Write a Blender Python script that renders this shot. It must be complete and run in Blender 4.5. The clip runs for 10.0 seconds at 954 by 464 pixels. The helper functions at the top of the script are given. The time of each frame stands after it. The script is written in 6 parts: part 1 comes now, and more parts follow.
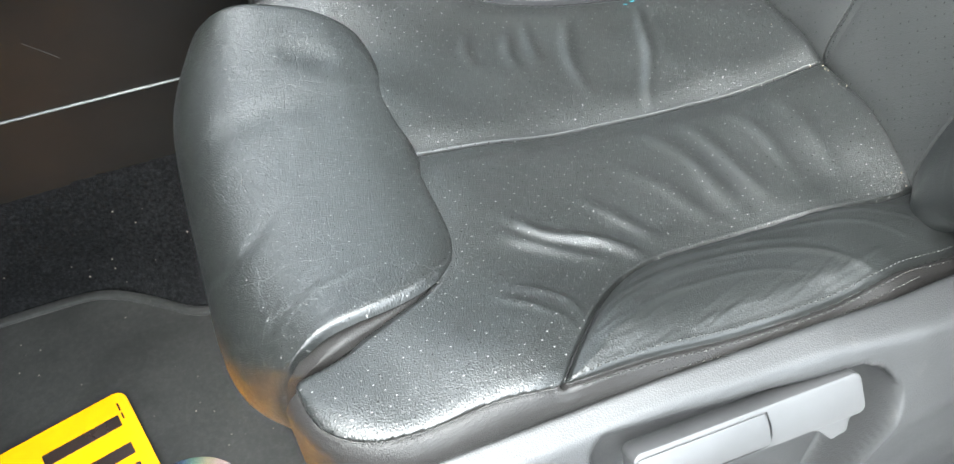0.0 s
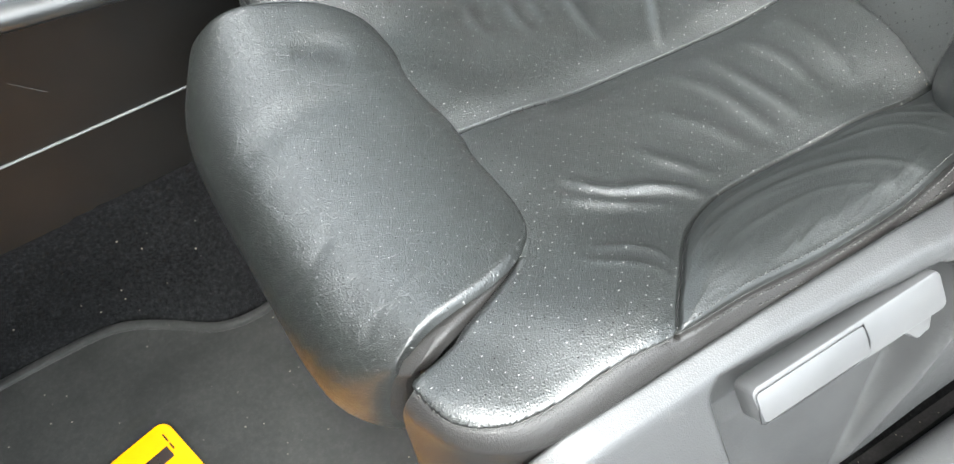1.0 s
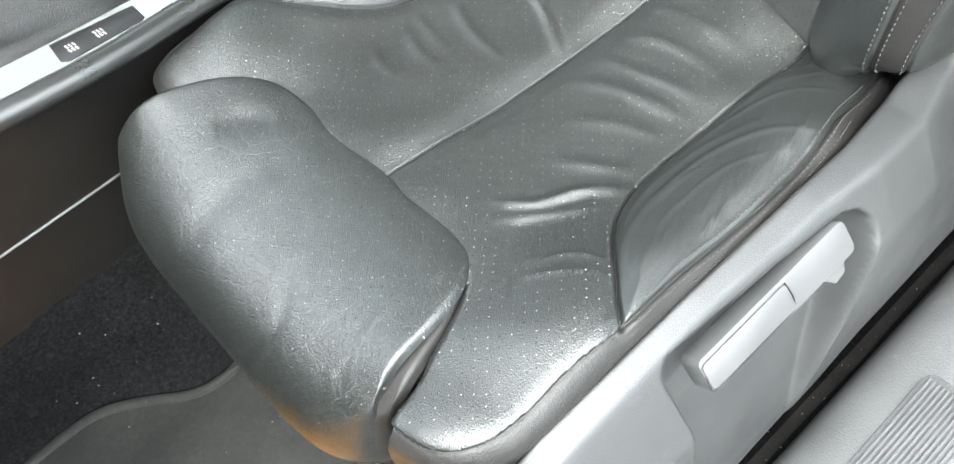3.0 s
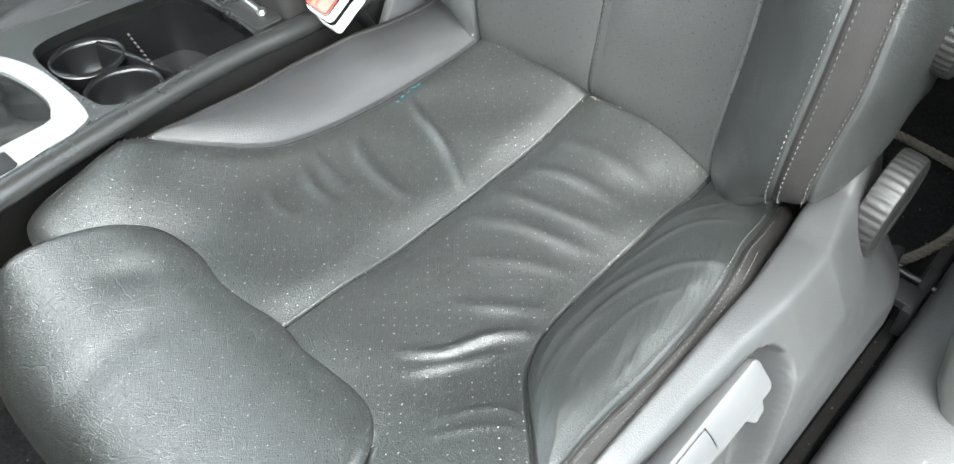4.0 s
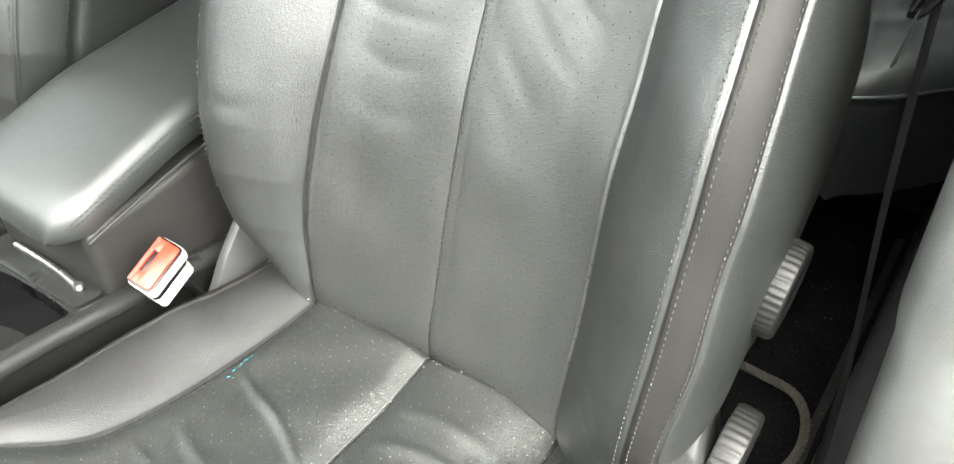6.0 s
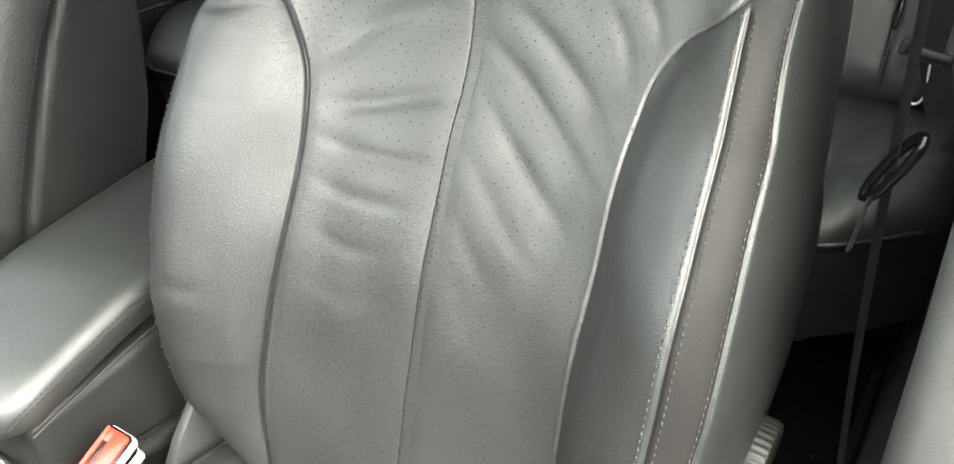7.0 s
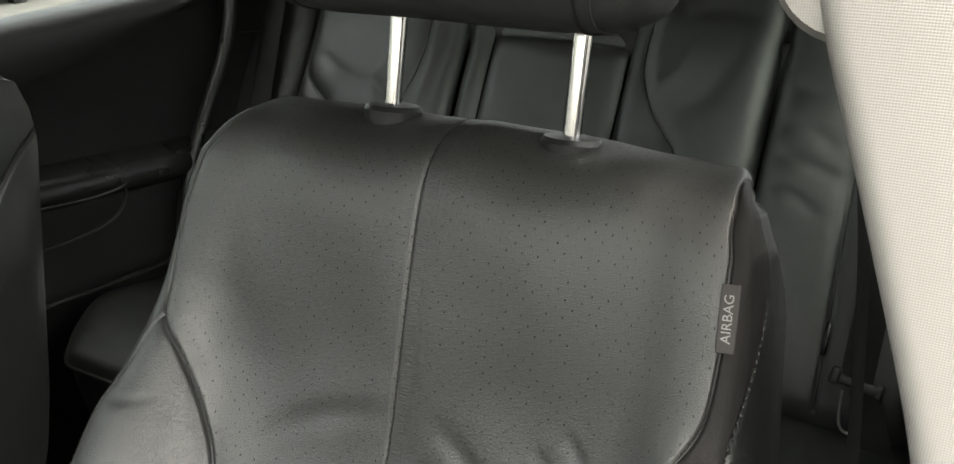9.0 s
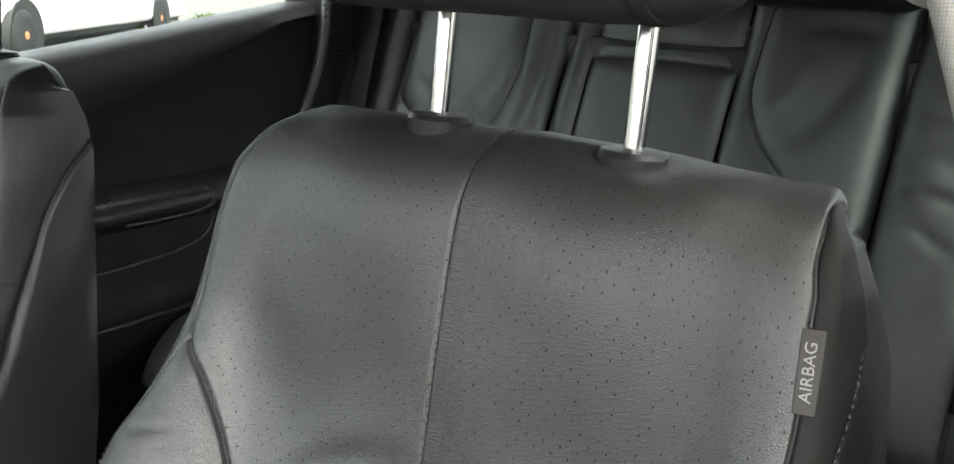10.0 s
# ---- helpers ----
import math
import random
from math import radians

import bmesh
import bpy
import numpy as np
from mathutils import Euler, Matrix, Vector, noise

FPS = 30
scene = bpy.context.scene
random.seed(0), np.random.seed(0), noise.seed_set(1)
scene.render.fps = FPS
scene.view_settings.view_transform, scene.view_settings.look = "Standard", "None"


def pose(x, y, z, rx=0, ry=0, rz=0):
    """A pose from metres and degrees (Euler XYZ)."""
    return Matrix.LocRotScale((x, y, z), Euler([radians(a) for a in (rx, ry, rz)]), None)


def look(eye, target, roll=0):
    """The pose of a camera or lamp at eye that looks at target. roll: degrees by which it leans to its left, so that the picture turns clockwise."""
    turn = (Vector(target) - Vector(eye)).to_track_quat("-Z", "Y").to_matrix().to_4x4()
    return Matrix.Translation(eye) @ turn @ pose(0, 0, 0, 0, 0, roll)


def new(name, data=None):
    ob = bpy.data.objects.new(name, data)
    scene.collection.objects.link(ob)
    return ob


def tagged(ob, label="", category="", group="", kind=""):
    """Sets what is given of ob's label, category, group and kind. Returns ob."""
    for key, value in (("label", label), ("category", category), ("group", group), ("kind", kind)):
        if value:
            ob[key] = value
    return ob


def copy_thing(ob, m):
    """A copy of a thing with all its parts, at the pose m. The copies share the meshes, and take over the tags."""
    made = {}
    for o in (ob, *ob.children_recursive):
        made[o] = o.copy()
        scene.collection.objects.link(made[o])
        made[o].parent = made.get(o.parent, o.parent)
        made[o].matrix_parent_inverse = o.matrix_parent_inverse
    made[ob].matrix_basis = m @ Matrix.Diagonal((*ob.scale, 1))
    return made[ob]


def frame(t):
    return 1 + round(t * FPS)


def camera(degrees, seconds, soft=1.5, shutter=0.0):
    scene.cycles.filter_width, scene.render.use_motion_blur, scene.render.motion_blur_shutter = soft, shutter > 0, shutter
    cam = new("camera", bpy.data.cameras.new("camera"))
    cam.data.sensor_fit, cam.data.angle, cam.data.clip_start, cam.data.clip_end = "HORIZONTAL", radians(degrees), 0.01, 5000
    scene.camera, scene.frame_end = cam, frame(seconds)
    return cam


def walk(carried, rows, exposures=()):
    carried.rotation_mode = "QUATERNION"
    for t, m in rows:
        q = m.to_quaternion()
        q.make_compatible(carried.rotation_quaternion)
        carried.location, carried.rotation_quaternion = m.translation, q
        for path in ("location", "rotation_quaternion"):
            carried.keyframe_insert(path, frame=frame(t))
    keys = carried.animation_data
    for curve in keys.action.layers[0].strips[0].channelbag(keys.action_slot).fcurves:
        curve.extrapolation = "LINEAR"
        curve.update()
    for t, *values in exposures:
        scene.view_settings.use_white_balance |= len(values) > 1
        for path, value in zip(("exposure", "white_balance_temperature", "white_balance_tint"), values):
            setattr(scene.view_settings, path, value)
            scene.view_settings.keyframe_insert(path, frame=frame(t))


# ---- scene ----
cam = camera(56.2, 10.0)
PATH = [
    (0, (-0.491, -0.459, 0.844), (-0.08, 0.714, -0.723), -1.7),
    (0.5, (-0.538, -0.42, 0.848), (-0.022, 0.625, -0.777), -4.0),
    (1, (-0.576, -0.404, 0.851), (-0.048, 0.625, -0.78), -5.3),
    (1.5, (-0.588, -0.394, 0.86), (-0.073, 0.542, -0.831), -8.5),
    (2, (-0.607, -0.426, 0.878), (-0.122, 0.468, -0.844), -9.8),
    (2.2, (-0.609, -0.431, 0.886), (-0.107, 0.463, -0.831), -10.5),
    (3.3, (-0.555, -0.399, 0.902), (0.13, 0.568, -0.709), -10.9),
    (3.5, (-0.551, -0.391, 0.902), (0.198, 0.577, -0.68), -9.6),
    (4, (-0.532, -0.383, 0.893), (0.351, 0.553, -0.638), -5.6),
    (4.5, (-0.512, -0.377, 0.896), (0.494, 0.517, -0.583), -2.8),
    (5, (-0.493, -0.372, 0.902), (0.615, 0.504, -0.514), -1.6),
    (5.2, (-0.49, -0.371, 0.909), (0.654, 0.498, -0.483), -0.6),
    (6.3, (-0.458, -0.347, 0.938), (0.899, 0.52, -0.248), 0.2),
    (6.5, (-0.444, -0.344, 0.951), (0.922, 0.532, -0.218), -0.4),
    (7, (-0.42, -0.342, 0.971), (1.03, 0.553, -0.076), 0.0),
    (7.5, (-0.399, -0.335, 0.994), (1.108, 0.565, 0.035), 0.5),
    (8, (-0.379, -0.326, 1.023), (1.18, 0.577, 0.154), 1.8),
    (8.5, (-0.352, -0.316, 1.064), (1.275, 0.594, 0.339), 2.4),
    (9, (-0.334, -0.31, 1.09), (1.344, 0.591, 0.481), 2.9),
    (9.5, (-0.307, -0.305, 1.082), (1.389, 0.598, 0.528), 3.9),
    (10, (-0.246, -0.312, 1.064), (1.309, 0.819, 0.511), 2.3),
]
walk(cam, [(t, look(eye, target, roll)) for t, eye, target, roll in PATH], [(0, 3.75, 6200, 3), (1.2, 3.82, 6400, 4), (2.0, 3.58, 6650, 5), (3.5, 4.07, 6200, 2), (4.5, 3.97, 6500, 3), (5.5, 4.22, 6700, 3), (6.5, 4.16, 7000, 2), (7.0, 3.88, 7000, 2), (7.5, 3.78, 7100, 3), (8.2, 3.8, 7200, 3), (8.6, 2.85, 7200, 5), (9.0, 2.5, 7200, 5), (9.5, 2.61, 7100, 5), (10, 2.92, 6800, 4)])

# ---- world, sun, exposure ----
world = bpy.data.worlds.new("overcast_sky")
scene.world = world
world.use_nodes = True
wn = world.node_tree.nodes
wl = world.node_tree.links
wn.clear()
sky = wn.new("ShaderNodeTexSky")
sky.sky_type = "NISHITA"
sky.sun_disc = False
sky.sun_elevation, sky.sun_rotation = radians(59), radians(217)
sky.air_density, sky.dust_density, sky.ozone_density = 1.0, 3.0, 1.0
bgn = wn.new("ShaderNodeBackground")
bgn.inputs["Strength"].default_value = 0.15
won = wn.new("ShaderNodeOutputWorld")
# thin white cloud takes most of the blue out of the sky
cloud = wn.new("ShaderNodeHueSaturation")
cloud.inputs["Saturation"].default_value = 0.3
wl.new(sky.outputs[0], cloud.inputs["Color"])
wl.new(cloud.outputs[0], bgn.inputs[0])
wl.new(bgn.outputs[0], won.inputs[0])
sun_data = bpy.data.lights.new("sun", "SUN")
sun_data.energy, sun_data.angle, sun_data.color = 1.15, radians(95), (1.0, 0.99, 0.97)
sun = new("sun", sun_data)
sun.matrix_world = look((-2.0, -1.5, 4.2), (0, 0, 0))


# ---- materials ----
def material(name):
    m = bpy.data.materials.new(name)
    m.use_nodes = True
    nt = m.node_tree
    return m, nt, nt.nodes["Principled BSDF"]


def node(nt, kind, **kw):
    n = nt.nodes.new(kind)
    for k, v in kw.items():
        n.inputs[k].default_value = v
    return n


def math_node(nt, op, a, b=None):
    n = nt.nodes.new("ShaderNodeMath")
    n.operation = op
    for i, v in enumerate((a, b)):
        if v is None:
            continue
        if isinstance(v, (int, float)):
            n.inputs[i].default_value = v
        else:
            nt.links.new(v, n.inputs[i])
    return n.outputs[0]


def ramp(nt, fac, stops):
    r = nt.nodes.new("ShaderNodeValToRGB")
    el = r.color_ramp.elements
    while len(el) < len(stops):
        el.new(0.5)
    for e, (p, c) in zip(el, stops):
        e.position = p
        e.color = (c, c, c, 1) if isinstance(c, (int, float)) else (*c, 1)
    nt.links.new(fac, r.inputs[0])
    return r.outputs[0]


def leather(name, base, rough=0.42, holes=False, crease=1.0, spec=0.5, hole_colour=0.38, hole_size=0.18, relief=0.60, cover=0.46):
    """Grained car leather; its map is in metres."""
    m, nt, bs = material(name)
    L = nt.links.new
    uv = nt.nodes.new("ShaderNodeUVMap")
    uv.uv_map = "metres"
    grain = node(nt, "ShaderNodeTexVoronoi", Scale=580.0, Randomness=0.9)
    grain.feature = "DISTANCE_TO_EDGE"
    warp = node(nt, "ShaderNodeTexNoise", Scale=160.0, Detail=2.0)
    L(uv.outputs[0], warp.inputs["Vector"])
    mix = nt.nodes.new("ShaderNodeMix")
    mix.data_type = "VECTOR"
    mix.inputs[0].default_value = 0.004
    L(uv.outputs[0], mix.inputs[4])
    L(warp.outputs["Color"], mix.inputs[5])
    L(mix.outputs[1], grain.inputs["Vector"])
    g = ramp(nt, grain.outputs["Distance"], [(0.0, 0.0), (0.45, 1.0)])
    # fine branching creases of worn hide
    cr = node(nt, "ShaderNodeTexVoronoi", Scale=30.0, Randomness=1.0)
    cr.feature = "DISTANCE_TO_EDGE"
    wz = node(nt, "ShaderNodeTexNoise", Scale=45.0, Detail=4.0)
    L(uv.outputs[0], wz.inputs["Vector"])
    mix2 = nt.nodes.new("ShaderNodeMix")
    mix2.data_type = "VECTOR"
    mix2.inputs[0].default_value = 0.014
    L(uv.outputs[0], mix2.inputs[4])
    L(wz.outputs["Color"], mix2.inputs[5])
    L(mix2.outputs[1], cr.inputs["Vector"])
    c = ramp(nt, cr.outputs["Distance"], [(0.0, 0.0), (0.014, 1.0)])
    patch = node(nt, "ShaderNodeTexNoise", Scale=9.0, Detail=3.0)
    L(uv.outputs[0], patch.inputs["Vector"])
    pm = ramp(nt, patch.outputs["Fac"], [(cover, 0.0), (cover + 0.16, 1.0)])
    cf = node(nt, "ShaderNodeTexVoronoi", Scale=85.0, Randomness=1.0)
    cf.feature = "DISTANCE_TO_EDGE"
    L(mix2.outputs[1], cf.inputs["Vector"])
    c2 = ramp(nt, cf.outputs["Distance"], [(0.0, 0.0), (0.024, 1.0)])
    fp = node(nt, "ShaderNodeTexNoise", Scale=21.0, Detail=2.0)
    L(uv.outputs[0], fp.inputs["Vector"])
    fm = ramp(nt, fp.outputs["Fac"], [(cover + 0.06, 0.0), (cover + 0.22, 0.6)])
    cm = math_node(nt, "MAXIMUM", math_node(nt, "MULTIPLY", math_node(nt, "SUBTRACT", 1.0, c), pm),
                   math_node(nt, "MULTIPLY", math_node(nt, "SUBTRACT", 1.0, c2), fm))
    h = math_node(nt, "SUBTRACT", math_node(nt, "MULTIPLY", g, 0.5), math_node(nt, "MULTIPLY", cm, 0.35 * crease))
    big = node(nt, "ShaderNodeTexNoise", Scale=26.0, Detail=4.0)
    L(uv.outputs[0], big.inputs["Vector"])
    h = math_node(nt, "ADD", h, math_node(nt, "MULTIPLY", big.outputs["Fac"], 0.9))
    stain = node(nt, "ShaderNodeTexNoise", Scale=6.0, Detail=6.0, Roughness=0.65)
    L(uv.outputs[0], stain.inputs["Vector"])
    col = nt.nodes.new("ShaderNodeMix")
    col.data_type = "RGBA"
    L(ramp(nt, stain.outputs["Fac"], [(0.3, 0.0), (0.75, 1.0)]), col.inputs[0])
    col.inputs[6].default_value = (*base, 1)
    col.inputs[7].default_value = (*[v * 1.5 + 0.004 for v in base], 1)
    worn = nt.nodes.new("ShaderNodeMix")
    worn.data_type = "RGBA"
    L(math_node(nt, "MULTIPLY", cm, 0.12 * crease), worn.inputs[0])
    L(col.outputs[2], worn.inputs[6])
    worn.inputs[7].default_value = (0.12, 0.123, 0.121, 1)
    out = worn.outputs[2]
    if holes:
        sep = nt.nodes.new("ShaderNodeSeparateXYZ")
        L(uv.outputs[0], sep.inputs[0])
        px, py = 0.0115, 0.0115
        row = math_node(nt, "FLOOR", math_node(nt, "DIVIDE", sep.outputs[1], py / 2))
        odd = math_node(nt, "MULTIPLY", math_node(nt, "MODULO", math_node(nt, "ABSOLUTE", row), 2.0), px / 2)
        fx = math_node(nt, "FRACT", math_node(nt, "DIVIDE", math_node(nt, "ADD", sep.outputs[0], odd), px))
        fy = math_node(nt, "FRACT", math_node(nt, "DIVIDE", sep.outputs[1], py / 2))
        dx = math_node(nt, "MULTIPLY", math_node(nt, "SUBTRACT", fx, 0.5), px)
        dy = math_node(nt, "MULTIPLY", math_node(nt, "SUBTRACT", fy, 0.5), py / 2)
        rr = math_node(nt, "SQRT", math_node(nt, "ADD", math_node(nt, "MULTIPLY", dx, math_node(nt, "MULTIPLY", dx, 0.45)), math_node(nt, "MULTIPLY", dy, dy)))
        hole = ramp(nt, math_node(nt, "DIVIDE", rr, 0.002), [(hole_size, 1.0), (hole_size + 0.1, 0.0)])
        dusty = node(nt, "ShaderNodeTexNoise", Scale=130.0, Detail=0.0)
        L(uv.outputs[0], dusty.inputs["Vector"])
        dirt = nt.nodes.new("ShaderNodeMix")
        dirt.data_type = "RGBA"
        L(ramp(nt, dusty.outputs["Fac"], [(0.4, 0.0), (0.6, 1.0)]), dirt.inputs[0])
        dirt.inputs[6].default_value = (0.012, 0.012, 0.012, 1)
        dirt.inputs[7].default_value = (hole_colour, hole_colour, hole_colour * 0.97, 1)
        pc = nt.nodes.new("ShaderNodeMix")
        pc.data_type = "RGBA"
        L(hole, pc.inputs[0])
        L(out, pc.inputs[6])
        L(dirt.outputs[2], pc.inputs[7])
        out = pc.outputs[2]
        h = math_node(nt, "SUBTRACT", h, math_node(nt, "MULTIPLY", hole, 0.25))
        L(math_node(nt, "MULTIPLY", math_node(nt, "SUBTRACT", 1.0, math_node(nt, "MULTIPLY", hole, 0.9)), spec), bs.inputs["Specular IOR Level"])
    L(out, bs.inputs["Base Color"])
    rv = ramp(nt, stain.outputs["Fac"], [(0.25, rough + 0.08), (0.7, rough - 0.06)])
    L(rv, bs.inputs["Roughness"])
    bs.inputs["Specular IOR Level"].default_value = spec
    bump = node(nt, "ShaderNodeBump", Strength=relief, Distance=0.00085)
    L(h, bump.inputs["Height"])
    L(bump.outputs[0], bs.inputs["Normal"])
    return m


def plastic(name, base, rough=0.5, grain=900.0, bump_by=0.25, spec=0.5, wear=0.0):
    """Moulded plastic with a fine grain, in object space."""
    m, nt, bs = material(name)
    L = nt.links.new
    tc = nt.nodes.new("ShaderNodeTexCoord")
    v = node(nt, "ShaderNodeTexVoronoi", Scale=grain)
    L(tc.outputs["Object"], v.inputs["Vector"])
    n = node(nt, "ShaderNodeTexNoise", Scale=14.0, Detail=5.0, Roughness=0.6)
    L(tc.outputs["Object"], n.inputs["Vector"])
    mixc = nt.nodes.new("ShaderNodeMix")
    mixc.data_type = "RGBA"
    L(ramp(nt, n.outputs["Fac"], [(0.3, 0.0), (0.75, 1.0)]), mixc.inputs[0])
    mixc.inputs[6].default_value = (*[c * 0.85 for c in base], 1)
    mixc.inputs[7].default_value = (*[c * 1.2 + 0.002 for c in base], 1)
    out = mixc.outputs[2]
    if wear:
        sc = node(nt, "ShaderNodeTexNoise", Scale=70.0, Detail=6.0, Roughness=0.75)
        L(tc.outputs["Object"], sc.inputs["Vector"])
        w = nt.nodes.new("ShaderNodeMix")
        w.data_type = "RGBA"
        L(math_node(nt, "MULTIPLY", ramp(nt, sc.outputs["Fac"], [(0.6, 0.0), (0.72, 1.0)]), wear), w.inputs[0])
        L(out, w.inputs[6])
        w.inputs[7].default_value = (0.22, 0.2, 0.18, 1)
        out = w.outputs[2]
    L(out, bs.inputs["Base Color"])
    L(ramp(nt, n.outputs["Fac"], [(0.25, rough + 0.06), (0.75, rough - 0.06)]), bs.inputs["Roughness"])
    bs.inputs["Specular IOR Level"].default_value = spec
    b = node(nt, "ShaderNodeBump", Strength=bump_by, Distance=0.0006)
    L(v.outputs["Distance"], b.inputs["Height"])
    L(b.outputs[0], bs.inputs["Normal"])
    return m


def cloth(name, base, scale=700.0, rough=0.95, bump_by=0.9, specks=0.0, dist=0.002, gloss=0.2, dusty=0.25, stain=(0.7, 1.35)):
    """Carpet, mat or woven lining."""
    m, nt, bs = material(name)
    L = nt.links.new
    tc = nt.nodes.new("ShaderNodeTexCoord")
    n = node(nt, "ShaderNodeTexNoise", Scale=scale, Detail=3.0, Roughness=0.7)
    L(tc.outputs["Object"], n.inputs["Vector"])
    s = node(nt, "ShaderNodeTexNoise", Scale=8.0, Detail=6.0, Roughness=0.65)
    L(tc.outputs["Object"], s.inputs["Vector"])
    mixc = nt.nodes.new("ShaderNodeMix")
    mixc.data_type = "RGBA"
    L(ramp(nt, s.outputs["Fac"], [(0.3, 0.0), (0.72, 1.0)]), mixc.inputs[0])
    mixc.inputs[6].default_value = (*[c * stain[0] for c in base], 1)
    mixc.inputs[7].default_value = (*[c * stain[1] for c in base], 1)
    out = mixc.outputs[2]
    # fibres and dust
    fib = node(nt, "ShaderNodeTexNoise", Scale=scale * 0.35, Detail=6.0, Roughness=0.8)
    L(tc.outputs["Object"], fib.inputs["Vector"])
    fmul = nt.nodes.new("ShaderNodeMix")
    fmul.data_type, fmul.blend_type = "RGBA", "MULTIPLY"
    fmul.inputs[0].default_value = 1.0
    L(out, fmul.inputs[6])
    L(ramp(nt, fib.outputs["Fac"], [(0.3, 1.0 - dusty), (0.5, 1.0), (0.72, 1.0 + 2.2 * dusty)]), fmul.inputs[7])
    out = fmul.outputs[2]
    if specks:
        v = node(nt, "ShaderNodeTexVoronoi", Scale=85.0)
        L(tc.outputs["Object"], v.inputs["Vector"])
        pick = node(nt, "ShaderNodeTexNoise", Scale=30.0, Detail=1.0)
        L(tc.outputs["Object"], pick.inputs["Vector"])
        k = math_node(nt, "MULTIPLY", ramp(nt, v.outputs["Distance"], [(0.06, 1.0), (0.10, 0.0)]),
                      ramp(nt, pick.outputs["Fac"], [(0.56, 0.0), (0.6, 1.0)]))
        w = nt.nodes.new("ShaderNodeMix")
        w.data_type = "RGBA"
        L(math_node(nt, "MULTIPLY", k, specks), w.inputs[0])
        L(out, w.inputs[6])
        w.inputs[7].default_value = (0.4, 0.36, 0.3, 1)
        out = w.outputs[2]
    L(out, bs.inputs["Base Color"])
    bs.inputs["Roughness"].default_value = rough
    bs.inputs["Specular IOR Level"].default_value = gloss
    b = node(nt, "ShaderNodeBump", Strength=bump_by, Distance=dist)
    L(n.outputs["Fac"], b.inputs["Height"])
    L(b.outputs[0], bs.inputs["Normal"])
    return m


def plain(name, base, rough=0.4, metal=0.0, spec=0.5):
    m, nt, bs = material(name)
    tc = nt.nodes.new("ShaderNodeTexCoord")
    n = node(nt, "ShaderNodeTexNoise", Scale=40.0, Detail=5.0)
    nt.links.new(tc.outputs["Object"], n.inputs["Vector"])
    mixc = nt.nodes.new("ShaderNodeMix")
    mixc.data_type = "RGBA"
    nt.links.new(n.outputs["Fac"], mixc.inputs[0])
    mixc.inputs[6].default_value = (*[c * 0.9 for c in base], 1)
    mixc.inputs[7].default_value = (*[min(1, c * 1.08) for c in base], 1)
    nt.links.new(mixc.outputs[2], bs.inputs["Base Color"])
    nt.links.new(ramp(nt, n.outputs["Fac"], [(0.3, rough + 0.04), (0.7, max(0.02, rough - 0.04))]), bs.inputs["Roughness"])
    bs.inputs["Metallic"].default_value = metal
    bs.inputs["Specular IOR Level"].default_value = spec
    return m


BLACK = (0.0072, 0.0080, 0.0076)
mat_leather = leather("black_leather", BLACK, 0.41, spec=0.75, crease=0.9, relief=0.42)
mat_bolster = leather("bolster_leather", (0.013, 0.0127, 0.0135), 0.55, spec=0.5, crease=0.35, relief=0.5)
mat_perforated = leather("perforated_leather", BLACK, 0.40, holes=True, crease=0.8, spec=0.86, hole_colour=0.25, hole_size=0.15, relief=0.54)
mat_pad_leather = leather("pad_leather", BLACK, 0.34, holes=True, crease=1.0, spec=0.85, hole_colour=0.20, hole_size=0.13, relief=0.50, cover=0.40)
mat_back_leather = leather("backrest_leather", (0.0125, 0.0130, 0.0122), 0.44, holes=True, crease=0.3, spec=0.88, hole_colour=0.07, hole_size=0.22, relief=0.42)
mat_smooth_leather = leather("smooth_leather", (0.010, 0.0106, 0.0104), 0.45, crease=0.25, spec=0.8, relief=0.42)
mat_arm = leather("armrest_leather", (0.015, 0.0163, 0.0158), 0.40, crease=0.3, spec=1.0, relief=0.4)
mat_side_leather = leather("side_leather", (0.0120, 0.0112, 0.0107), 0.46, crease=0.3, spec=0.36, relief=0.45)
# outer backrest panel: gloss kept low to stand in for shade there
mat_panel = leather("panel_leather", (0.0095, 0.0089, 0.0086), 0.50, crease=0.2, spec=0.12, relief=0.3)
mat_flank = leather("flank_leather", (0.0090, 0.0098, 0.0093), 0.42, crease=0.2, spec=0.52, relief=0.45)
mat_thread = cloth("thread", (0.050, 0.049, 0.047), 2500.0, 0.7, 0.4)
mat_thread_dark = cloth("dark_thread", (0.03, 0.03, 0.03), 2500.0, 0.7, 0.4)
mat_trim = plastic("trim_plastic", (0.027, 0.0272, 0.0275), 0.37, 900.0, 0.25, wear=0.08, spec=0.5)
mat_sill = plastic("sill_plastic", (0.050, 0.050, 0.051), 0.40, 620.0, 0.4, wear=0.25)
mat_console = plastic("console_plastic", (0.0046, 0.0044, 0.0041), 0.42, 1100.0, 0.2, spec=0.3)
mat_rail = plastic("rail_plastic", (0.0135, 0.0138, 0.0135), 0.30, 1200.0, 0.2, spec=0.6)
mat_lever = plastic("lever_plastic", (0.055, 0.055, 0.056), 0.36, 1500.0, 0.1)
mat_pillar = plastic("pillar_plastic", (0.085, 0.086, 0.084), 0.45, 700.0, 0.35)
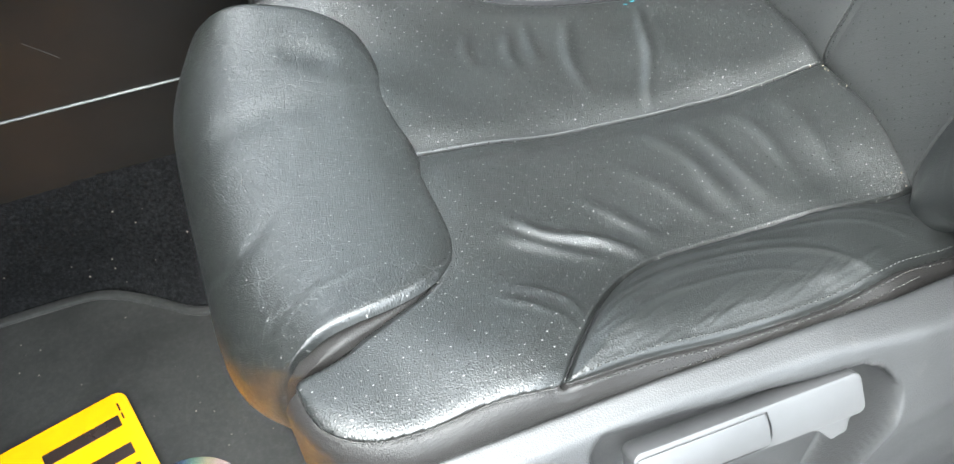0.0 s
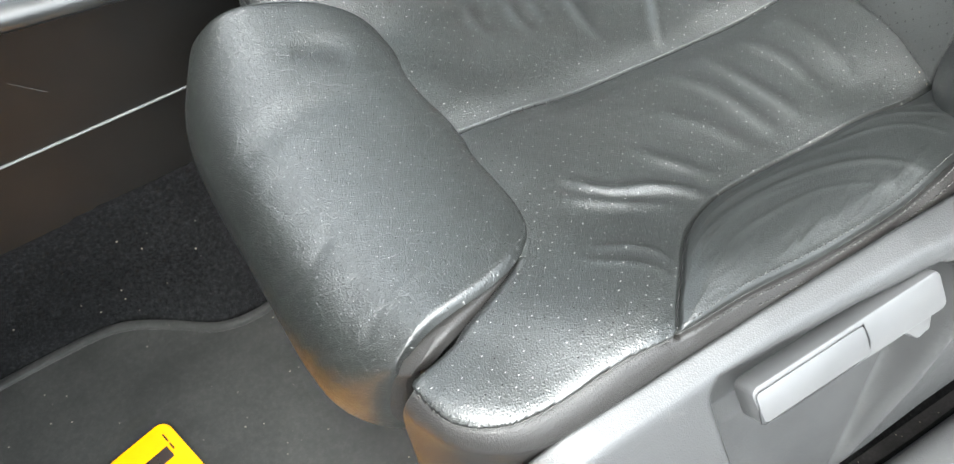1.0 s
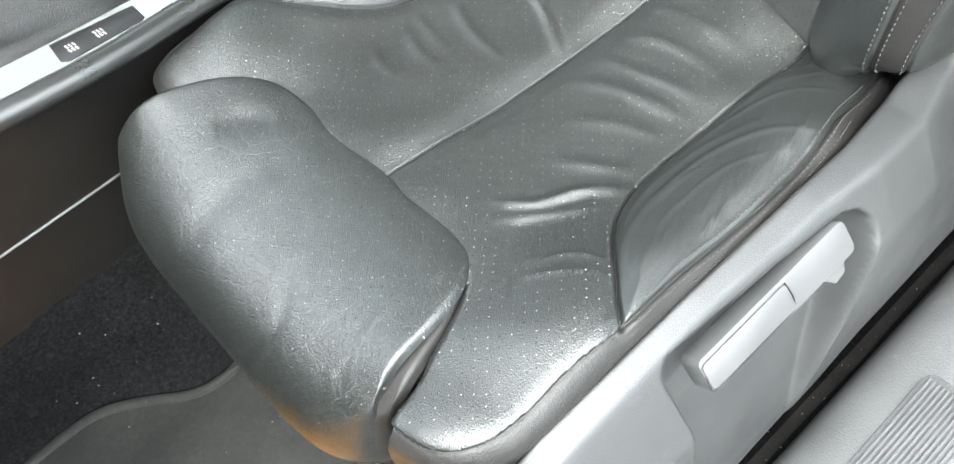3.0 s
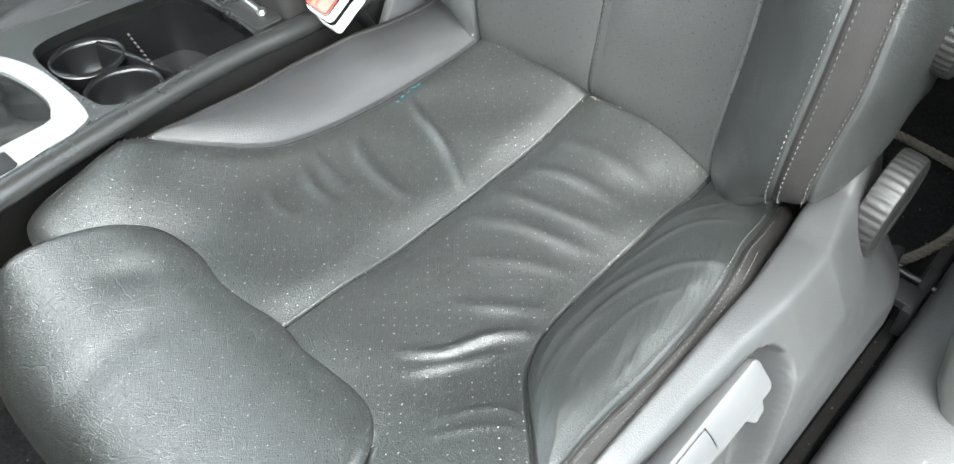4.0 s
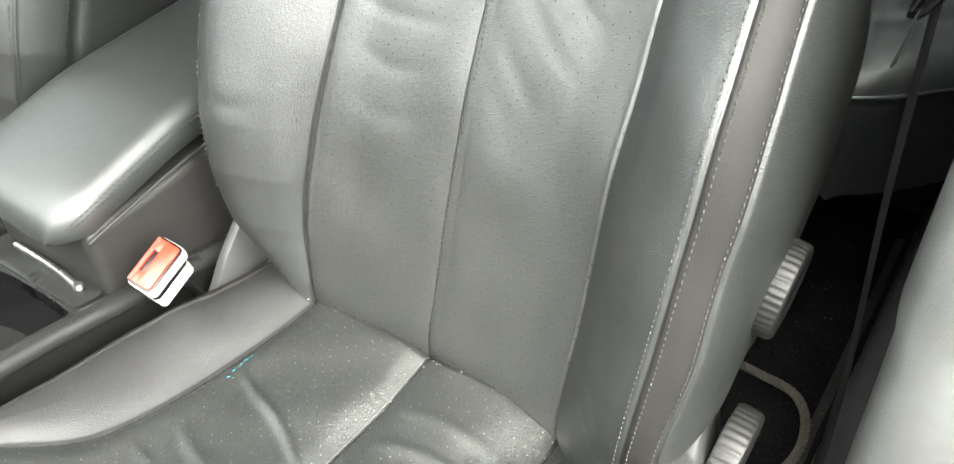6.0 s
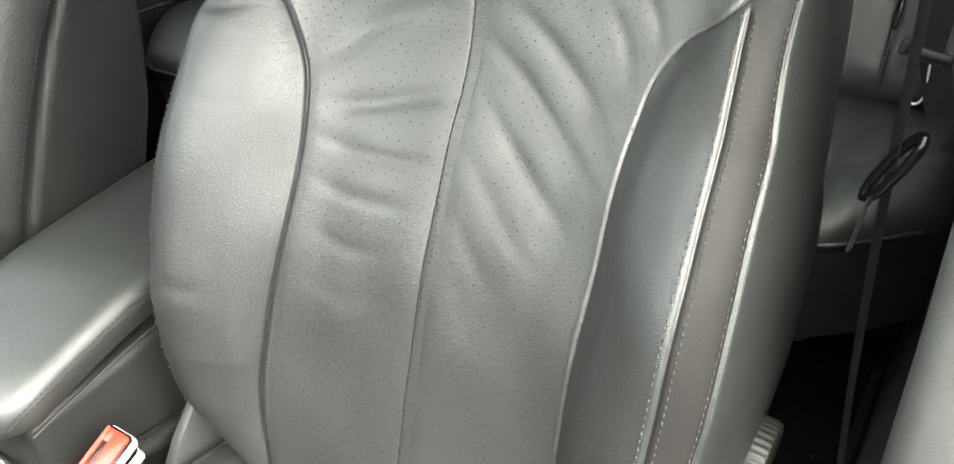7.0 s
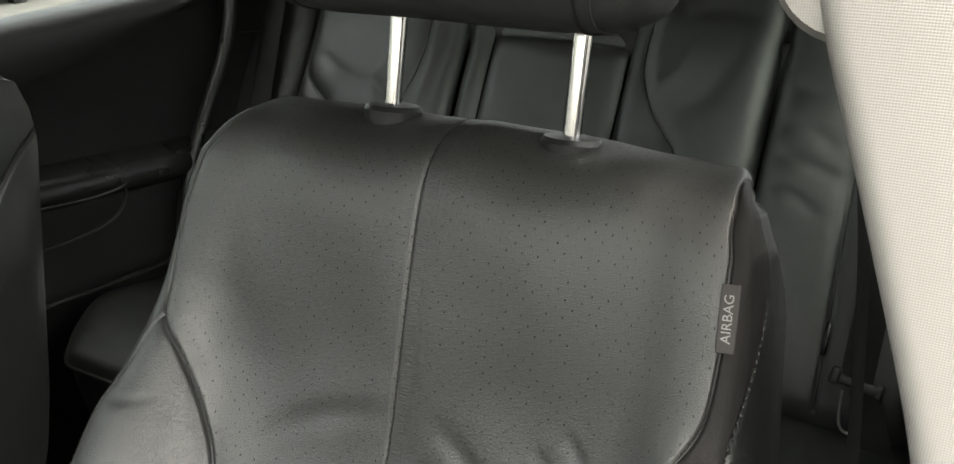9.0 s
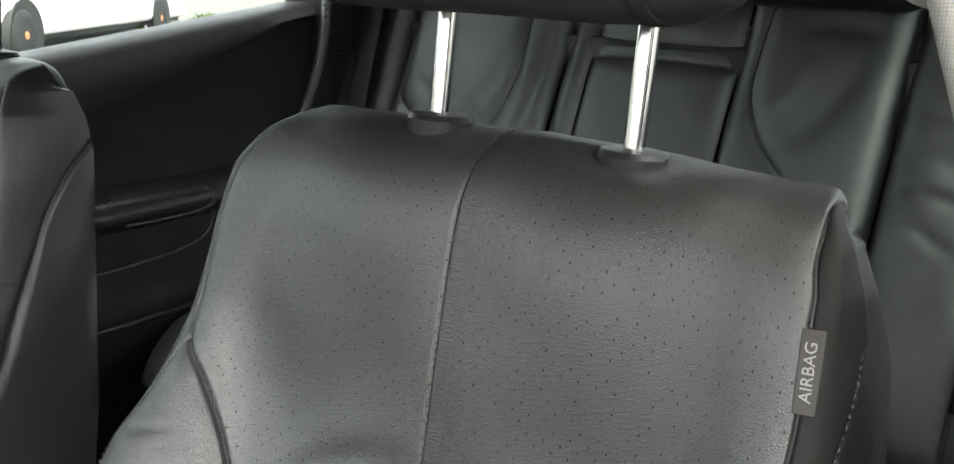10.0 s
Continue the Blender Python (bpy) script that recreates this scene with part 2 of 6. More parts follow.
mat_door = plastic("door_plastic", (0.017, 0.0174, 0.0180), 0.44, 900.0, 0.3, spec=0.5)
mat_knob = plastic("knob_plastic", (0.0095, 0.0093, 0.0091), 0.46, 1500.0, 0.15, wear=0.12, spec=0.28)
mat_dark = plastic("dark_plastic", (0.009, 0.009, 0.0095), 0.45, 900.0, 0.2, spec=0.4)
mat_gloss = plain("gloss_black", (0.005, 0.005, 0.0055), 0.22, spec=0.35)
mat_carpet = cloth("black_carpet", (0.0075, 0.0075, 0.0078), 700.0, 0.95, 0.9, specks=0.6, gloss=0.05, dusty=0.8)
mat_carpet_worn = cloth("worn_carpet", (0.03, 0.028, 0.027), 900.0, 0.95, 1.0, specks=0.9)
mat_mat = cloth("rubber_mat", (0.0140, 0.0138, 0.0130), 420.0, 0.62, 0.35, specks=0.4, dist=0.0008, gloss=0.3, dusty=0.24, stain=(0.5, 1.8))
mat_felt = cloth("felt_liner", (0.07, 0.065, 0.06), 1200.0, 0.95, 0.8)
# beige roof and pillar cloth with a fine weave
mat_beige, vnt, vbs = material("beige_weave")
vtc = vnt.nodes.new("ShaderNodeTexCoord")
bands = []
for way, sc in (("Y", 270.0), ("Z", 270.0)):
    wv = node(vnt, "ShaderNodeTexWave", Scale=sc, Distortion=0.6, Detail=1.0)
    wv.wave_type, wv.bands_direction = "BANDS", way
    vnt.links.new(vtc.outputs["Object"], wv.inputs["Vector"])
    bands.append(wv.outputs["Fac"])
weave = math_node(vnt, "ADD", math_node(vnt, "MULTIPLY", bands[0], 0.5), math_node(vnt, "MULTIPLY", bands[1], 0.5))
vcol = vnt.nodes.new("ShaderNodeMix")
vcol.data_type = "RGBA"
vnt.links.new(weave, vcol.inputs[0])
vcol.inputs[6].default_value = (0.275, 0.262, 0.248, 1)
vcol.inputs[7].default_value = (0.355, 0.342, 0.325, 1)
vnt.links.new(vcol.outputs[2], vbs.inputs["Base Color"])
vbs.inputs["Roughness"].default_value = 0.9
vbs.inputs["Specular IOR Level"].default_value = 0.2
vbump = node(vnt, "ShaderNodeBump", Strength=0.35, Distance=0.0006)
vnt.links.new(weave, vbump.inputs["Height"])
vnt.links.new(vbump.outputs[0], vbs.inputs["Normal"])
mat_silver = plain("silver_paint", (0.20, 0.208, 0.205), 0.36, 0.4)
mat_chrome = plain("chrome", (0.62, 0.62, 0.62), 0.10, 1.0)
mat_alu = plain("brushed_aluminium", (0.62, 0.62, 0.6), 0.30, 1.0)
mat_line = plain("satin_line", (0.22, 0.22, 0.22), 0.42, 1.0)
mat_yellow = plain("yellow_acrylic", (0.84, 0.34, 0.002), 0.22)
mat_ink = plain("black_ink", (0.018, 0.012, 0.010), 0.25)
mat_red = plain("red_plastic", (0.50, 0.03, 0.015), 0.35)
mat_rear_leather = leather("rear_leather", (0.016, 0.018, 0.0178), 0.38, crease=0.5, spec=1.0, relief=0.6)
mat_gaiter = leather("gaiter_leather", (0.006, 0.006, 0.006), 0.5, crease=0.4, spec=0.35)
mat_white = plain("white_plastic", (0.62, 0.61, 0.57), 0.45)
mat_label = plain("brown_label", (0.032, 0.027, 0.026), 0.55)
mat_label_ink = plain("label_ink", (0.26, 0.25, 0.245), 0.5)
mat_crumb = plain("crumb", (0.34, 0.29, 0.22), 0.8)
mat_hub = plain("clear_hub", (0.07, 0.07, 0.068), 0.2)
mat_cyan = plain("cyan_ink", (0.02, 0.20, 0.25), 0.5)
mat_belt = cloth("belt_webbing", (0.022, 0.022, 0.022), 1500.0, 0.7, 0.6)
mat_rope = cloth("woven_cable", (0.085, 0.078, 0.066), 900.0, 0.8, 0.8)
mat_paint_white = plain("white_paint", (0.80, 0.80, 0.79), 0.25)
mat_body = plain("car_body", (0.35, 0.36, 0.37), 0.25)
mat_rust = cloth("rusty_hub", (0.42, 0.20, 0.10), 60.0, 0.8, 0.4)
mat_tyre = cloth("tyre_rubber", (0.03, 0.03, 0.03), 120.0, 0.85, 0.4)
mat_ground = cloth("asphalt", (0.12, 0.117, 0.110), 60.0, 0.9, 0.6, dist=0.01)
mat_wall = cloth("wall_render", (0.12, 0.117, 0.11), 90.0, 0.9, 0.6, dist=0.004)
mat_grass = cloth("weed_leaf", (0.05, 0.10, 0.02), 40.0, 0.9, 0.8, dist=0.02)

glass, gnt, gbs = material("window_glass")
gbs.inputs["Base Color"].default_value = (0.9, 0.95, 0.92, 1)
gbs.inputs["Roughness"].default_value = 0.0
gbs.inputs["Transmission Weight"].default_value = 1.0
gbs.inputs["IOR"].default_value = 1.45

tinted, tnt, tbs = material("tinted_glass")
tbs.inputs["Base Color"].default_value = (0.30, 0.34, 0.32, 1)
tbs.inputs["Roughness"].default_value = 0.0
tbs.inputs["Transmission Weight"].default_value = 1.0
tbs.inputs["IOR"].default_value = 1.45

# the disc: bare metal, its rainbow reflection painted into the base colour
mat_disc, dnt, dbs = material("disc_foil")
dtc = dnt.nodes.new("ShaderNodeTexCoord")
dgr = dnt.nodes.new("ShaderNodeTexGradient")
dgr.gradient_type = "RADIAL"
dnt.links.new(dtc.outputs["Object"], dgr.inputs[0])
dtan = dnt.nodes.new("ShaderNodeTangent")
dtan.direction_type, dtan.axis = "RADIAL", "Z"
dnt.links.new(dtan.outputs[0], dbs.inputs["Tangent"])
dbs.inputs["Base Color"].default_value = (0.24, 0.24, 0.24, 1)
dbs.inputs["Metallic"].default_value = 1.0
dbs.inputs["Roughness"].default_value = 0.25
dbs.inputs["Anisotropic"].default_value = 0.8
# rainbow sheen of the grooves, painted by angle as two narrow fans
drm = dnt.nodes.new("ShaderNodeValToRGB")
painted_rainbow = [(0.0, (0.120, 0.132, 0.114)), (0.030, (0.144, 0.132, 0.120)), (0.055, (0.300, 0.180, 0.156)), (0.068, (0.288, 0.276, 0.120)), (0.080, (0.096, 0.330, 0.204)), (0.092, (0.060, 0.210, 0.450)), (0.110, (0.144, 0.120, 0.216)), (0.14, (0.114, 0.120, 0.108)), (0.30, (0.096, 0.102, 0.096)),
       (0.56, (0.114, 0.114, 0.102)), (0.64, (0.204, 0.144, 0.132)), (0.68, (0.216, 0.192, 0.120)), (0.72, (0.132, 0.216, 0.168)), (0.75, (0.120, 0.168, 0.252)), (0.80, (0.168, 0.132, 0.180)), (0.86, (0.108, 0.114, 0.108))]
del_el = drm.color_ramp.elements
while len(del_el) < len(painted_rainbow):
    del_el.new(0.5)
for e_, (p_, c_) in zip(del_el, painted_rainbow):
    e_.position, e_.color = p_, (*c_, 1)
dnt.links.new(dgr.outputs["Fac"], drm.inputs[0])
dnt.links.new(drm.outputs[0], dbs.inputs["Base Color"])


# ---- mesh helpers ----
def thing(name, label, category, place=(0, 0, 0), group="", kind=""):
    e = new(name)
    e.location = place
    e.empty_display_size = 0.02
    return tagged(e, label, category, group, kind)


def raw_mesh(name, verts, faces, mat, parent=None, label="", uv=None, smooth=True, normals=None):
    me = bpy.data.meshes.new(name)
    verts, faces = np.asarray(verts, dtype=np.float32), np.asarray(faces, dtype=np.int32)
    k = faces.shape[1]
    me.vertices.add(len(verts))
    me.vertices.foreach_set("co", verts.ravel())
    me.loops.add(faces.size)
    me.loops.foreach_set("vertex_index", faces.ravel())
    me.polygons.add(len(faces))
    me.polygons.foreach_set("loop_start", np.arange(0, faces.size, k, dtype=np.int32))
    me.polygons.foreach_set("loop_total", np.full(len(faces), k, dtype=np.int32))
    if uv is not None:
        lay = me.uv_layers.new(name="metres")
        lay.data.foreach_set("uv", np.asarray(uv, dtype=np.float32)[faces.ravel()].ravel())
    me.update(calc_edges=True)
    me.validate()
    me.polygons.foreach_set("use_smooth", np.full(len(faces), smooth))
    if normals is not None:
        me.normals_split_custom_set_from_vertices(np.asarray(normals, dtype=np.float32))
    me.materials.append(mat)
    ob = new(name, me)
    if parent:
        ob.parent = parent
    if label:
        tagged(ob, label)
    return ob


def part(name, bm, mat, parent=None, label="", smooth=True):
    me = bpy.data.meshes.new(name)
    bm.normal_update()
    for f in bm.faces:
        f.smooth = smooth
    if smooth:
        for e in bm.edges:
            if len(e.link_faces) == 2 and e.calc_face_angle(0) > radians(40):
                e.smooth = False
    bm.to_mesh(me)
    bm.free()
    me.materials.append(mat)
    ob = new(name, me)
    if parent:
        ob.parent = parent
    if label:
        tagged(ob, label)
    return ob


def box(sx, sy, sz, m=None, bevel=0.0, seg=2):
    bm = bmesh.new()
    bmesh.ops.create_cube(bm, size=1.0, matrix=Matrix.Diagonal((sx, sy, sz, 1)))
    if bevel:
        bmesh.ops.bevel(bm, geom=bm.edges[:], offset=bevel, segments=seg, affect="EDGES", profile=0.5)
    if m is not None:
        bm.transform(m)
    return bm


def join(*bms):
    """All of them in one bmesh."""
    out = bmesh.new()
    for b in bms:
        me = bpy.data.meshes.new("tmp")
        b.to_mesh(me)
        b.free()
        out.from_mesh(me)
        bpy.data.meshes.remove(me)
    return out


def prism(outline, depth, m=None, bevel=0.0, seg=2):
    """An outline in the xy plane, raised by depth."""
    bm = bmesh.new()
    vs = [bm.verts.new((x, y, 0)) for x, y in outline]
    f = bm.faces.new(vs)
    r = bmesh.ops.extrude_face_region(bm, geom=[f])
    bmesh.ops.translate(bm, vec=(0, 0, depth), verts=[v for v in r["geom"] if isinstance(v, bmesh.types.BMVert)])
    bmesh.ops.recalc_face_normals(bm, faces=bm.faces[:])
    if bevel:
        bmesh.ops.bevel(bm, geom=bm.edges[:], offset=bevel, segments=seg, affect="EDGES", profile=0.5)
    if m is not None:
        bm.transform(m)
    return bm


def turned(rings, n=48, m=None):
    """A solid of revolution round z from (radius, z) pairs, closed at both ends."""
    bm = bmesh.new()
    loops = [[bm.verts.new((r * math.cos(2 * math.pi * i / n), r * math.sin(2 * math.pi * i / n), z)) for i in range(n)] for r, z in rings]
    for a, b in zip(loops, loops[1:]):
        for i in range(n):
            bm.faces.new((a[i], a[(i + 1) % n], b[(i + 1) % n], b[i]))
    bm.faces.new(loops[0][::-1])
    bm.faces.new(loops[-1])
    bmesh.ops.recalc_face_normals(bm, faces=bm.faces[:])
    if m is not None:
        bm.transform(m)
    return bm


def smooth_line(pts, step=0.004, closed=False):
    """A Catmull-Rom line through the points, sampled evenly."""
    p = np.array(pts, dtype=float)
    if closed:
        p = np.vstack([p[-1], p, p[0], p[1]])
    else:
        p = np.vstack([2 * p[0] - p[1], p, 2 * p[-1] - p[-2]])
    out = []
    for i in range(1, len(p) - 2):
        a, b, c, d = p[i - 1:i + 3]
        for t in np.linspace(0, 1, 24, endpoint=False):
            out.append(0.5 * (2 * b + (c - a) * t + (2 * a - 5 * b + 4 * c - d) * t ** 2 + (3 * b - a - 3 * c + d) * t ** 3))
    out.append(p[-2])
    out = np.array(out)
    s = np.r_[0, np.cumsum(np.linalg.norm(np.diff(out, axis=0), axis=1))]
    q = np.linspace(0, s[-1], max(3, int(s[-1] / step) + 1))
    return np.stack([np.interp(q, s, out[:, k]) for k in range(p.shape[1])], axis=1)


def tube(pts, r, n=8, step=0.006, flat=None, up=(0, 0, 1)):
    """A round bar along a line, or a band of half-widths r and flat."""
    line = smooth_line(pts, step)
    bm = bmesh.new()
    loops = []
    for i, p in enumerate(line):
        d = Vector(line[min(i + 1, len(line) - 1)] - line[max(i - 1, 0)]).normalized()
        side = d.cross(Vector(up))
        side = side.normalized() if side.length > 1e-4 else Vector((0, 1, 0))
        nrm = side.cross(d)
        loops.append([bm.verts.new(Vector(p) + side * (r * math.cos(a)) + nrm * ((flat or r) * math.sin(a))) for a in (2 * math.pi * k / n for k in range(n))])
    for a, b in zip(loops, loops[1:]):
        for k in range(n):
            bm.faces.new((a[k], a[(k + 1) % n], b[(k + 1) % n], b[k]))
    bm.faces.new(loops[0][::-1])
    bm.faces.new(loops[-1])
    bmesh.ops.recalc_face_normals(bm, faces=bm.faces[:])
    return bm


def line_distance(a, b, pts):
    """Distance in the chart from every point (a, b) to a line, and the place along it from 0 to 1."""
    p = np.array(pts, dtype=float)
    best = np.full(a.shape, 9.0)
    where = np.zeros(a.shape)
    n = len(p) - 1
    for i in range(n):
        d = p[i + 1] - p[i]
        t = np.clip(((a - p[i, 0]) * d[0] + (b - p[i, 1]) * d[1]) / (d @ d + 1e-12), 0, 1)
        q = np.hypot(a - p[i, 0] - t * d[0], b - p[i, 1] - t * d[1])
        w = q < best
        best = np.where(w, q, best)
        where = np.where(w, (i + t) / n, where)
    return best, where


def inside(a, b, poly):
    p = np.array(poly, dtype=float)
    r = np.zeros(a.shape, bool)
    j = len(p) - 1
    for i in range(len(p)):
        if p[i, 1] != p[j, 1]:
            c = ((p[i, 1] > b) != (p[j, 1] > b)) & (a < (p[j, 0] - p[i, 0]) * (b - p[i, 1]) / (p[j, 1] - p[i, 1]) + p[i, 0])
            r ^= c
        j = i
    return r


def step(x, lo, hi):
    t = np.clip((x - lo) / (hi - lo), 0, 1)
    return t * t * (3 - 2 * t)


class Sheet:
    """A fine surface over a chart (a, b), with places in P; it is cut into parts by region."""

    def __init__(self, a, b):
        self.a1, self.b1 = a, b
        self.a, self.b = np.meshgrid(a, b, indexing="ij")

    def normals(self):
        da = np.gradient(self.P, axis=0)
        db = np.gradient(self.P, axis=1)
        n = np.cross(da, db)
        return n / (np.linalg.norm(n, axis=2, keepdims=True) + 1e-12)

    def push(self, d):
        self.P = self.P + self.normals() * d[..., None]

    def at(self, a, b, off=0.0):
        """Places and normals at chart points."""
        n = self.normals()
        i = np.clip(np.interp(a, self.a1, np.arange(len(self.a1))), 0, len(self.a1) - 1.001)
        j = np.clip(np.interp(b, self.b1, np.arange(len(self.b1))), 0, len(self.b1) - 1.001)
        i0, j0 = i.astype(int), j.astype(int)
        u, v = (i - i0)[:, None], (j - j0)[:, None]
        f = lambda g: g[i0, j0] * (1 - u) * (1 - v) + g[i0 + 1, j0] * u * (1 - v) + g[i0, j0 + 1] * (1 - u) * v + g[i0 + 1, j0 + 1] * u * v
        return f(self.P) + f(n) * off, f(n)

    def cut(self, region, k, name, mat, parent, label=""):
        na, nb = self.a.shape
        idx = np.arange(na * nb).reshape(na, nb)
        q = np.stack([idx[:-1, :-1], idx[1:, :-1], idx[1:, 1:], idx[:-1, 1:]], axis=-1)
        mid = region[:-1, :-1]
        q = q[mid == k]
        used, inv = np.unique(q.ravel(), return_inverse=True)
        return raw_mesh(name, self.P.reshape(-1, 3)[used], inv.reshape(-1, 4), mat, parent, label,
                        uv=np.stack([self.a.ravel()[used], self.b.ravel()[used]], axis=1), normals=self.normals().reshape(-1, 3)[used])

    def stitches(self, line, name, mat, parent, pitch=0.0052, size=0.0007, off=0.0006, label=""):
        """A row of sewn stitches along a line of the chart."""
        l = smooth_line(line, pitch)
        p, n = self.at(l[:, 0], l[:, 1], off)
        vs, fs = [], []
        for i in range(len(p) - 1):
            d = p[i + 1] - p[i]
            ln = np.linalg.norm(d)
            if ln < 1e-5:
                continue
            d = d / ln
            s = np.cross(n[i], d)
            c0, c1 = p[i] + d * ln * 0.12, p[i] + d * ln * 0.86
            mid = (c0 + c1) / 2 + n[i] * size * 0.8
            base = len(vs)
            vs += [c0, mid + s * size, mid + n[i] * size, mid - s * size, c1, mid - n[i] * size]
            fs += [(base, base + 1, base + 2), (base, base + 2, base + 3), (base + 4, base + 2, base + 1), (base + 4, base + 3, base + 2),
                   (base, base + 5, base + 1), (base, base + 3, base + 5), (base + 4, base + 1, base + 5), (base + 4, base + 5, base + 3)]
        return raw_mesh(name, np.array(vs), np.array(fs), mat, parent, label)


# ---- the passenger seat ----
seat = thing("passenger_seat", "worn creased black leather passenger seat with raised headrest", "car seat", (-0.15, 0, 0))
seat.location = (0, 0, 0)


def wrinkles(a, b, rows):
    """Soft folds: each row is a line of the chart, its height and its half-width."""
    d = np.zeros(a.shape)
    for line, high, wide in rows:
        l = smooth_line(line, 0.006)
        near = (a > l[:, 0].min() - 4 * wide) & (a < l[:, 0].max() + 4 * wide) & (b > l[:, 1].min() - 4 * wide) & (b < l[:, 1].max() + 4 * wide)
        if not near.any():
            continue
        q, t = line_distance(a[near], b[near], l)
        d[near] += high * np.exp(-(q / wide) ** 2) * np.sin(np.pi * np.clip(t, 0.02, 0.98)) ** 0.6
    return d


# cushion: chart is the plan (x, y); past the rounded rim it runs down the sides
CORE_X = [-0.60, -0.42, -0.35, -0.20, -0.15, -0.11, -0.06, 0.0, 0.06]
CORE_Y = [0.220, 0.220, 0.224, 0.231, 0.229, 0.222, 0.214, 0.207, 0.205]
RIM = [0.022, 0.022, 0.018, 0.010, 0.012, 0.014, 0.015, 0.012, 0.012]


MID = smooth_line([(-0.70, 0.33), (-0.58, 0.345), (-0.52, 0.353), (-0.47, 0.357), (-0.42, 0.3565), (-0.37, 0.3505), (-0.32, 0.3395), (-0.25, 0.3245), (-0.18, 0.3155), (-0.12, 0.3130), (-0.06, 0.3155), (0.0, 0.3225), (0.08, 0.334)], 0.004)


def cushion_top(x, y):
    mid = np.interp(x, MID[:, 0], MID[:, 1]) - 0.022 * np.where(y > 0.09, step(x, 0.008, 0.04), step(x, -0.012, 0.02))
    k = step(np.abs(y), 0.11, 0.215)
    return mid + k * (0.030 * np.where(y > 0, step(-x, -0.03, 0.12), step(-x, 0.02, 0.13)) * step(x, -0.46, -0.33) + 0.012 * step(-x, 0.33, 0.42)) - 0.012 * step(-y, 0.06, 0.15) * step(x, -0.12, 0.0) + 0.004 * step(y, 0.12, 0.19) * step(x, -0.09, -0.03)


def spaced(lo, hi, coarse, zones):
    """Even steps, closer together in zones (from, to, step)."""
    out, v = [], lo
    while v < hi:
        out.append(v)
        v += min([st for a, b, st in zones if a <= v < b] or [coarse])
    return np.array(out)


cush = Sheet(spaced(-0.66, 0.06, 0.0022, [(-0.514, -0.470, 0.0012), (-0.372, -0.250, 0.0012)]), spaced(-0.40, 0.40, 0.0026, [(-0.248, -0.132, 0.0010), (-0.006, 0.010, 0.0006), (0.132, 0.248, 0.0010)]))
X, Y = cush.a, cush.b
core = np.interp(X, CORE_X, CORE_Y)
rim = np.interp(X, CORE_X, RIM)
FRONT, ROUND = -0.498, 0.05
# signed distance to the core, a rectangle with round front corners
qx, qy = (FRONT + ROUND) - X, np.abs(Y) - (core - ROUND)
sd = np.where((qx > 0) & (qy > 0), np.hypot(qx, qy), np.maximum(qx, qy)) - ROUND
gx = np.where((qx > 0) & (qy > 0), -qx / (np.hypot(qx, qy) + 1e-9), np.where(qx > qy, -1.0, 0.0))
gy = np.where((qx > 0) & (qy > 0), qy / (np.hypot(qx, qy) + 1e-9), np.where(qx > qy, 0.0, 1.0)) * np.sign(Y)
s = np.clip(sd, 0, 0.16)
bx, by = X - gx * np.maximum(sd, 0), Y - gy * np.maximum(sd, 0)
th = np.clip(s / rim, 0, math.pi / 2)
over = np.maximum(s - rim * math.pi / 2, 0)
top = cushion_top(bx, by)
cush.P = np.stack([bx + gx * rim * np.sin(th), by + gy * (rim * np.sin(th) - 0.12 * over), top - rim * (1 - np.cos(th)) - over], axis=-1)

# behind the thigh support the front is set back and lower
under = (-0.380 - 0.11 * (np.abs(by) / 0.166) ** 6) - cush.P[..., 0]
back_in = step(0.172 - np.abs(by), 0.0, 0.02) * step(-cush.P[..., 0], 0.45, 0.48)
cush.P[..., 0] += back_in * (-0.465 - cush.P[..., 0]) * 0.8
cush.P[..., 2] -= 0.030 * step(under + 0.014 * step(np.abs(by), 0.09, 0.14), 0.010, 0.026) * step(0.176 - np.abs(by), 0.0, 0.012)
# the far front corner stops short of the pad's end
tuck = step(by, 0.150, 0.185) * step(-cush.P[..., 0], 0.43, 0.462)
cush.P[..., 0] += tuck * (-0.452 - cush.P[..., 0]) * 0.85
cush.P[..., 2] -= 0.012 * tuck
R_IN = [(0.03, -0.142), (-0.02, -0.143), (-0.09, -0.140), (-0.165, -0.137), (-0.225, -0.140), (-0.255, -0.146), (-0.282, -0.157), (-0.306, -0.176), (-0.332, -0.203), (-0.348, -0.220), (-0.360, -0.236)]
L_IN = [(0.03, 0.137), (-0.015, 0.139), (-0.07, 0.142), (-0.145, 0.149), (-0.21, 0.156), (-0.26, 0.168), (-0.302, 0.196), (-0.332, 0.230), (-0.338, 0.236)]
R_OUT = [(0.03, -0.203), (-0.03, -0.208), (-0.08, -0.214), (-0.12, -0.223), (-0.17, -0.229), (-0.23, -0.231), (-0.30, -0.231), (-0.360, -0.236)]
L_OUT = [(x, -y) for x, y in R_OUT]
HORN = [(-0.360, -0.236), (-0.40, -0.231), (-0.44, -0.230), (-0.475, -0.225), (-0.499, -0.208), (-0.508, -0.184), (-0.510, -0.150), (-0.510, 0.0)]
HORN_L = [(x, -y) for x, y in HORN]
lines = {}
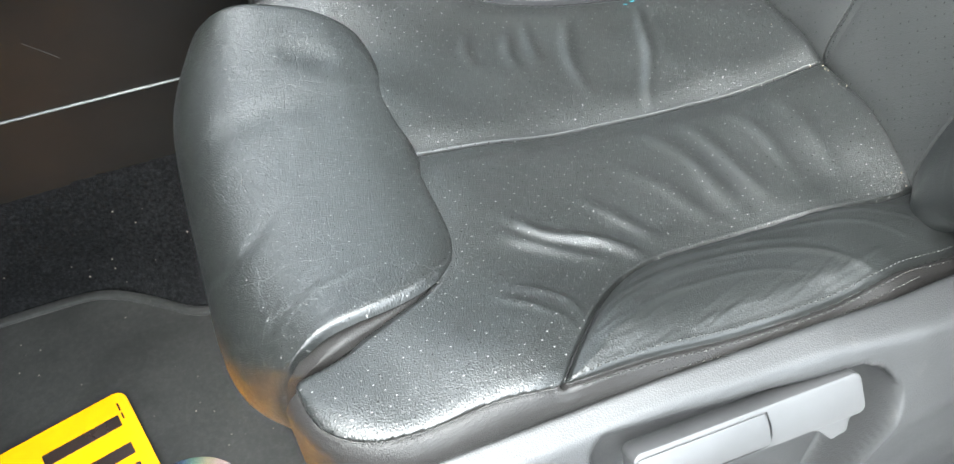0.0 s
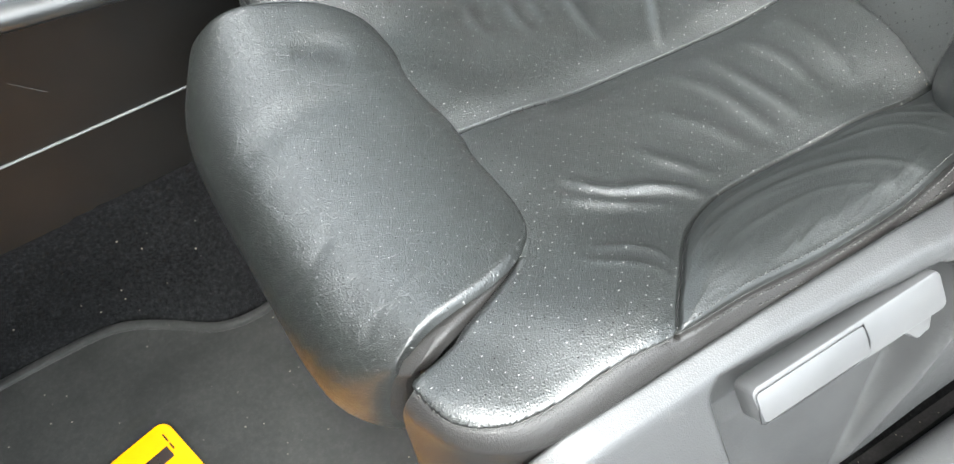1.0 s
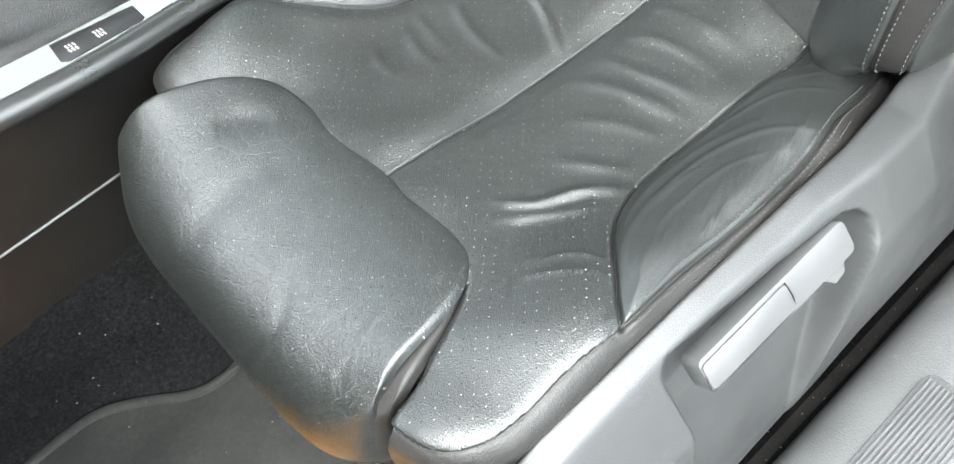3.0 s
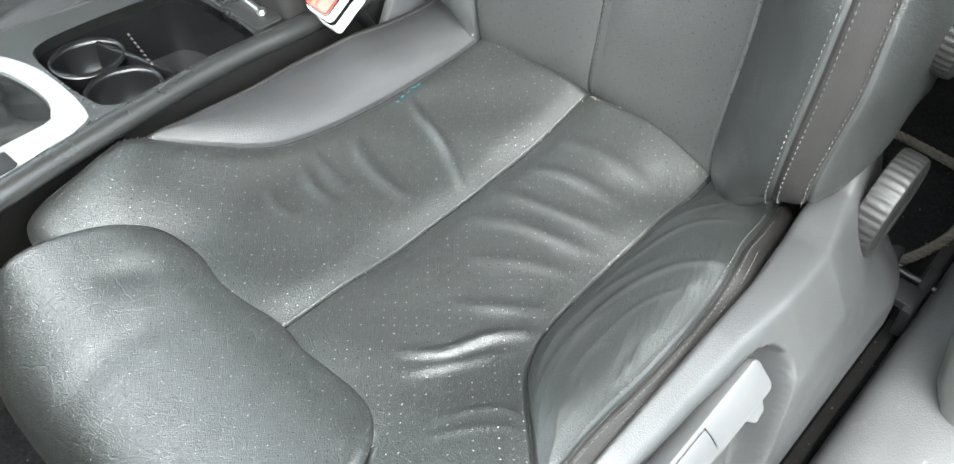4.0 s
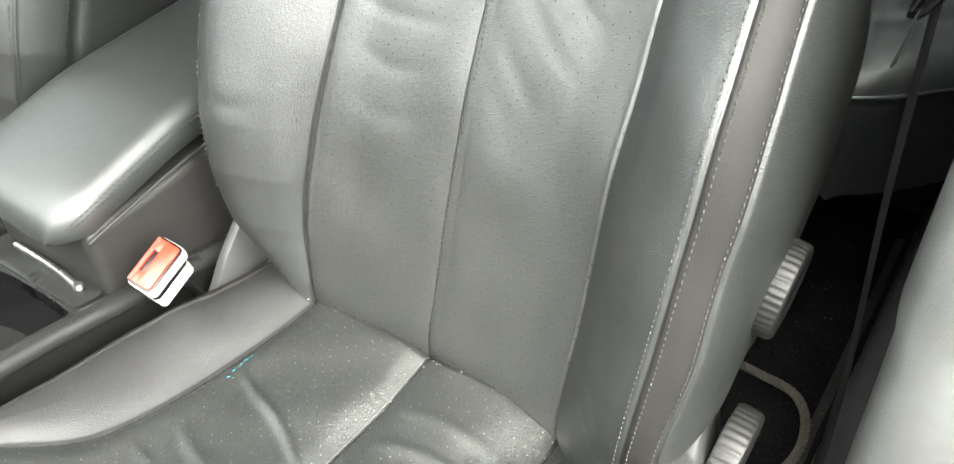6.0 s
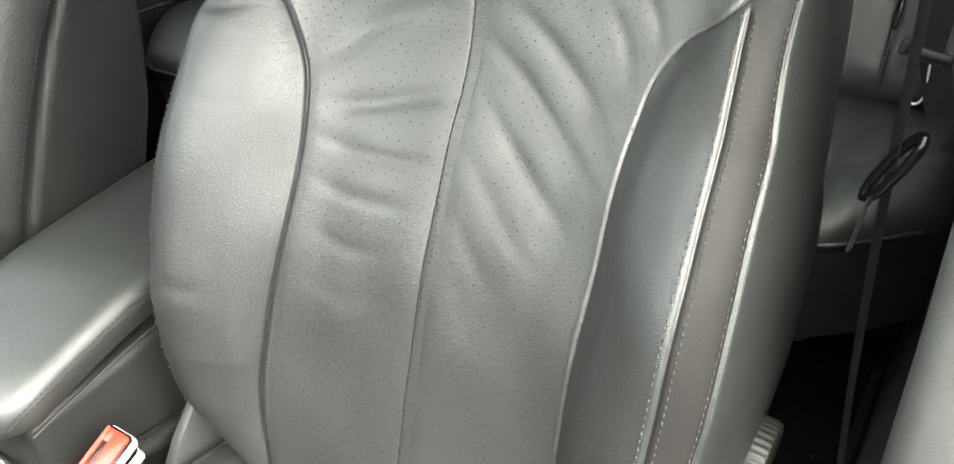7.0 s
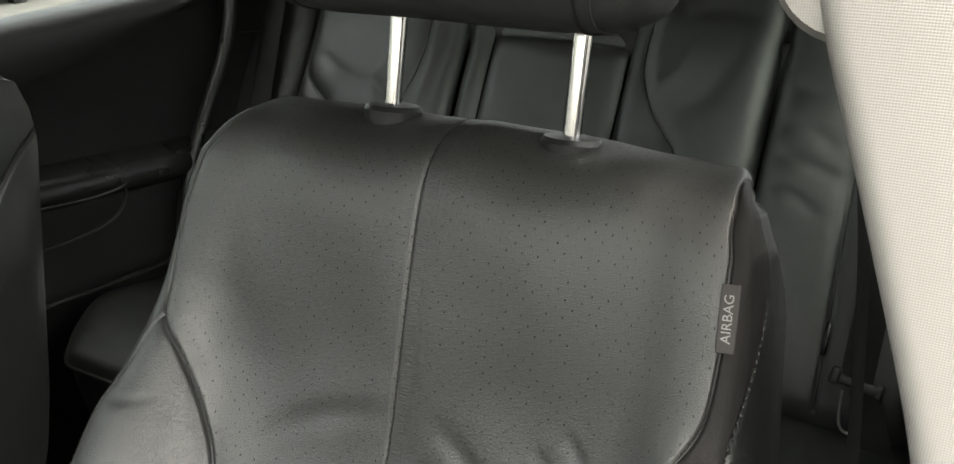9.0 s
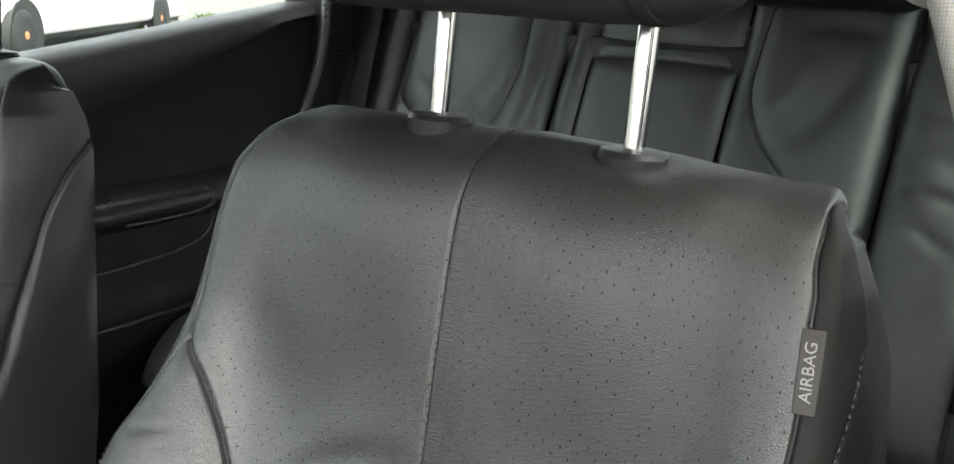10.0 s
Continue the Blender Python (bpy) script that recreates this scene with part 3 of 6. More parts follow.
for key, l in dict(rin=R_IN, lin=L_IN, rout=R_OUT, lout=L_OUT, horn=HORN, hornl=HORN_L).items():
    lines[key] = smooth_line(l, 0.006)
seam_mid = smooth_line([(-0.378, 0.0), (-0.30, 0.002), (-0.22, 0.004), (-0.14, 0.004), (-0.07, 0.002), (0.02, 0.0)], 0.006)
poly_r = np.vstack([lines["rin"], lines["rout"][::-1]])
poly_l = np.vstack([lines["lin"], lines["lout"][::-1]])
in_r, in_l = inside(X, Y, poly_r), inside(X, Y, poly_l)
outline = np.vstack([lines["rout"], lines["horn"], lines["hornl"][::-1], lines["lout"][::-1]])
in_top = inside(X, Y, outline)
dist = {k: line_distance(X, Y, v)[0] for k, v in lines.items()}
d_mid = line_distance(X, Y, seam_mid)[0]
groove = lambda q, deep, wide: -deep * np.exp(-(q / wide) ** 2)
push = np.zeros(X.shape)
for k in ("rin", "lin"):
    push += groove(dist[k], 0.0045, 0.0013) + groove(dist[k], 0.003, 0.010)
for k in ("rout", "lout"):
    push += groove(dist[k], 0.0026, 0.0010) + 0.0008 * np.exp(-((dist[k] - 0.0042) / 0.0022) ** 2)
for k in ("horn", "hornl"):
    push += groove(dist[k], 0.0008, 0.0018)
push += groove(d_mid, 0.0035, 0.0011) + groove(d_mid, 0.0045, 0.016) * step(-X, -0.03, 0.05)
puff = np.where(in_r, 1 - np.exp(-np.minimum(dist["rin"], dist["rout"]) / 0.014), 0) + np.where(in_l, 1 - np.exp(-np.minimum(dist["lin"], dist["lout"]) / 0.014), 0)
push += 0.009 * puff
push += 0.004 * np.where(in_top & ~in_r & ~in_l, 1 - np.exp(-np.minimum(np.minimum(dist["rin"], dist["lin"]), d_mid) / 0.02), 0)
push += wrinkles(X, Y, [
    ([(-0.118, 0.130), (-0.128, 0.105), (-0.143, 0.060), (-0.168, 0.018)], 0.0048, 0.0052),
    ([(-0.190, 0.132), (-0.204, 0.105), (-0.212, 0.070), (-0.213, 0.040)], 0.0030, 0.0065),
    ([(-0.252, 0.130), (-0.262, 0.100), (-0.262, 0.075)], 0.0020, 0.006),
    ([(-0.232, 0.140), (-0.238, 0.110), (-0.240, 0.085)], 0.0018, 0.006),
    ([(-0.290, 0.130), (-0.300, 0.105), (-0.297, 0.085)], 0.0014, 0.006),
    ([(-0.335, -0.085), (-0.315, -0.106), (-0.281, -0.118), (-0.254, -0.139)], 0.0055, 0.0060),
    ([(-0.350, -0.095), (-0.315, -0.120), (-0.283, -0.138)], 0.0028, 0.0055),
    ([(-0.275, -0.075), (-0.255, -0.098), (-0.232, -0.130)], 0.0022, 0.007),
    ([(-0.230, -0.050), (-0.205, -0.080), (-0.185, -0.120)], 0.0016, 0.008),
    ([(-0.190, -0.020), (-0.170, -0.060), (-0.160, -0.115)], 0.0024, 0.008),
    ([(-0.150, -0.022), (-0.140, -0.065), (-0.132, -0.115)], 0.0022, 0.007),
    ([(-0.112, -0.015), (-0.100, -0.055), (-0.098, -0.110)], 0.0016, 0.007),
    ([(-0.070, -0.012), (-0.062, -0.060), (-0.066, -0.115)], 0.0014, 0.008),
    ([(-0.330, -0.205), (-0.290, -0.180), (-0.210, -0.172), (-0.150, -0.190), (-0.115, -0.222)], 0.0016, 0.0032),
    ([(-0.325, -0.195), (-0.27, -0.165), (-0.20, -0.160), (-0.14, -0.178)], 0.0011, 0.003),
    ([(-0.322, -0.212), (-0.270, -0.194), (-0.205, -0.192), (-0.160, -0.208)], 0.0008, 0.0022),
    ([(-0.335, -0.212), (-0.300, -0.190), (-0.245, -0.176), (-0.190, -0.180)], 0.0009, 0.0022),
    ([(-0.215, -0.152), (-0.150, -0.156), (-0.095, -0.172), (-0.062, -0.196)], 0.0010, 0.0026),
    ([(-0.150, -0.149), (-0.095, -0.154), (-0.050, -0.172), (-0.032, -0.190)], 0.0010, 0.0028),
    ([(-0.100, -0.148), (-0.055, -0.152), (-0.015, -0.170)], 0.0008, 0.0026),
    ([(-0.36, -0.150), (-0.335, -0.170), (-0.325, -0.19)], 0.0014, 0.004),
    ([(-0.375, -0.155), (-0.345, -0.185), (-0.335, -0.2)], 0.0012, 0.004),
])
# short rubbed creases along the outer edge of the bolster, where one slides in and out
rub = np.random.default_rng(12)
push += wrinkles(X, Y, [([(u, v), (u + 0.4 * n, v + 0.10 * n + k), (u + n, v + 0.32 * n)], h, 0.0016) for u, v, n, k, h in rub.uniform((-0.330, -0.226, 0.016, -0.001, 0.0003), (-0.140, -0.206, 0.042, 0.001, 0.0007), (46, 5))])
rng = np.random.default_rng(4)
push += 0.0012 * sum(np.sin(X * f + ph) * np.cos(Y * g + ps) for f, g, ph, ps in rng.uniform((20, 20, 0, 0), (70, 70, 6, 6), (6, 4))) * 0.5
cush.push(push)
region = np.where(in_r, 2, np.where(in_l, 3, np.where(in_top, 1, 0)))
cush.cut(region, 1, "cushion_insert", mat_perforated, seat, "perforated black leather centre of the cushion")
cush.cut(region, 2, "cushion_bolster", mat_leather, seat, "creased black leather side bolster")
cush.cut(region, 3, "cushion_bolster", mat_bolster, seat)
cush.cut(region, 0, "cushion_side", mat_side_leather, seat)
for l in (R_IN, L_IN, seam_mid[::8]):
    lp, _ = cush.at(np.array(smooth_line(l, 0.006))[:, 0], np.array(smooth_line(l, 0.006))[:, 1], 0.0002)
    part("seam", tube(lp, 0.0010, 6, 0.006), mat_dark, seat)
inner = [(x, y + 0.0045) for x, y in R_OUT[1:]]
outer = [(x, y - 0.0040) for x, y in R_OUT[1:-1]] + [(-0.35, -0.238)]
cush.stitches(inner, "stitching", mat_thread, seat)
cush.stitches(outer, "stitching", mat_thread, seat)
cush.stitches([(x, y - 0.0095) for x, y in R_OUT[2:-1]], "stitching", mat_thread, seat)
cush.stitches([(x, -y) for x, y in inner], "stitching", mat_thread_dark, seat)

# welt along the rim of the front corners
for sgn in (1, -1):
    hl = np.array([(x, sgn * y) for x, y in HORN[:-1]])
    wl_line = smooth_line(hl, 0.006)
    wp, wnm = cush.at(wl_line[:, 0], wl_line[:, 1], 0.0004)
    part("piping", tube(wp, 0.0005, 6, 0.006), mat_thread, seat)

# small pale ink mark at the edge of the bolster
ink_l = np.array([(-0.128, 0.139), (-0.12, 0.1405), (-0.112, 0.1405), (-0.104, 0.1408), (-0.098, 0.140)])
ip, inn = cush.at(ink_l[:, 0], ink_l[:, 1] - 0.001, 0.0012)
part("ink_mark", join(*[box(0.004, 0.0008 + 0.0005 * (i % 2), 0.0006, Matrix.Translation(p) @ pose(0, 0, 0, 0, 6, 20 * (i % 3 - 1)), 0.0002, 1) for i, p in enumerate(ip)]), mat_cyan, seat, "small cyan ink mark")

# thigh support: a separate pad that rolls over the front edge
prof = smooth_line([(-0.370, 0.340), (-0.380, 0.3535), (-0.396, 0.3590), (-0.42, 0.3625), (-0.46, 0.363), (-0.50, 0.359), (-0.532, 0.345), (-0.552, 0.318), (-0.556, 0.285), (-0.546, 0.255), (-0.525, 0.230), (-0.49, 0.215)], 0.002)
parc = np.r_[0, np.cumsum(np.linalg.norm(np.diff(prof, axis=0), axis=1))]


def thigh_pad(near, far, front_in, sink, creased):
    """A pad over the front edge; it reaches from near to far across the seat and narrows at its front by front_in."""
    pad = Sheet(np.arange(0, 1.0001, 1 / 150), np.arange(near, far + 0.001, 0.002))
    T, V = pad.a, pad.b
    far_k = np.where(V > 0, np.clip(V / (far - 0.022), 0, 1.2), np.clip(-V / (-near - 0.020), 0, 1.2))
    rear = 0.002 + 0.11 * np.where(V > 0, far_k ** 6, far_k ** 5)
    A = np.minimum(rear + T * (parc[-1] - rear), parc[-1])
    px, pz = np.interp(A, parc, prof[:, 0]), np.interp(A, parc, prof[:, 1])
    edge = np.minimum(A - rear, np.where(V > 0, far - 0.002 - V, V - near - 0.002))
    px = px + 0.012 * far_k ** 5 * step(A, 0.10, 0.20) + 0.012 * far_k ** 8 * step(A, 0.16, 0.22)
    pz = pz + 0.016 * (np.abs(V) / 0.17) ** 2 * step(-A, -0.18, -0.10)
    Vn = V + front_in * np.clip(-V / -near, 0, 1) ** 2 * step(A, 0.03, 0.14)
    pad.P = np.stack([px, Vn, pz], axis=-1)
    pad_a, pad_b = -0.378 - A, Vn
    dpush = -0.008 * np.exp(-np.maximum(edge, 0) / 0.0055) - sink
    if creased:
        dpush += wrinkles(pad_a, pad_b, [
            ([(-0.425, 0.10), (-0.445, 0.118), (-0.47, 0.128)], -0.0024, 0.013),
            ([(-0.44, 0.06), (-0.50, 0.07), (-0.56, 0.06)], -0.0014, 0.014),
            ([(-0.50, -0.02), (-0.54, -0.05), (-0.60, -0.04)], -0.0008, 0.006),
            ([(-0.48, -0.09), (-0.53, -0.12), (-0.58, -0.10)], -0.0004, 0.006),
            ([(-0.55, -0.12), (-0.60, -0.09), (-0.64, -0.10)], -0.0007, 0.005),
            ([(-0.43, -0.10), (-0.50, -0.11), (-0.55, -0.135)], 0.0004, 0.004),
        ])
    pad.push(-dpush)
    return pad, np.stack([pad_a.ravel(), pad_b.ravel()], axis=1)


pad, uvp = thigh_pad(-0.176, 0.214, 0.020, 0.0, True)
gus, uvg = thigh_pad(-0.175, 0.205, 0.006, 0.010, False)
n_a, n_b = pad.a.shape
ids = np.arange(n_a * n_b).reshape(n_a, n_b)
quads = np.stack([ids[:-1, :-1], ids[:-1, 1:], ids[1:, 1:], ids[1:, :-1]], axis=-1).reshape(-1, 4)
thigh = raw_mesh("thigh_support", pad.P.reshape(-1, 3), quads, mat_pad_leather, seat, "worn perforated leather thigh support pad with fine scratches", uv=uvp)
g_a, g_b = gus.a.shape
ids = np.arange(g_a * g_b).reshape(g_a, g_b)
quads = np.stack([ids[:-1, :-1], ids[:-1, 1:], ids[1:, 1:], ids[1:, :-1]], axis=-1).reshape(-1, 4)
raw_mesh("pad_gusset", gus.P.reshape(-1, 3), quads, mat_side_leather, seat, uv=uvg)

# backrest: chart is (height along the front, way across)
bprof = smooth_line([(0.050, 0.275), (0.018, 0.290), (0.0, 0.306), (-0.005, 0.332), (0.004, 0.375), (0.014, 0.415), (0.026, 0.46), (0.043, 0.53), (0.067, 0.60), (0.101, 0.67), (0.128, 0.723), (0.145, 0.79), (0.154, 0.85), (0.164, 0.905),
                     (0.177, 0.938), (0.198, 0.958), (0.235, 0.966), (0.272, 0.957), (0.290, 0.93)], 0.002)
barc = np.r_[0, np.cumsum(np.linalg.norm(np.diff(bprof, axis=0), axis=1))]
ztop = int(np.argmax(bprof[:, 1]))
height_of = lambda z: np.interp(z, bprof[:ztop, 1], barc[:ztop])
back = Sheet(np.arange(0, barc[-1], 0.002), np.arange(-0.420, 0.4201, 0.002))
Hh, Cc = back.a, back.b
fine_c = spaced(-0.420, 0.420, 0.0026, [(-0.258, -0.134, 0.0009), (-0.004, 0.006, 0.0006), (0.124, 0.256, 0.0011)])
hx, hz = np.interp(Hh, barc, bprof[:, 0]), np.interp(Hh, barc, bprof[:, 1])
tang = np.gradient(np.stack([np.interp(back.a1, barc, bprof[:, 0]), np.interp(back.a1, barc, bprof[:, 1])], axis=1), axis=0)
tang /= np.linalg.norm(tang, axis=1, keepdims=True)
nx, nz = -tang[:, 1][:, None], tang[:, 0][:, None]
zrow = np.interp(back.a1, barc, np.r_[bprof[:ztop, 1], 2 * bprof[ztop, 1] - bprof[ztop:, 1]])
wide = np.interp(zrow, [0.27, 0.32, 0.36, 0.40, 0.45, 0.50, 0.56, 0.63, 0.72, 0.78, 0.82, 0.88, 0.925, 0.95, 0.966, 0.985, 1.02], [0.235, 0.246, 0.254, 0.258, 0.262, 0.264, 0.265, 0.262, 0.255, 0.243, 0.236, 0.231, 0.224, 0.213, 0.199, 0.192, 0.186])
wide_l = np.interp(zrow, [0.27, 0.32, 0.36, 0.39, 0.44, 0.50, 0.56, 0.63, 0.72, 0.78], [0.141, 0.143, 0.195, 0.230, 0.252, 0.266, 0.270, 0.268, 0.258, 0.244])
wide_l = np.where(zrow > 0.78, np.interp(zrow, [0.78, 0.82, 0.88, 0.925, 0.95, 0.966, 0.985, 1.02], [0.243, 0.236, 0.229, 0.217, 0.199, 0.180, 0.172, 0.166]), wide_l)
bulge = np.interp(zrow, [0.27, 0.33, 0.40, 0.50, 0.66, 0.72, 0.77, 0.82, 0.90, 0.94, 0.97], [0.60, 0.75, 0.92, 1.0, 1.0, 0.92, 0.60, 0.25, 0.08, 0.0, 0.0])
bulge_l = np.interp(zrow, [0.27, 0.33, 0.36, 0.40, 0.45, 0.50, 0.66, 0.72, 0.77, 0.82, 0.90, 0.94, 0.97], [0.10, 0.18, 0.38, 0.68, 0.92, 1.0, 1.0, 0.92, 0.60, 0.25, 0.08, 0.0, 0.0])
depth = np.interp(zrow, [0.27, 0.33, 0.60, 0.88, 0.92, 0.945, 0.966, 1.02], [0.06, 0.07, 0.118, 0.110, 0.10, 0.075, 0.045, 0.02])
CK = np.array([0.0, 0.05, 0.10, 0.14, 0.165, 0.19, 0.208, 0.2175, 0.228, 0.240, 0.252, 0.266, 0.30, 0.34, 0.38, 0.42])
YK = np.array([0.0, 0.05, 0.10, 0.14, 0.163, 0.185, 0.201, 0.2115, 0.223, 0.236, 0.246, 0.253, 0.258, 0.258, 0.258, 0.258])
FK = np.array([0.0, 0.001, 0.006, 0.018, 0.045, 0.061, 0.069, 0.071, 0.069, 0.061, 0.047, 0.020, 0, 0, 0, 0])
DK = np.array([0, 0, 0, 0, 0, 0, 0, 0, 0, 0, 0, 0.02, 0.35, 0.65, 0.90, 1.0])
ac = np.abs(Cc)
yk = np.interp(ac, CK, YK)
wside = np.where(Cc > 0, wide_l[:, None], wide[:, None])
y_out = np.where(yk < 0.14, yk, 0.14 + (yk - 0.14) * ((wside - 0.14) / 0.118))
seam_c = np.interp(zrow, [0.66, 0.715, 0.745, 0.77, 0.787, 0.805, 0.83, 0.87], [0.140, 0.144, 0.154, 0.175, 0.20, 0.222, 0.236, 0.240])
s_in = np.clip(seam_c, 0.14, 0.185)[:, None]
ac_f = np.where(ac < s_in, ac * 0.14 / s_in, np.where(ac < 0.2175, 0.14 + (ac - s_in) * 0.0775 / (0.2175 - s_in), ac))
fk = np.interp(ac_f, CK, FK)
kern = np.exp(-np.linspace(-2, 2, 17) ** 2)
kern /= kern.sum()
smoothed = lambda g: np.apply_along_axis(lambda r: np.convolve(np.pad(r, 8, mode="edge"), kern, mode="valid"), 1, g)
both = np.where(Cc > 0, bulge_l[:, None], bulge[:, None])
f_out = smoothed(fk * (both + (0.5 - 0.5 * both) * step(-ac, -0.17, -0.05)))
dk = smoothed(np.interp(ac, CK, DK))
y_out = smoothed(y_out)
# the upper panel runs smoothly from side to side
wide_k = np.exp(-np.linspace(-2, 2, 41) ** 2)
wide_k /= wide_k.sum()
soft_f = np.apply_along_axis(lambda r: np.convolve(np.pad(r, 20, mode="edge"), wide_k, mode="valid"), 1, f_out)
upper = step(zrow, 0.64, 0.76)[:, None] * step(seam_c[:, None] - ac, -0.006, 0.028)
f_out = f_out * (1 - upper) + soft_f * upper
row_k = np.exp(-np.linspace(-2, 2, 31) ** 2)
row_k /= row_k.sum()
f_rows = np.apply_along_axis(lambda r: np.convolve(np.pad(r, 15, mode="edge"), row_k, mode="valid"), 0, f_out)
f_out = f_out + (f_rows - f_out) * step(zrow, 0.60, 0.70)[:, None]
y_out = y_out * np.sign(Cc)
f_out, y_out, dk = [np.stack([np.interp(fine_c, back.b1, r) for r in g]) for g in (f_out, y_out, dk)]
back = Sheet(back.a1, fine_c)
Hh, Cc = back.a, back.b
hx, hz = np.interp(Hh, barc, bprof[:, 0]), np.interp(Hh, barc, bprof[:, 1])
# the sides run back to the edge of the rear shell
w_top = step(zrow, 0.70, 0.88)[:, None]
end_x = np.interp(zrow, [0.27, 0.33, 0.40, 0.46, 0.52, 0.62, 0.77, 0.83, 0.87, 0.90, 0.92, 0.945, 0.966, 1.02], [0.10, 0.12, 0.155, 0.19, 0.235, 0.26, 0.27, 0.267, 0.256, 0.236, 0.218, 0.204, 0.222, 0.245])[:, None]
end_far = np.interp(zrow, [0.27, 0.33, 0.40, 0.50, 0.54, 0.60, 0.68, 0.80, 0.89, 0.92, 0.945, 0.966, 1.02], [0.10, 0.12, 0.14, 0.175, 0.187, 0.20, 0.218, 0.236, 0.246, 0.243, 0.236, 0.228, 0.24])[:, None]
end_x = np.where(Cc > 0, end_far, end_x)
end_z = (1 - w_top) * (hz - nz * depth[:, None]) + w_top * np.minimum(hz, 0.946)
end_y = np.interp(zrow, [0.27, 0.40, 0.50, 0.62, 0.77, 0.87, 0.92, 0.945, 0.966, 1.02], [0.240, 0.252, 0.256, 0.254, 0.239, 0.231, 0.226, 0.219, 0.207, 0.195])[:, None]
y_out = y_out + np.sign(Cc) * dk * (end_y - np.abs(y_out))
back.P = np.stack([hx + nx * f_out + dk * (end_x - hx), y_out, hz + nz * f_out + dk * (end_z - hz)], axis=-1)
# the top is rounded in plan towards both shoulders
round_in = step(np.abs(Cc), 0.09, 0.235) * step(back.a1[:, None], barc[ztop] - 0.03, barc[ztop] + 0.01)
back.P[..., 0] -= round_in * np.maximum(back.P[..., 0] - end_x - 0.004, 0)
# the lower outer corner is rounded up off the cushion
lift = step(-Cc, 0.165, 0.235) * step(0.385 - back.P[..., 2], 0.0, 0.06)
back.P[..., 2] += lift * 0.8 * (0.352 - back.P[..., 2])
back.P[..., 0] += 0.02 * lift

bh = height_of
SEAM_R = [(bh(z), -y) for z, y in ((0.27, 0.141), (0.40, 0.142), (0.55, 0.142), (0.66, 0.141), (0.715, 0.143), (0.745, 0.150), (0.770, 0.168), (0.787, 0.198), (0.805, 0.218), (0.83, 0.234), (0.87, 0.239), (0.92, 0.240), (0.942, 0.243), (0.955, 0.254), (0.962, 0.27), (0.9652, 0.30), (0.9658, 0.33))]
SEAM_L = [(bh(z), y) for z, y in ((0.27, 0.139), (0.40, 0.145), (0.50, 0.140), (0.60, 0.132), (0.66, 0.134), (0.70, 0.144), (0.74, 0.165), (0.775, 0.199), (0.80, 0.228), (0.83, 0.242), (0.87, 0.25), (0.92, 0.25), (0.945, 0.25))]
WELT_R = [(bh(z), -0.221) for z in np.linspace(0.27, 0.795, 9)]
OUT_R = [(bh(z), -c) for z, c in ((0.27, 0.244), (0.40, 0.2465), (0.55, 0.2475), (0.70, 0.248), (0.78, 0.249), (0.83, 0.262), (0.87, 0.285), (0.895, 0.305))]
OUT_L = [(bh(z), c) for z, c in ((0.27, 0.238), (0.40, 0.24), (0.55, 0.24), (0.70, 0.238), (0.78, 0.234), (0.80, 0.228))]
FAR_SEAM = [(bh(z), c) for z, c in ((0.27, 0.268), (0.50, 0.272), (0.70, 0.278), (0.78, 0.290), (0.84, 0.318), (0.875, 0.355), (0.892, 0.395), (0.896, 0.418))]
b_lines = {k: smooth_line(v, 0.006) for k, v in dict(sr=SEAM_R, sl=SEAM_L, wr=WELT_R, orr=OUT_R, ol=OUT_L, fs=FAR_SEAM).items()}
bd = {k: line_distance(Hh, Cc, v)[0] for k, v in b_lines.items()}
mid_line = smooth_line([(0.0, 0.0), (bh(0.45), 0.002), (bh(0.6), 0.001), (bh(0.7), 0.004), (bh(0.8), 0.006), (bh(0.94), 0.007), (barc[-1], 0.006)], 0.006)
bmid = line_distance(Hh, Cc, mid_line)[0]
bp = groove(bmid, 0.0026, 0.0010) + groove(bmid, 0.0016, 0.012)
bp += groove(bd["sr"], 0.0028, 0.0014) + groove(bd["sr"], 0.0005, 0.007) + groove(bd["sl"], 0.004, 0.0012) + groove(bd["sl"], 0.002, 0.007)
bp += groove(bd["wr"], 0.0018, 0.0013) + 0.0005 * np.exp(-((bd["wr"] - 0.0042) / 0.0026) ** 2)
bp += groove(bd["orr"], 0.0026, 0.0011) + groove(bd["ol"], 0.003, 0.0012) + groove(bd["fs"], 0.004, 0.003)
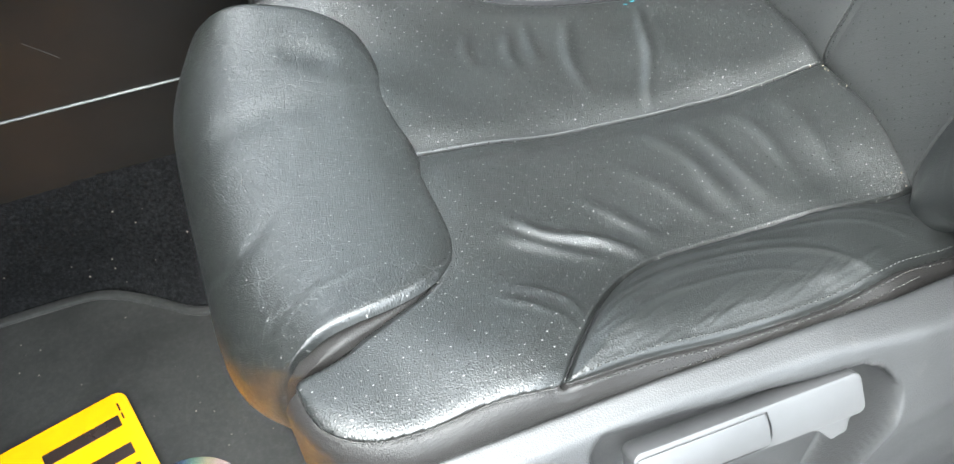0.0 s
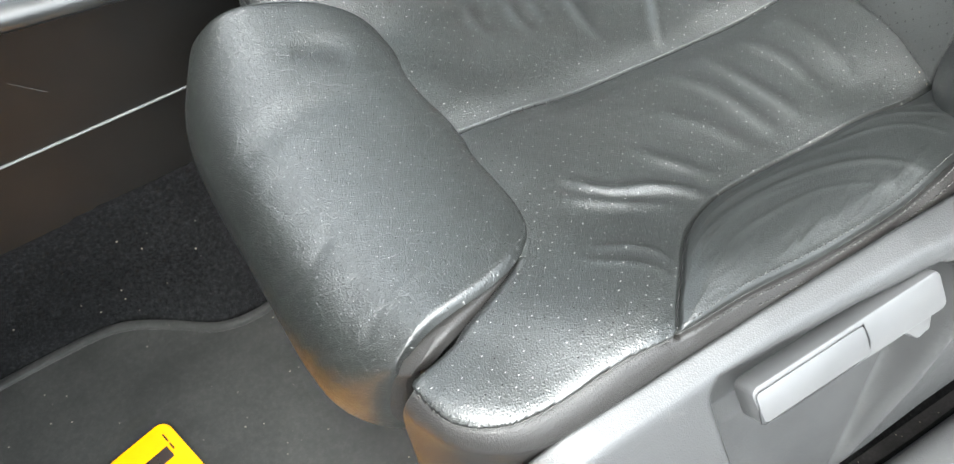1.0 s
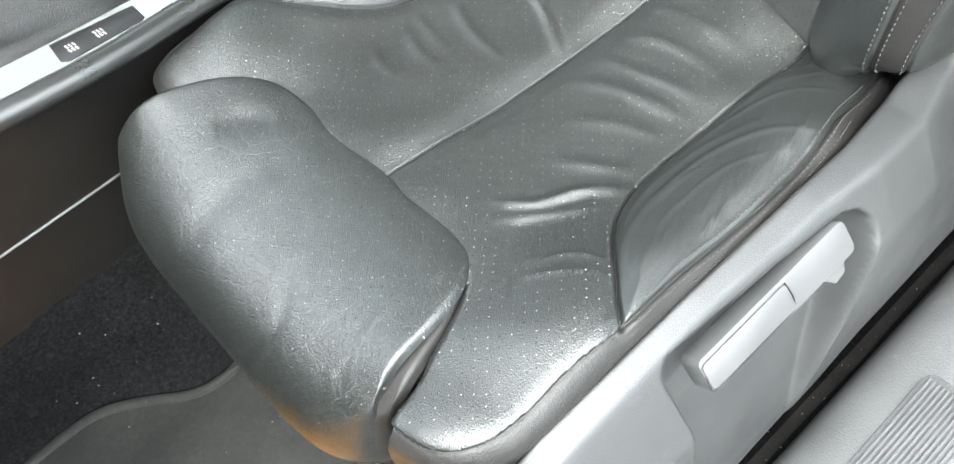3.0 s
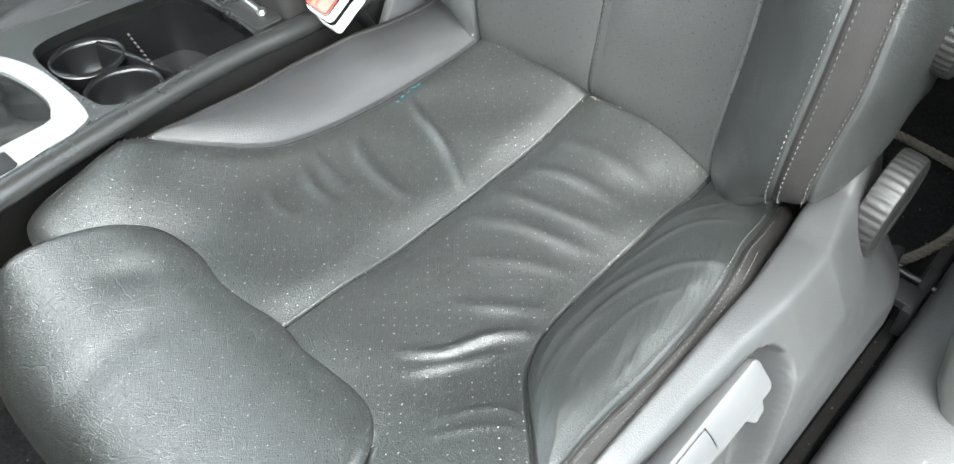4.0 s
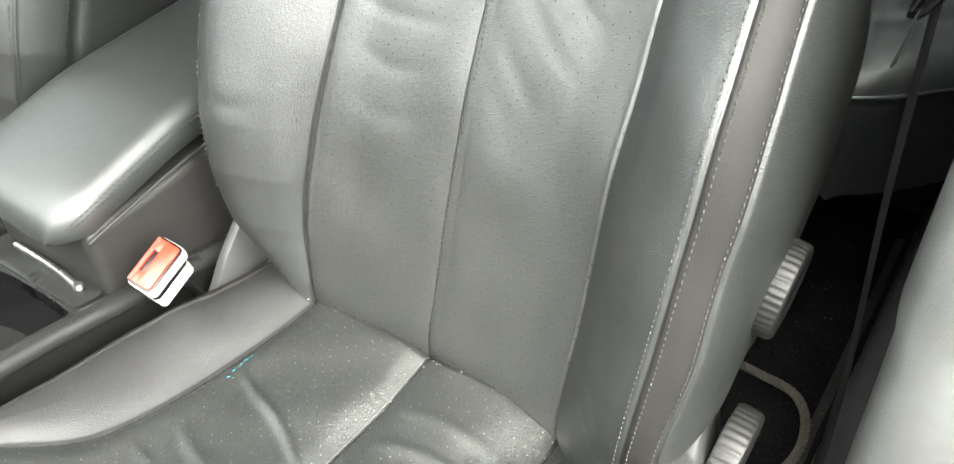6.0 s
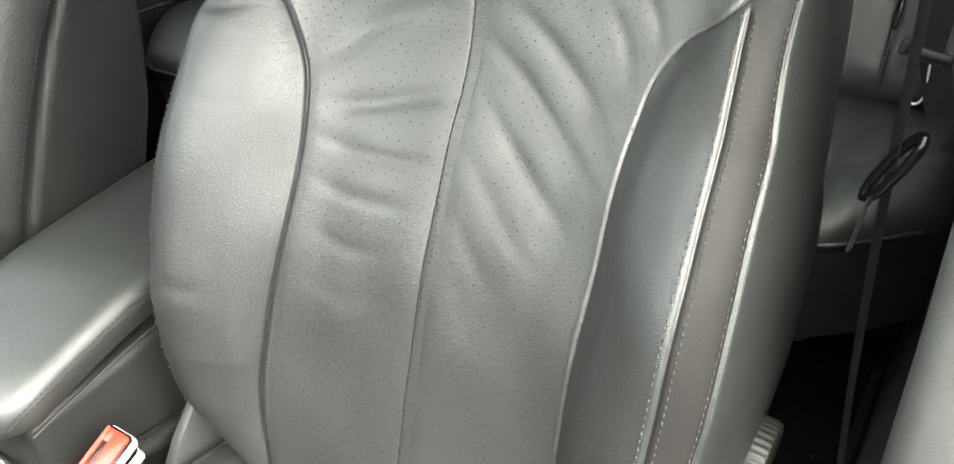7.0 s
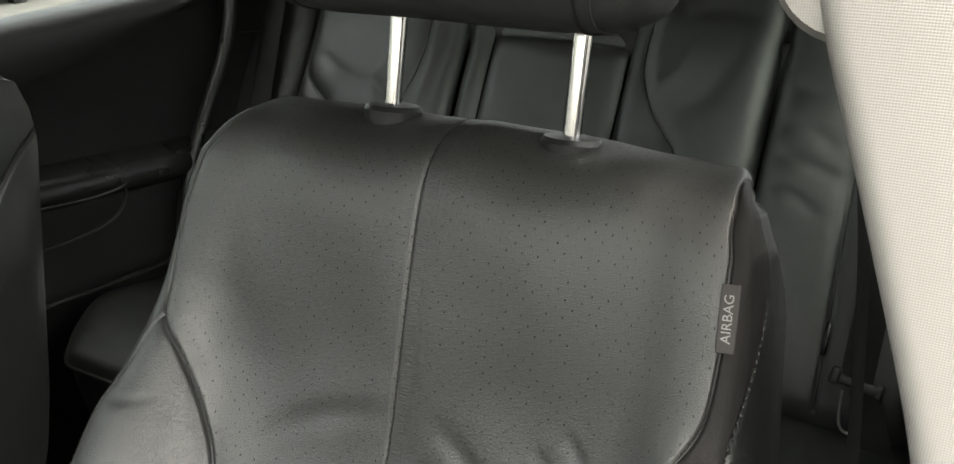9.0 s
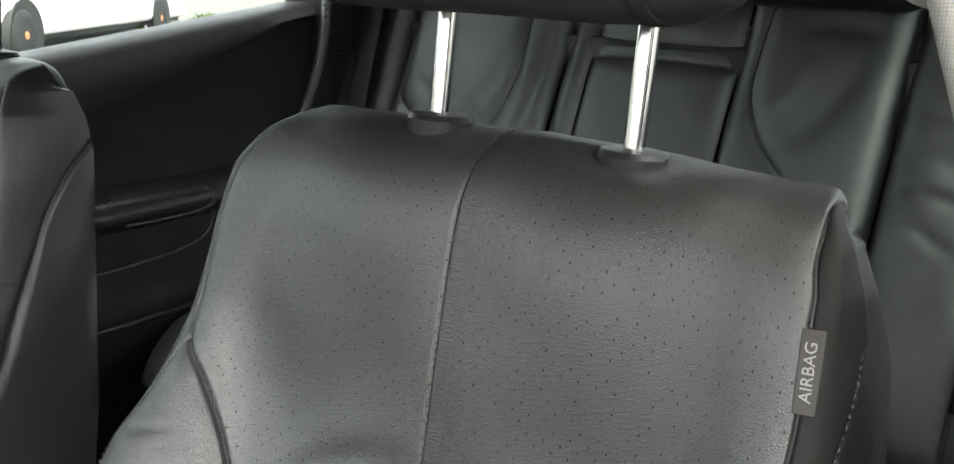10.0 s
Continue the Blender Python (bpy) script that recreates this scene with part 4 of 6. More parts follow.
# the two dimples under the headrest posts
for y in (0.075, -0.075):
    bp += -0.006 * np.exp(-(((Hh - (barc[ztop] - 0.012)) / 0.022) ** 2 + ((Cc - y) / 0.030) ** 2))
bp += 0.004 * np.exp(-((Hh - barc[ztop]) / 0.03) ** 2) * np.exp(-(Cc / 0.035) ** 2)
wz = lambda pts: [(bh(z), y) for z, y in pts]
bp += 0.54 * wrinkles(Hh, Cc, [
    (wz([(0.700, 0.130), (0.735, 0.095), (0.757, 0.050), (0.765, 0.012)]), -0.0037, 0.010),
    (wz([(0.722, 0.128), (0.757, 0.095), (0.780, 0.050)]), 0.0009, 0.012),
    (wz([(0.672, 0.130), (0.680, 0.085), (0.696, 0.030), (0.698, 0.010)]), -0.0044, 0.008),
    (wz([(0.685, 0.128), (0.694, 0.085), (0.708, 0.030)]), 0.0007, 0.009),
    (wz([(0.650, 0.125), (0.644, 0.085), (0.648, 0.030), (0.654, 0.010)]), -0.0034, 0.007),
    (wz([(0.664, 0.120), (0.661, 0.075), (0.668, 0.020)]), 0.0008, 0.008),
    (wz([(0.618, 0.120), (0.611, 0.080), (0.614, 0.025)]), -0.0024, 0.007),
    (wz([(0.631, 0.115), (0.626, 0.070), (0.629, 0.025)]), 0.0006, 0.007),
    (wz([(0.582, 0.115), (0.572, 0.075), (0.580, 0.035)]), -0.0014, 0.008),
    (wz([(0.540, 0.110), (0.530, 0.075), (0.538, 0.040)]), -0.0009, 0.009),
    (wz([(0.770, -0.030), (0.755, -0.055), (0.728, -0.090), (0.690, -0.128)]), -0.0044, 0.008),
    (wz([(0.788, -0.040), (0.772, -0.070), (0.745, -0.105), (0.712, -0.134)]), 0.0006, 0.010),
    (wz([(0.742, -0.014), (0.722, -0.045), (0.695, -0.080), (0.666, -0.118)]), -0.0042, 0.007),
    (wz([(0.758, -0.022), (0.740, -0.050), (0.712, -0.085), (0.680, -0.122)]), 0.0006, 0.008),
    (wz([(0.705, -0.012), (0.682, -0.042), (0.655, -0.075), (0.635, -0.105)]), -0.0040, 0.007),
    (wz([(0.722, -0.014), (0.700, -0.044), (0.672, -0.078), (0.650, -0.112)]), 0.0006, 0.008),
    (wz([(0.668, -0.012), (0.640, -0.040), (0.615, -0.070), (0.600, -0.098)]), -0.0018, 0.008),
    (wz([(0.685, -0.012), (0.660, -0.040), (0.632, -0.074)]), 0.0005, 0.008),
    (wz([(0.625, -0.014), (0.598, -0.035), (0.570, -0.062)]), -0.0013, 0.008),
    (wz([(0.585, -0.016), (0.555, -0.035), (0.525, -0.055)]), -0.0008, 0.009),
    (wz([(0.780, -0.105), (0.760, -0.120), (0.735, -0.130)]), -0.0030, 0.006),
    (wz([(0.795, -0.125), (0.778, -0.140), (0.760, -0.148)]), -0.0026, 0.006),
    (wz([(0.74, 0.19), (0.73, 0.215), (0.725, 0.235)]), -0.0016, 0.006),
    (wz([(0.66, 0.17), (0.655, 0.20), (0.66, 0.23)]), -0.0010, 0.006),
    (wz([(0.52, 0.18), (0.515, 0.20), (0.52, 0.23)]), -0.0012, 0.006),
    (wz([(0.42, -0.160), (0.38, -0.175), (0.345, -0.20)]), 0.0005, 0.004),
    (wz([(0.45, -0.165), (0.40, -0.182), (0.36, -0.205)]), 0.0005, 0.004),
])
bp += 0.0010 * sum(np.sin(Hh * f + ph) * np.cos(Cc * g + ps) for f, g, ph, ps in rng.uniform((20, 20, 0, 0), (60, 60, 6, 6), (6, 4))) * 0.5
back.push(bp)
p_r = np.vstack([b_lines["sr"], [(9, -0.240), (9, 0.25)], b_lines["sl"][::-1]])
in_ins = inside(Hh, Cc, p_r)
side_r = (Cc < 0) & ~in_ins
out_c = np.interp(Hh[:, 0], b_lines["orr"][:, 0], b_lines["orr"][:, 1], right=-0.32)[:, None]
bolster_r = side_r & (Cc > out_c)
out_l = np.interp(Hh[:, 0], b_lines["ol"][:, 0], b_lines["ol"][:, 1], right=0.23)[:, None]
bolster_l = (Cc > 0) & ~in_ins & (Cc < out_l)
breg = np.where(in_ins, 1, np.where(bolster_r, 2, np.where(bolster_l, 3, np.where(Cc < 0, 4, 5))))
breg = np.where((breg == 2) & (Cc < -0.2215), 6, breg)
back.cut(breg, 1, "backrest_insert", mat_back_leather, seat, "perforated black leather backrest centre with deep folds")
back.cut(breg, 2, "backrest_bolster", mat_leather, seat)
back.cut(breg, 6, "backrest_panel", mat_panel, seat)
back.cut(breg, 3, "backrest_bolster", mat_smooth_leather, seat)
back.cut(breg, 4, "backrest_side", mat_flank, seat)
back.cut(breg, 5, "backrest_side", mat_flank, seat)
for l in (b_lines["sr"], b_lines["sl"], mid_line):
    keep = l[:, 0] < barc[ztop] + 0.02
    lp, _ = back.at(l[keep, 0], l[keep, 1], 0.0002)
    part("seam", tube(lp, 0.0010, 6, 0.006), mat_dark, seat)
back.stitches([(h, c + 0.0045) for h, c in WELT_R], "stitching", mat_thread, seat)
back.stitches([(h, c - 0.0045) for h, c in WELT_R], "stitching", mat_thread, seat)
back.stitches([(h, c + 0.0038) for h, c in OUT_R], "stitching", mat_thread, seat)
back.stitches([(h, c - 0.0035) for h, c in OUT_L[:-1]], "stitching", mat_thread, seat)
back.stitches([(h, c - 0.006) for h, c in FAR_SEAM], "stitching", mat_thread_dark, seat)
back.stitches([(h, c - 0.0022) for h, c in mid_line[::12]], "stitching", mat_thread_dark, seat)

# back shell
ends = back.P[:, [0, -1], :]
tt = np.linspace(0, 1, 15)[None, :, None]
shell = ends[:, 1:2, :] * (1 - tt) + ends[:, 0:1, :] * tt
shell[..., 0] += 0.03 * (4 * tt[..., 0] * (1 - tt[..., 0]))
shell = shell[::6]
na, nb = shell.shape[:2]
ids = np.arange(na * nb).reshape(na, nb)
q = np.stack([ids[:-1, :-1], ids[1:, :-1], ids[1:, 1:], ids[:-1, 1:]], axis=-1).reshape(-1, 4)
raw_mesh("back_shell", shell.reshape(-1, 3), q, mat_dark, seat)

# airbag tag sewn into the side seam
tp, tn = back.at(np.array([bh(0.874), bh(0.908)]), np.array([-0.240, -0.240]), 0.001)
tdir = Vector(tp[1] - tp[0]).normalized()
tout = Vector((-0.10, -1.0, 0.0)).normalized()
tside = (tout - tdir * tout.dot(tdir)).normalized()
tnrm = tside.cross(tdir)
tag_m = Matrix((tside, tdir, tnrm)).transposed().to_4x4()
tag_m.translation = Vector((tp[0] + tp[1]) / 2) + tside * 0.0085 + Vector(tn[0]) * 0.0065
tag = part("airbag_tag", box(0.0110, 0.040, 0.0012, tag_m, 0.0004, 1), mat_label, seat, "small brown woven airbag tag")
fc = bpy.data.curves.new("tag_text", "FONT")
fc.body, fc.size, fc.extrude, fc.align_x, fc.align_y = "AIRBAG", 0.0082, 0.0001, "CENTER", "CENTER"
ft = new("tmp_text", fc)
dg = bpy.context.evaluated_depsgraph_get()
tme = bpy.data.meshes.new_from_object(ft.evaluated_get(dg))
bpy.data.objects.remove(ft)
side_sign = 1 if tnrm.dot(Vector((-0.5, -0.6, 0.3))) > 0 else -1
tme.transform(tag_m @ Matrix.Translation((0, 0, side_sign * 0.0009)) @ pose(0, 0, 0, 0 if side_sign > 0 else 180, 0, 90))
tme.materials.append(mat_label_ink)
tto = new("tag_text", tme)
tto.parent = tag

# headrest on two posts
POST_X, POST_Z = 0.237, 0.960
for y in (0.075, -0.075):
    part("post_guide", turned([(0.010, -0.016), (0.0215, -0.014), (0.0225, -0.002), (0.020, 0.0015), (0.012, 0.003), (0.0075, 0.0028)], 36, Matrix.Translation((POST_X, y, POST_Z + (0.009 if y > 0 else 0.005))) @ pose(0, 0, 0, 0, 4, 0)), mat_dark, seat)
    part("headrest_post", tube([(POST_X - 0.004, y, POST_Z - 0.02), (POST_X + 0.003, y, POST_Z + 0.05), (POST_X + 0.012, y, POST_Z + 0.14)], 0.0066, 20, 0.02), mat_chrome, seat, "polished chrome headrest post")
hn, hm = 64, 40
hv = np.zeros((hn, hm, 3))
for i in range(hn):
    u = -1 + 2 * i / (hn - 1)
    for j in range(hm):
        a = 2 * math.pi * j / hm
        ca, sa = math.cos(a), math.sin(a)
        ex, ez = math.copysign(abs(ca) ** 0.62, ca), math.copysign(abs(sa) ** 0.62, sa)
        w = (1 - abs(u) ** 5) ** 0.32 if abs(u) < 1 else 0.0
        hv[i, j] = (0.205 - 0.064 * ex * (0.25 + 0.75 * w) + 0.018 * ez * 0.5, u * 0.148, 1.122 + 0.080 * ez * (0.45 + 0.55 * w) - 0.004 * abs(u) ** 2)
hid = np.arange(hn * hm).reshape(hn, hm)
hq = np.stack([hid[:-1], np.roll(hid, -1, 1)[:-1], np.roll(hid, -1, 1)[1:], hid[1:]], axis=-1).reshape(-1, 4)
hu = np.stack(np.meshgrid(np.linspace(0, 0.27, hn), np.linspace(0, 0.45, hm), indexing="ij"), axis=-1).reshape(-1, 2)
headrest = raw_mesh("headrest", hv.reshape(-1, 3), hq, mat_smooth_leather, seat, "black leather headrest", uv=hu)
for i_, mt in ((54, mat_dark), (56, mat_thread_dark), (9, mat_dark), (7, mat_thread_dark)):
    ringp = hv[i_] + (hv[i_] - hv[i_].mean(axis=0)) * 0.004
    part("headrest_seam", tube(np.vstack([ringp, ringp[:1]]), 0.0011, 6, 0.006), mt, headrest)
for sgn in (-1, 1):
    cap = bmesh.new()
    vs = [cap.verts.new(hv[-1 if sgn > 0 else 0, j]) for j in range(hm)]
    cap.faces.new(vs if sgn > 0 else vs[::-1])
    part("headrest_end", cap, mat_side_leather, seat)

# plastic side shield with the height lever in its recess
tx = -0.43 - 0.0968 * np.sin(np.linspace(math.pi / 2, 0, 60))
tx = np.r_[tx[:-1], np.arange(-0.430, 0.0751, 0.0025), 0.075 + 0.0679 * np.sin(np.linspace(0.04, math.pi / 2, 36))]
tq = np.linspace(0, 1, 90)
shield = Sheet(tx, tq)
SX, SQ = shield.a, shield.b
knots = [-0.55, -0.45, -0.30, -0.18, -0.12, -0.06, 0.0, 0.06, 0.10]
lip_y = np.interp(SX, knots, [0.238, 0.240, 0.241, 0.242, 0.241, 0.234, 0.228, 0.228, 0.225])
lip_z = np.interp(SX, knots, [0.328, 0.350, 0.356, 0.356, 0.350, 0.340, 0.344, 0.372, 0.350])
sh_y = np.interp(SX, knots, [0.256, 0.260, 0.258, 0.264, 0.270, 0.270, 0.258, 0.242, 0.235])
sh_z = np.interp(SX, knots, [0.314, 0.342, 0.350, 0.350, 0.348, 0.346, 0.348, 0.366, 0.340])
mid_y = np.interp(SX, knots, [0.290, 0.298, 0.301, 0.302, 0.302, 0.300, 0.291, 0.272, 0.262])
mid_z = np.interp(SX, knots, [0.29, 0.29, 0.29, 0.29, 0.29, 0.288, 0.266, 0.238, 0.225])
out_y = np.interp(SX, knots, [0.296, 0.304, 0.307, 0.308, 0.308, 0.308, 0.309, 0.310, 0.306])
out_z = np.interp(SX, knots, [0.215, 0.215, 0.215, 0.215, 0.215, 0.212, 0.200, 0.185, 0.175])
low_z = np.interp(SX, knots, [0.130, 0.088, 0.070, 0.082, 0.10, 0.10, 0.11, 0.12, 0.13])
QY = np.stack([lip_y - 0.004, lip_y, sh_y, mid_y, out_y, out_y + 0.002, out_y - 0.008, out_y - 0.036], axis=-1)
QZ = np.stack([lip_z - 0.03, lip_z, sh_z, mid_z, out_z, low_z + 0.03, low_z + 0.006, low_z], axis=-1)
QK = np.array([0, 0.10, 0.24, 0.46, 0.70, 0.88, 0.96, 1.0])
sy, sz = np.zeros(SX.shape), np.zeros(SX.shape)
for j in range(SX.shape[1]):
    k = min(int(np.searchsorted(QK, tq[j], side="right")) - 1, 6)
    f = (tq[j] - QK[k]) / (QK[k + 1] - QK[k])
    sy[:, j] = QY[:, j, k] * (1 - f) + QY[:, j, k + 1] * f
    sz[:, j] = QZ[:, j, k] * (1 - f) + QZ[:, j, k + 1] * f
kern2 = np.exp(-np.linspace(-2, 2, 9) ** 2)
kern2 /= kern2.sum()
sy = np.apply_along_axis(lambda r: np.convolve(np.pad(r, 4, mode="edge"), kern2, mode="valid"), 1, sy)
sz = np.apply_along_axis(lambda r: np.convolve(np.pad(r, 4, mode="edge"), kern2, mode="valid"), 1, sz)
nose_r = 1 - np.sqrt(np.clip(1 - np.clip((-SX - 0.430) / 0.097, 0, 1) ** 2, 0, 1))
sy = 0.236 + (sy - 0.236) * (1 - nose_r)
sz = 0.266 + (sz - 0.266) * (1 - nose_r)
tail_r = 1 - np.sqrt(np.clip(1 - np.clip((SX - 0.075) / 0.068, 0, 1) ** 2, 0, 1))
sy = 0.235 + (sy - 0.235) * (1 - tail_r)
sz = 0.19 + (sz - 0.19) * (1 - 0.75 * tail_r)
shield.P = np.stack([SX, -sy, sz], axis=-1)
# the recess: deep under the lever, running out flush at the lower edge
left_e = np.interp(sz, [0.15, 0.19, 0.34], [-0.346, -0.350, -0.354])
right_e = np.interp(sz, [0.10, 0.15, 0.215, 0.30, 0.35], [-0.215, -0.196, -0.172, -0.143, -0.135])
top_e = np.interp(SX, [-0.36, -0.345, -0.165, -0.15, -0.14, -0.132], [0.335, 0.346, 0.338, 0.332, 0.318, 0.29])
hole = step(SX, left_e - 0.003, left_e + 0.004) * step(-SX, -right_e - 0.004, -right_e + 0.003) * step(sz, 0.085, 0.11) * step(top_e - sz, 0.0, 0.008)
wall_y = np.interp(sz, [0.09, 0.12, 0.270, 0.286, 0.34], [0.307, 0.302, 0.264, 0.2545, 0.2515])
sink = hole * np.clip(sy - wall_y, 0, 0.06)
shield.P[..., 1] += sink
shield.P[..., 2] -= 0.15 * sink
ns = shield.a.shape
ids = np.arange(ns[0] * ns[1]).reshape(ns)
q = np.stack([ids[:-1, :-1], ids[:-1, 1:], ids[1:, 1:], ids[1:, :-1]], axis=-1).reshape(-1, 4)[:, ::-1]
side_shield = raw_mesh("side_shield", shield.P.reshape(-1, 3), q, mat_trim, seat, "grained dark grey plastic side shield, scuffed at the front")

# height lever: a bar whose face leans up and out
u_ax, face_up = Vector((1, 0, 0)), Vector((0, 0.021, 0.026)).normalized()
face_n = u_ax.cross(face_up)
if face_n.y > 0:
    face_n = -face_n
lev = Matrix((u_ax, face_up, face_n)).transposed().to_4x4()
lev.translation = Vector((-0.2535, -0.2835, 0.3255))


def round_rect(w, h, r, n=5, taper=0.0):
    pts = []
    for cx, cy, a0 in ((w / 2 - r, h / 2 - r, 0), (-w / 2 + r, h / 2 - r, 90), (-w / 2 + r, -h / 2 + r, 180), (w / 2 - r, -h / 2 + r, 270)):
        for i in range(n + 1):
            a = radians(a0 + 90 * i / n)
            pts.append((cx + r * math.cos(a), cy + r * math.sin(a)))
    return pts


lever = part("height_lever", prism(round_rect(0.162, 0.029, 0.006), 0.020, lev @ Matrix.Translation((0.002, 0.001, -0.017)), 0.0018), mat_lever, seat, "light grey plastic seat height lever")
part("lever_pad", prism(round_rect(0.090, 0.022, 0.004), 0.0012, lev @ Matrix.Translation((-0.033, 0.001, 0.0035)), 0.0005), mat_lever, lever)
g_line = [(-0.076, 0.009, 0.004), (-0.079, -0.006, 0.004), (-0.072, -0.0105, 0.004), (0.0, -0.0105, 0.004), (0.011, -0.008, 0.004), (0.0135, 0.0, 0.004), (0.012, 0.012, 0.004)]
part("lever_groove", tube([lev @ Vector(p) for p in g_line], 0.0007, 6, 0.003), mat_dark, lever)
part("lever_tab", prism([(0.030, -0.010), (0.081, -0.010), (0.072, -0.028), (0.060, -0.030), (0.053, -0.022), (0.044, -0.0165)], 0.018, lev @ Matrix.Translation((0, 0, -0.024)), 0.0015), mat_lever, lever)


def seat_knob(place, r, tilt):
    """A knurled hand wheel on the side of the seat, its axis across the car."""
    n = 160
    bm = bmesh.new()
    rows = [(0.80, 0.0, 0), (0.97, 0.001, 0), (1.0, 0.004, 1), (1.0, 0.019, 1), (0.965, 0.023, 0), (0.90, 0.0245, 0), (0.80, 0.0235, 0), (0.78, 0.0225, 0), (0.30, 0.0225, 0)]
    loops = []
    for k, z, rib in rows:
        ring = []
        for i in range(n):
            a = 2 * math.pi * i / n
            rr = r * k - (0.0014 if rib and i % 4 == 0 else 0.0004 if rib and i % 4 in (1, 3) else 0.0)
            ring.append(bm.verts.new((rr * math.cos(a), rr * math.sin(a), z)))
        loops.append(ring)
    for a, b in zip(loops, loops[1:]):
        for i in range(n):
            bm.faces.new((a[i], a[(i + 1) % n], b[(i + 1) % n], b[i]))
    bm.faces.new(loops[-1])
    bm.faces.new(loops[0][::-1])
    bmesh.ops.recalc_face_normals(bm, faces=bm.faces[:])
    bm.transform(Matrix.Translation(place) @ pose(0, 0, 0, 90 + tilt, 0, 0))
    return bm


part("lumbar_knob", seat_knob((0.120, -0.249, 0.446), 0.043, 4), mat_knob, seat, "ribbed black plastic hand wheel")
part("recliner_knob", seat_knob((0.048, -0.260, 0.308), 0.050, 4), mat_knob, seat, "ribbed black plastic hand wheel")
part("seat_frame", box(0.42, 0.40, 0.10, Matrix.Translation((-0.22, 0, 0.20)), 0.01), mat_dark, seat)
for y in (-0.20, 0.20):
    part("seat_rail", join(box(0.58, 0.035, 0.03, Matrix.Translation((-0.15, y, 0.055)), 0.004), box(0.05, 0.03, 0.13, Matrix.Translation((-0.36, y, 0.11)), 0.004), box(0.05, 0.03, 0.13, Matrix.Translation((0.02, y, 0.11)), 0.004)), mat_dark, seat)
part("side_bracket", prism([(-0.058, 0.19), (-0.060, 0.318), (-0.038, 0.352), (-0.008, 0.385), (0.03, 0.42), (0.07, 0.42), (0.075, 0.19)], 0.012, Matrix.Translation((0, 0.240, 0)) @ pose(0, 0, 0, 90, 0, 0), 0.003), mat_sill, seat, "grey plastic bracket cover")
part("rail_end", join(box(0.075, 0.012, 0.045, Matrix.Translation((0.165, -0.275, 0.085)), 0.003), box(0.075, 0.012, 0.045, Matrix.Translation((0.165, -0.318, 0.080)), 0.003), box(0.03, 0.05, 0.012, Matrix.Translation((0.150, -0.297, 0.098)), 0.002)), mat_dark, seat)
part("rail_pin", tube([(0.185, -0.262, 0.09), (0.185, -0.328, 0.088)], 0.004, 10, 0.03), mat_dark, seat)

# ---- car shell and floor ----
def slab(name, x0, x1, y0, y1, z0, z1, mat, bevel=0.004, kind="structure", label="", category=""):
    ob = part(name, box(x1 - x0, y1 - y0, z1 - z0, None, bevel), mat)
    ob.location = ((x0 + x1) / 2, (y0 + y1) / 2, (z0 + z1) / 2)
    return tagged(ob, label, category, kind=kind)


def loft(name, rows, mat, parent=None, label="", closed=False, cap=False, uv=False):
    """A skin through rows of points."""
    p = np.array(rows, dtype=float)
    na, nb = p.shape[:2]
    ids = np.arange(na * nb).reshape(na, nb)
    nxt = np.roll(ids, -1, 1) if closed else None
    if closed:
        q = np.stack([ids[:-1], nxt[:-1], nxt[1:], ids[1:]], axis=-1).reshape(-1, 4)
    else:
        q = np.stack([ids[:-1, :-1], ids[:-1, 1:], ids[1:, 1:], ids[1:, :-1]], axis=-1).reshape(-1, 4)
    d = np.r_[0, np.cumsum(np.linalg.norm(np.diff(p[:, 0], axis=0), axis=1))]
    e = np.r_[0, np.cumsum(np.linalg.norm(np.diff(p[na // 2], axis=0), axis=1))]
    uvs = np.stack(np.meshgrid(d, e, indexing="ij"), axis=-1).reshape(-1, 2)
    return raw_mesh(name, p.reshape(-1, 3), q, mat, parent, label, uv=uvs)


# floor carpet: flat in the footwell, rising to the tunnel at the middle of the car
fy = np.array([-0.335, -0.325, -0.31, -0.20, 0.0, 0.12, 0.165, 0.20, 0.225, 0.245, 0.256, 0.262])
fz = np.array([0.075, 0.05, 0.0, 0.0, 0.0, 0.0, 0.004, 0.022, 0.055, 0.105, 0.145, 0.175])
fxs = np.linspace(-1.25, 1.05, 90)
rows = []
for x in fxs:
    up = 0.9 * max(0.0, -0.98 - x)
    sh = 0.078 * step(np.array(-x), 0.59, 0.69).item()
    rows.append([(x, y + (sh * min(1.0, max(0.0, (0.262 - y) / 0.097)) if y > 0.05 else 0.0), z + up + 0.0025 * math.sin(31 * x + 17 * y) * (0.2 if abs(y) < 0.2 else 1.0) - 0.002) for y, z in zip(fy, fz)])
tagged(loft("floor", [list(reversed(r)) for r in rows], mat_carpet), "black car carpet, worn and specked with crumbs", "carpet", kind="structure")
slab("floor", -1.25, 1.05, 0.44, 1.06, -0.05, -0.004, mat_carpet, label="black car carpet of the driver side", category="carpet")
slab("floor", 0.30, 1.05, 0.255, 0.46, -0.05, 0.10, mat_carpet, 0.02, label="carpeted tunnel in the rear footwell", category="carpet")

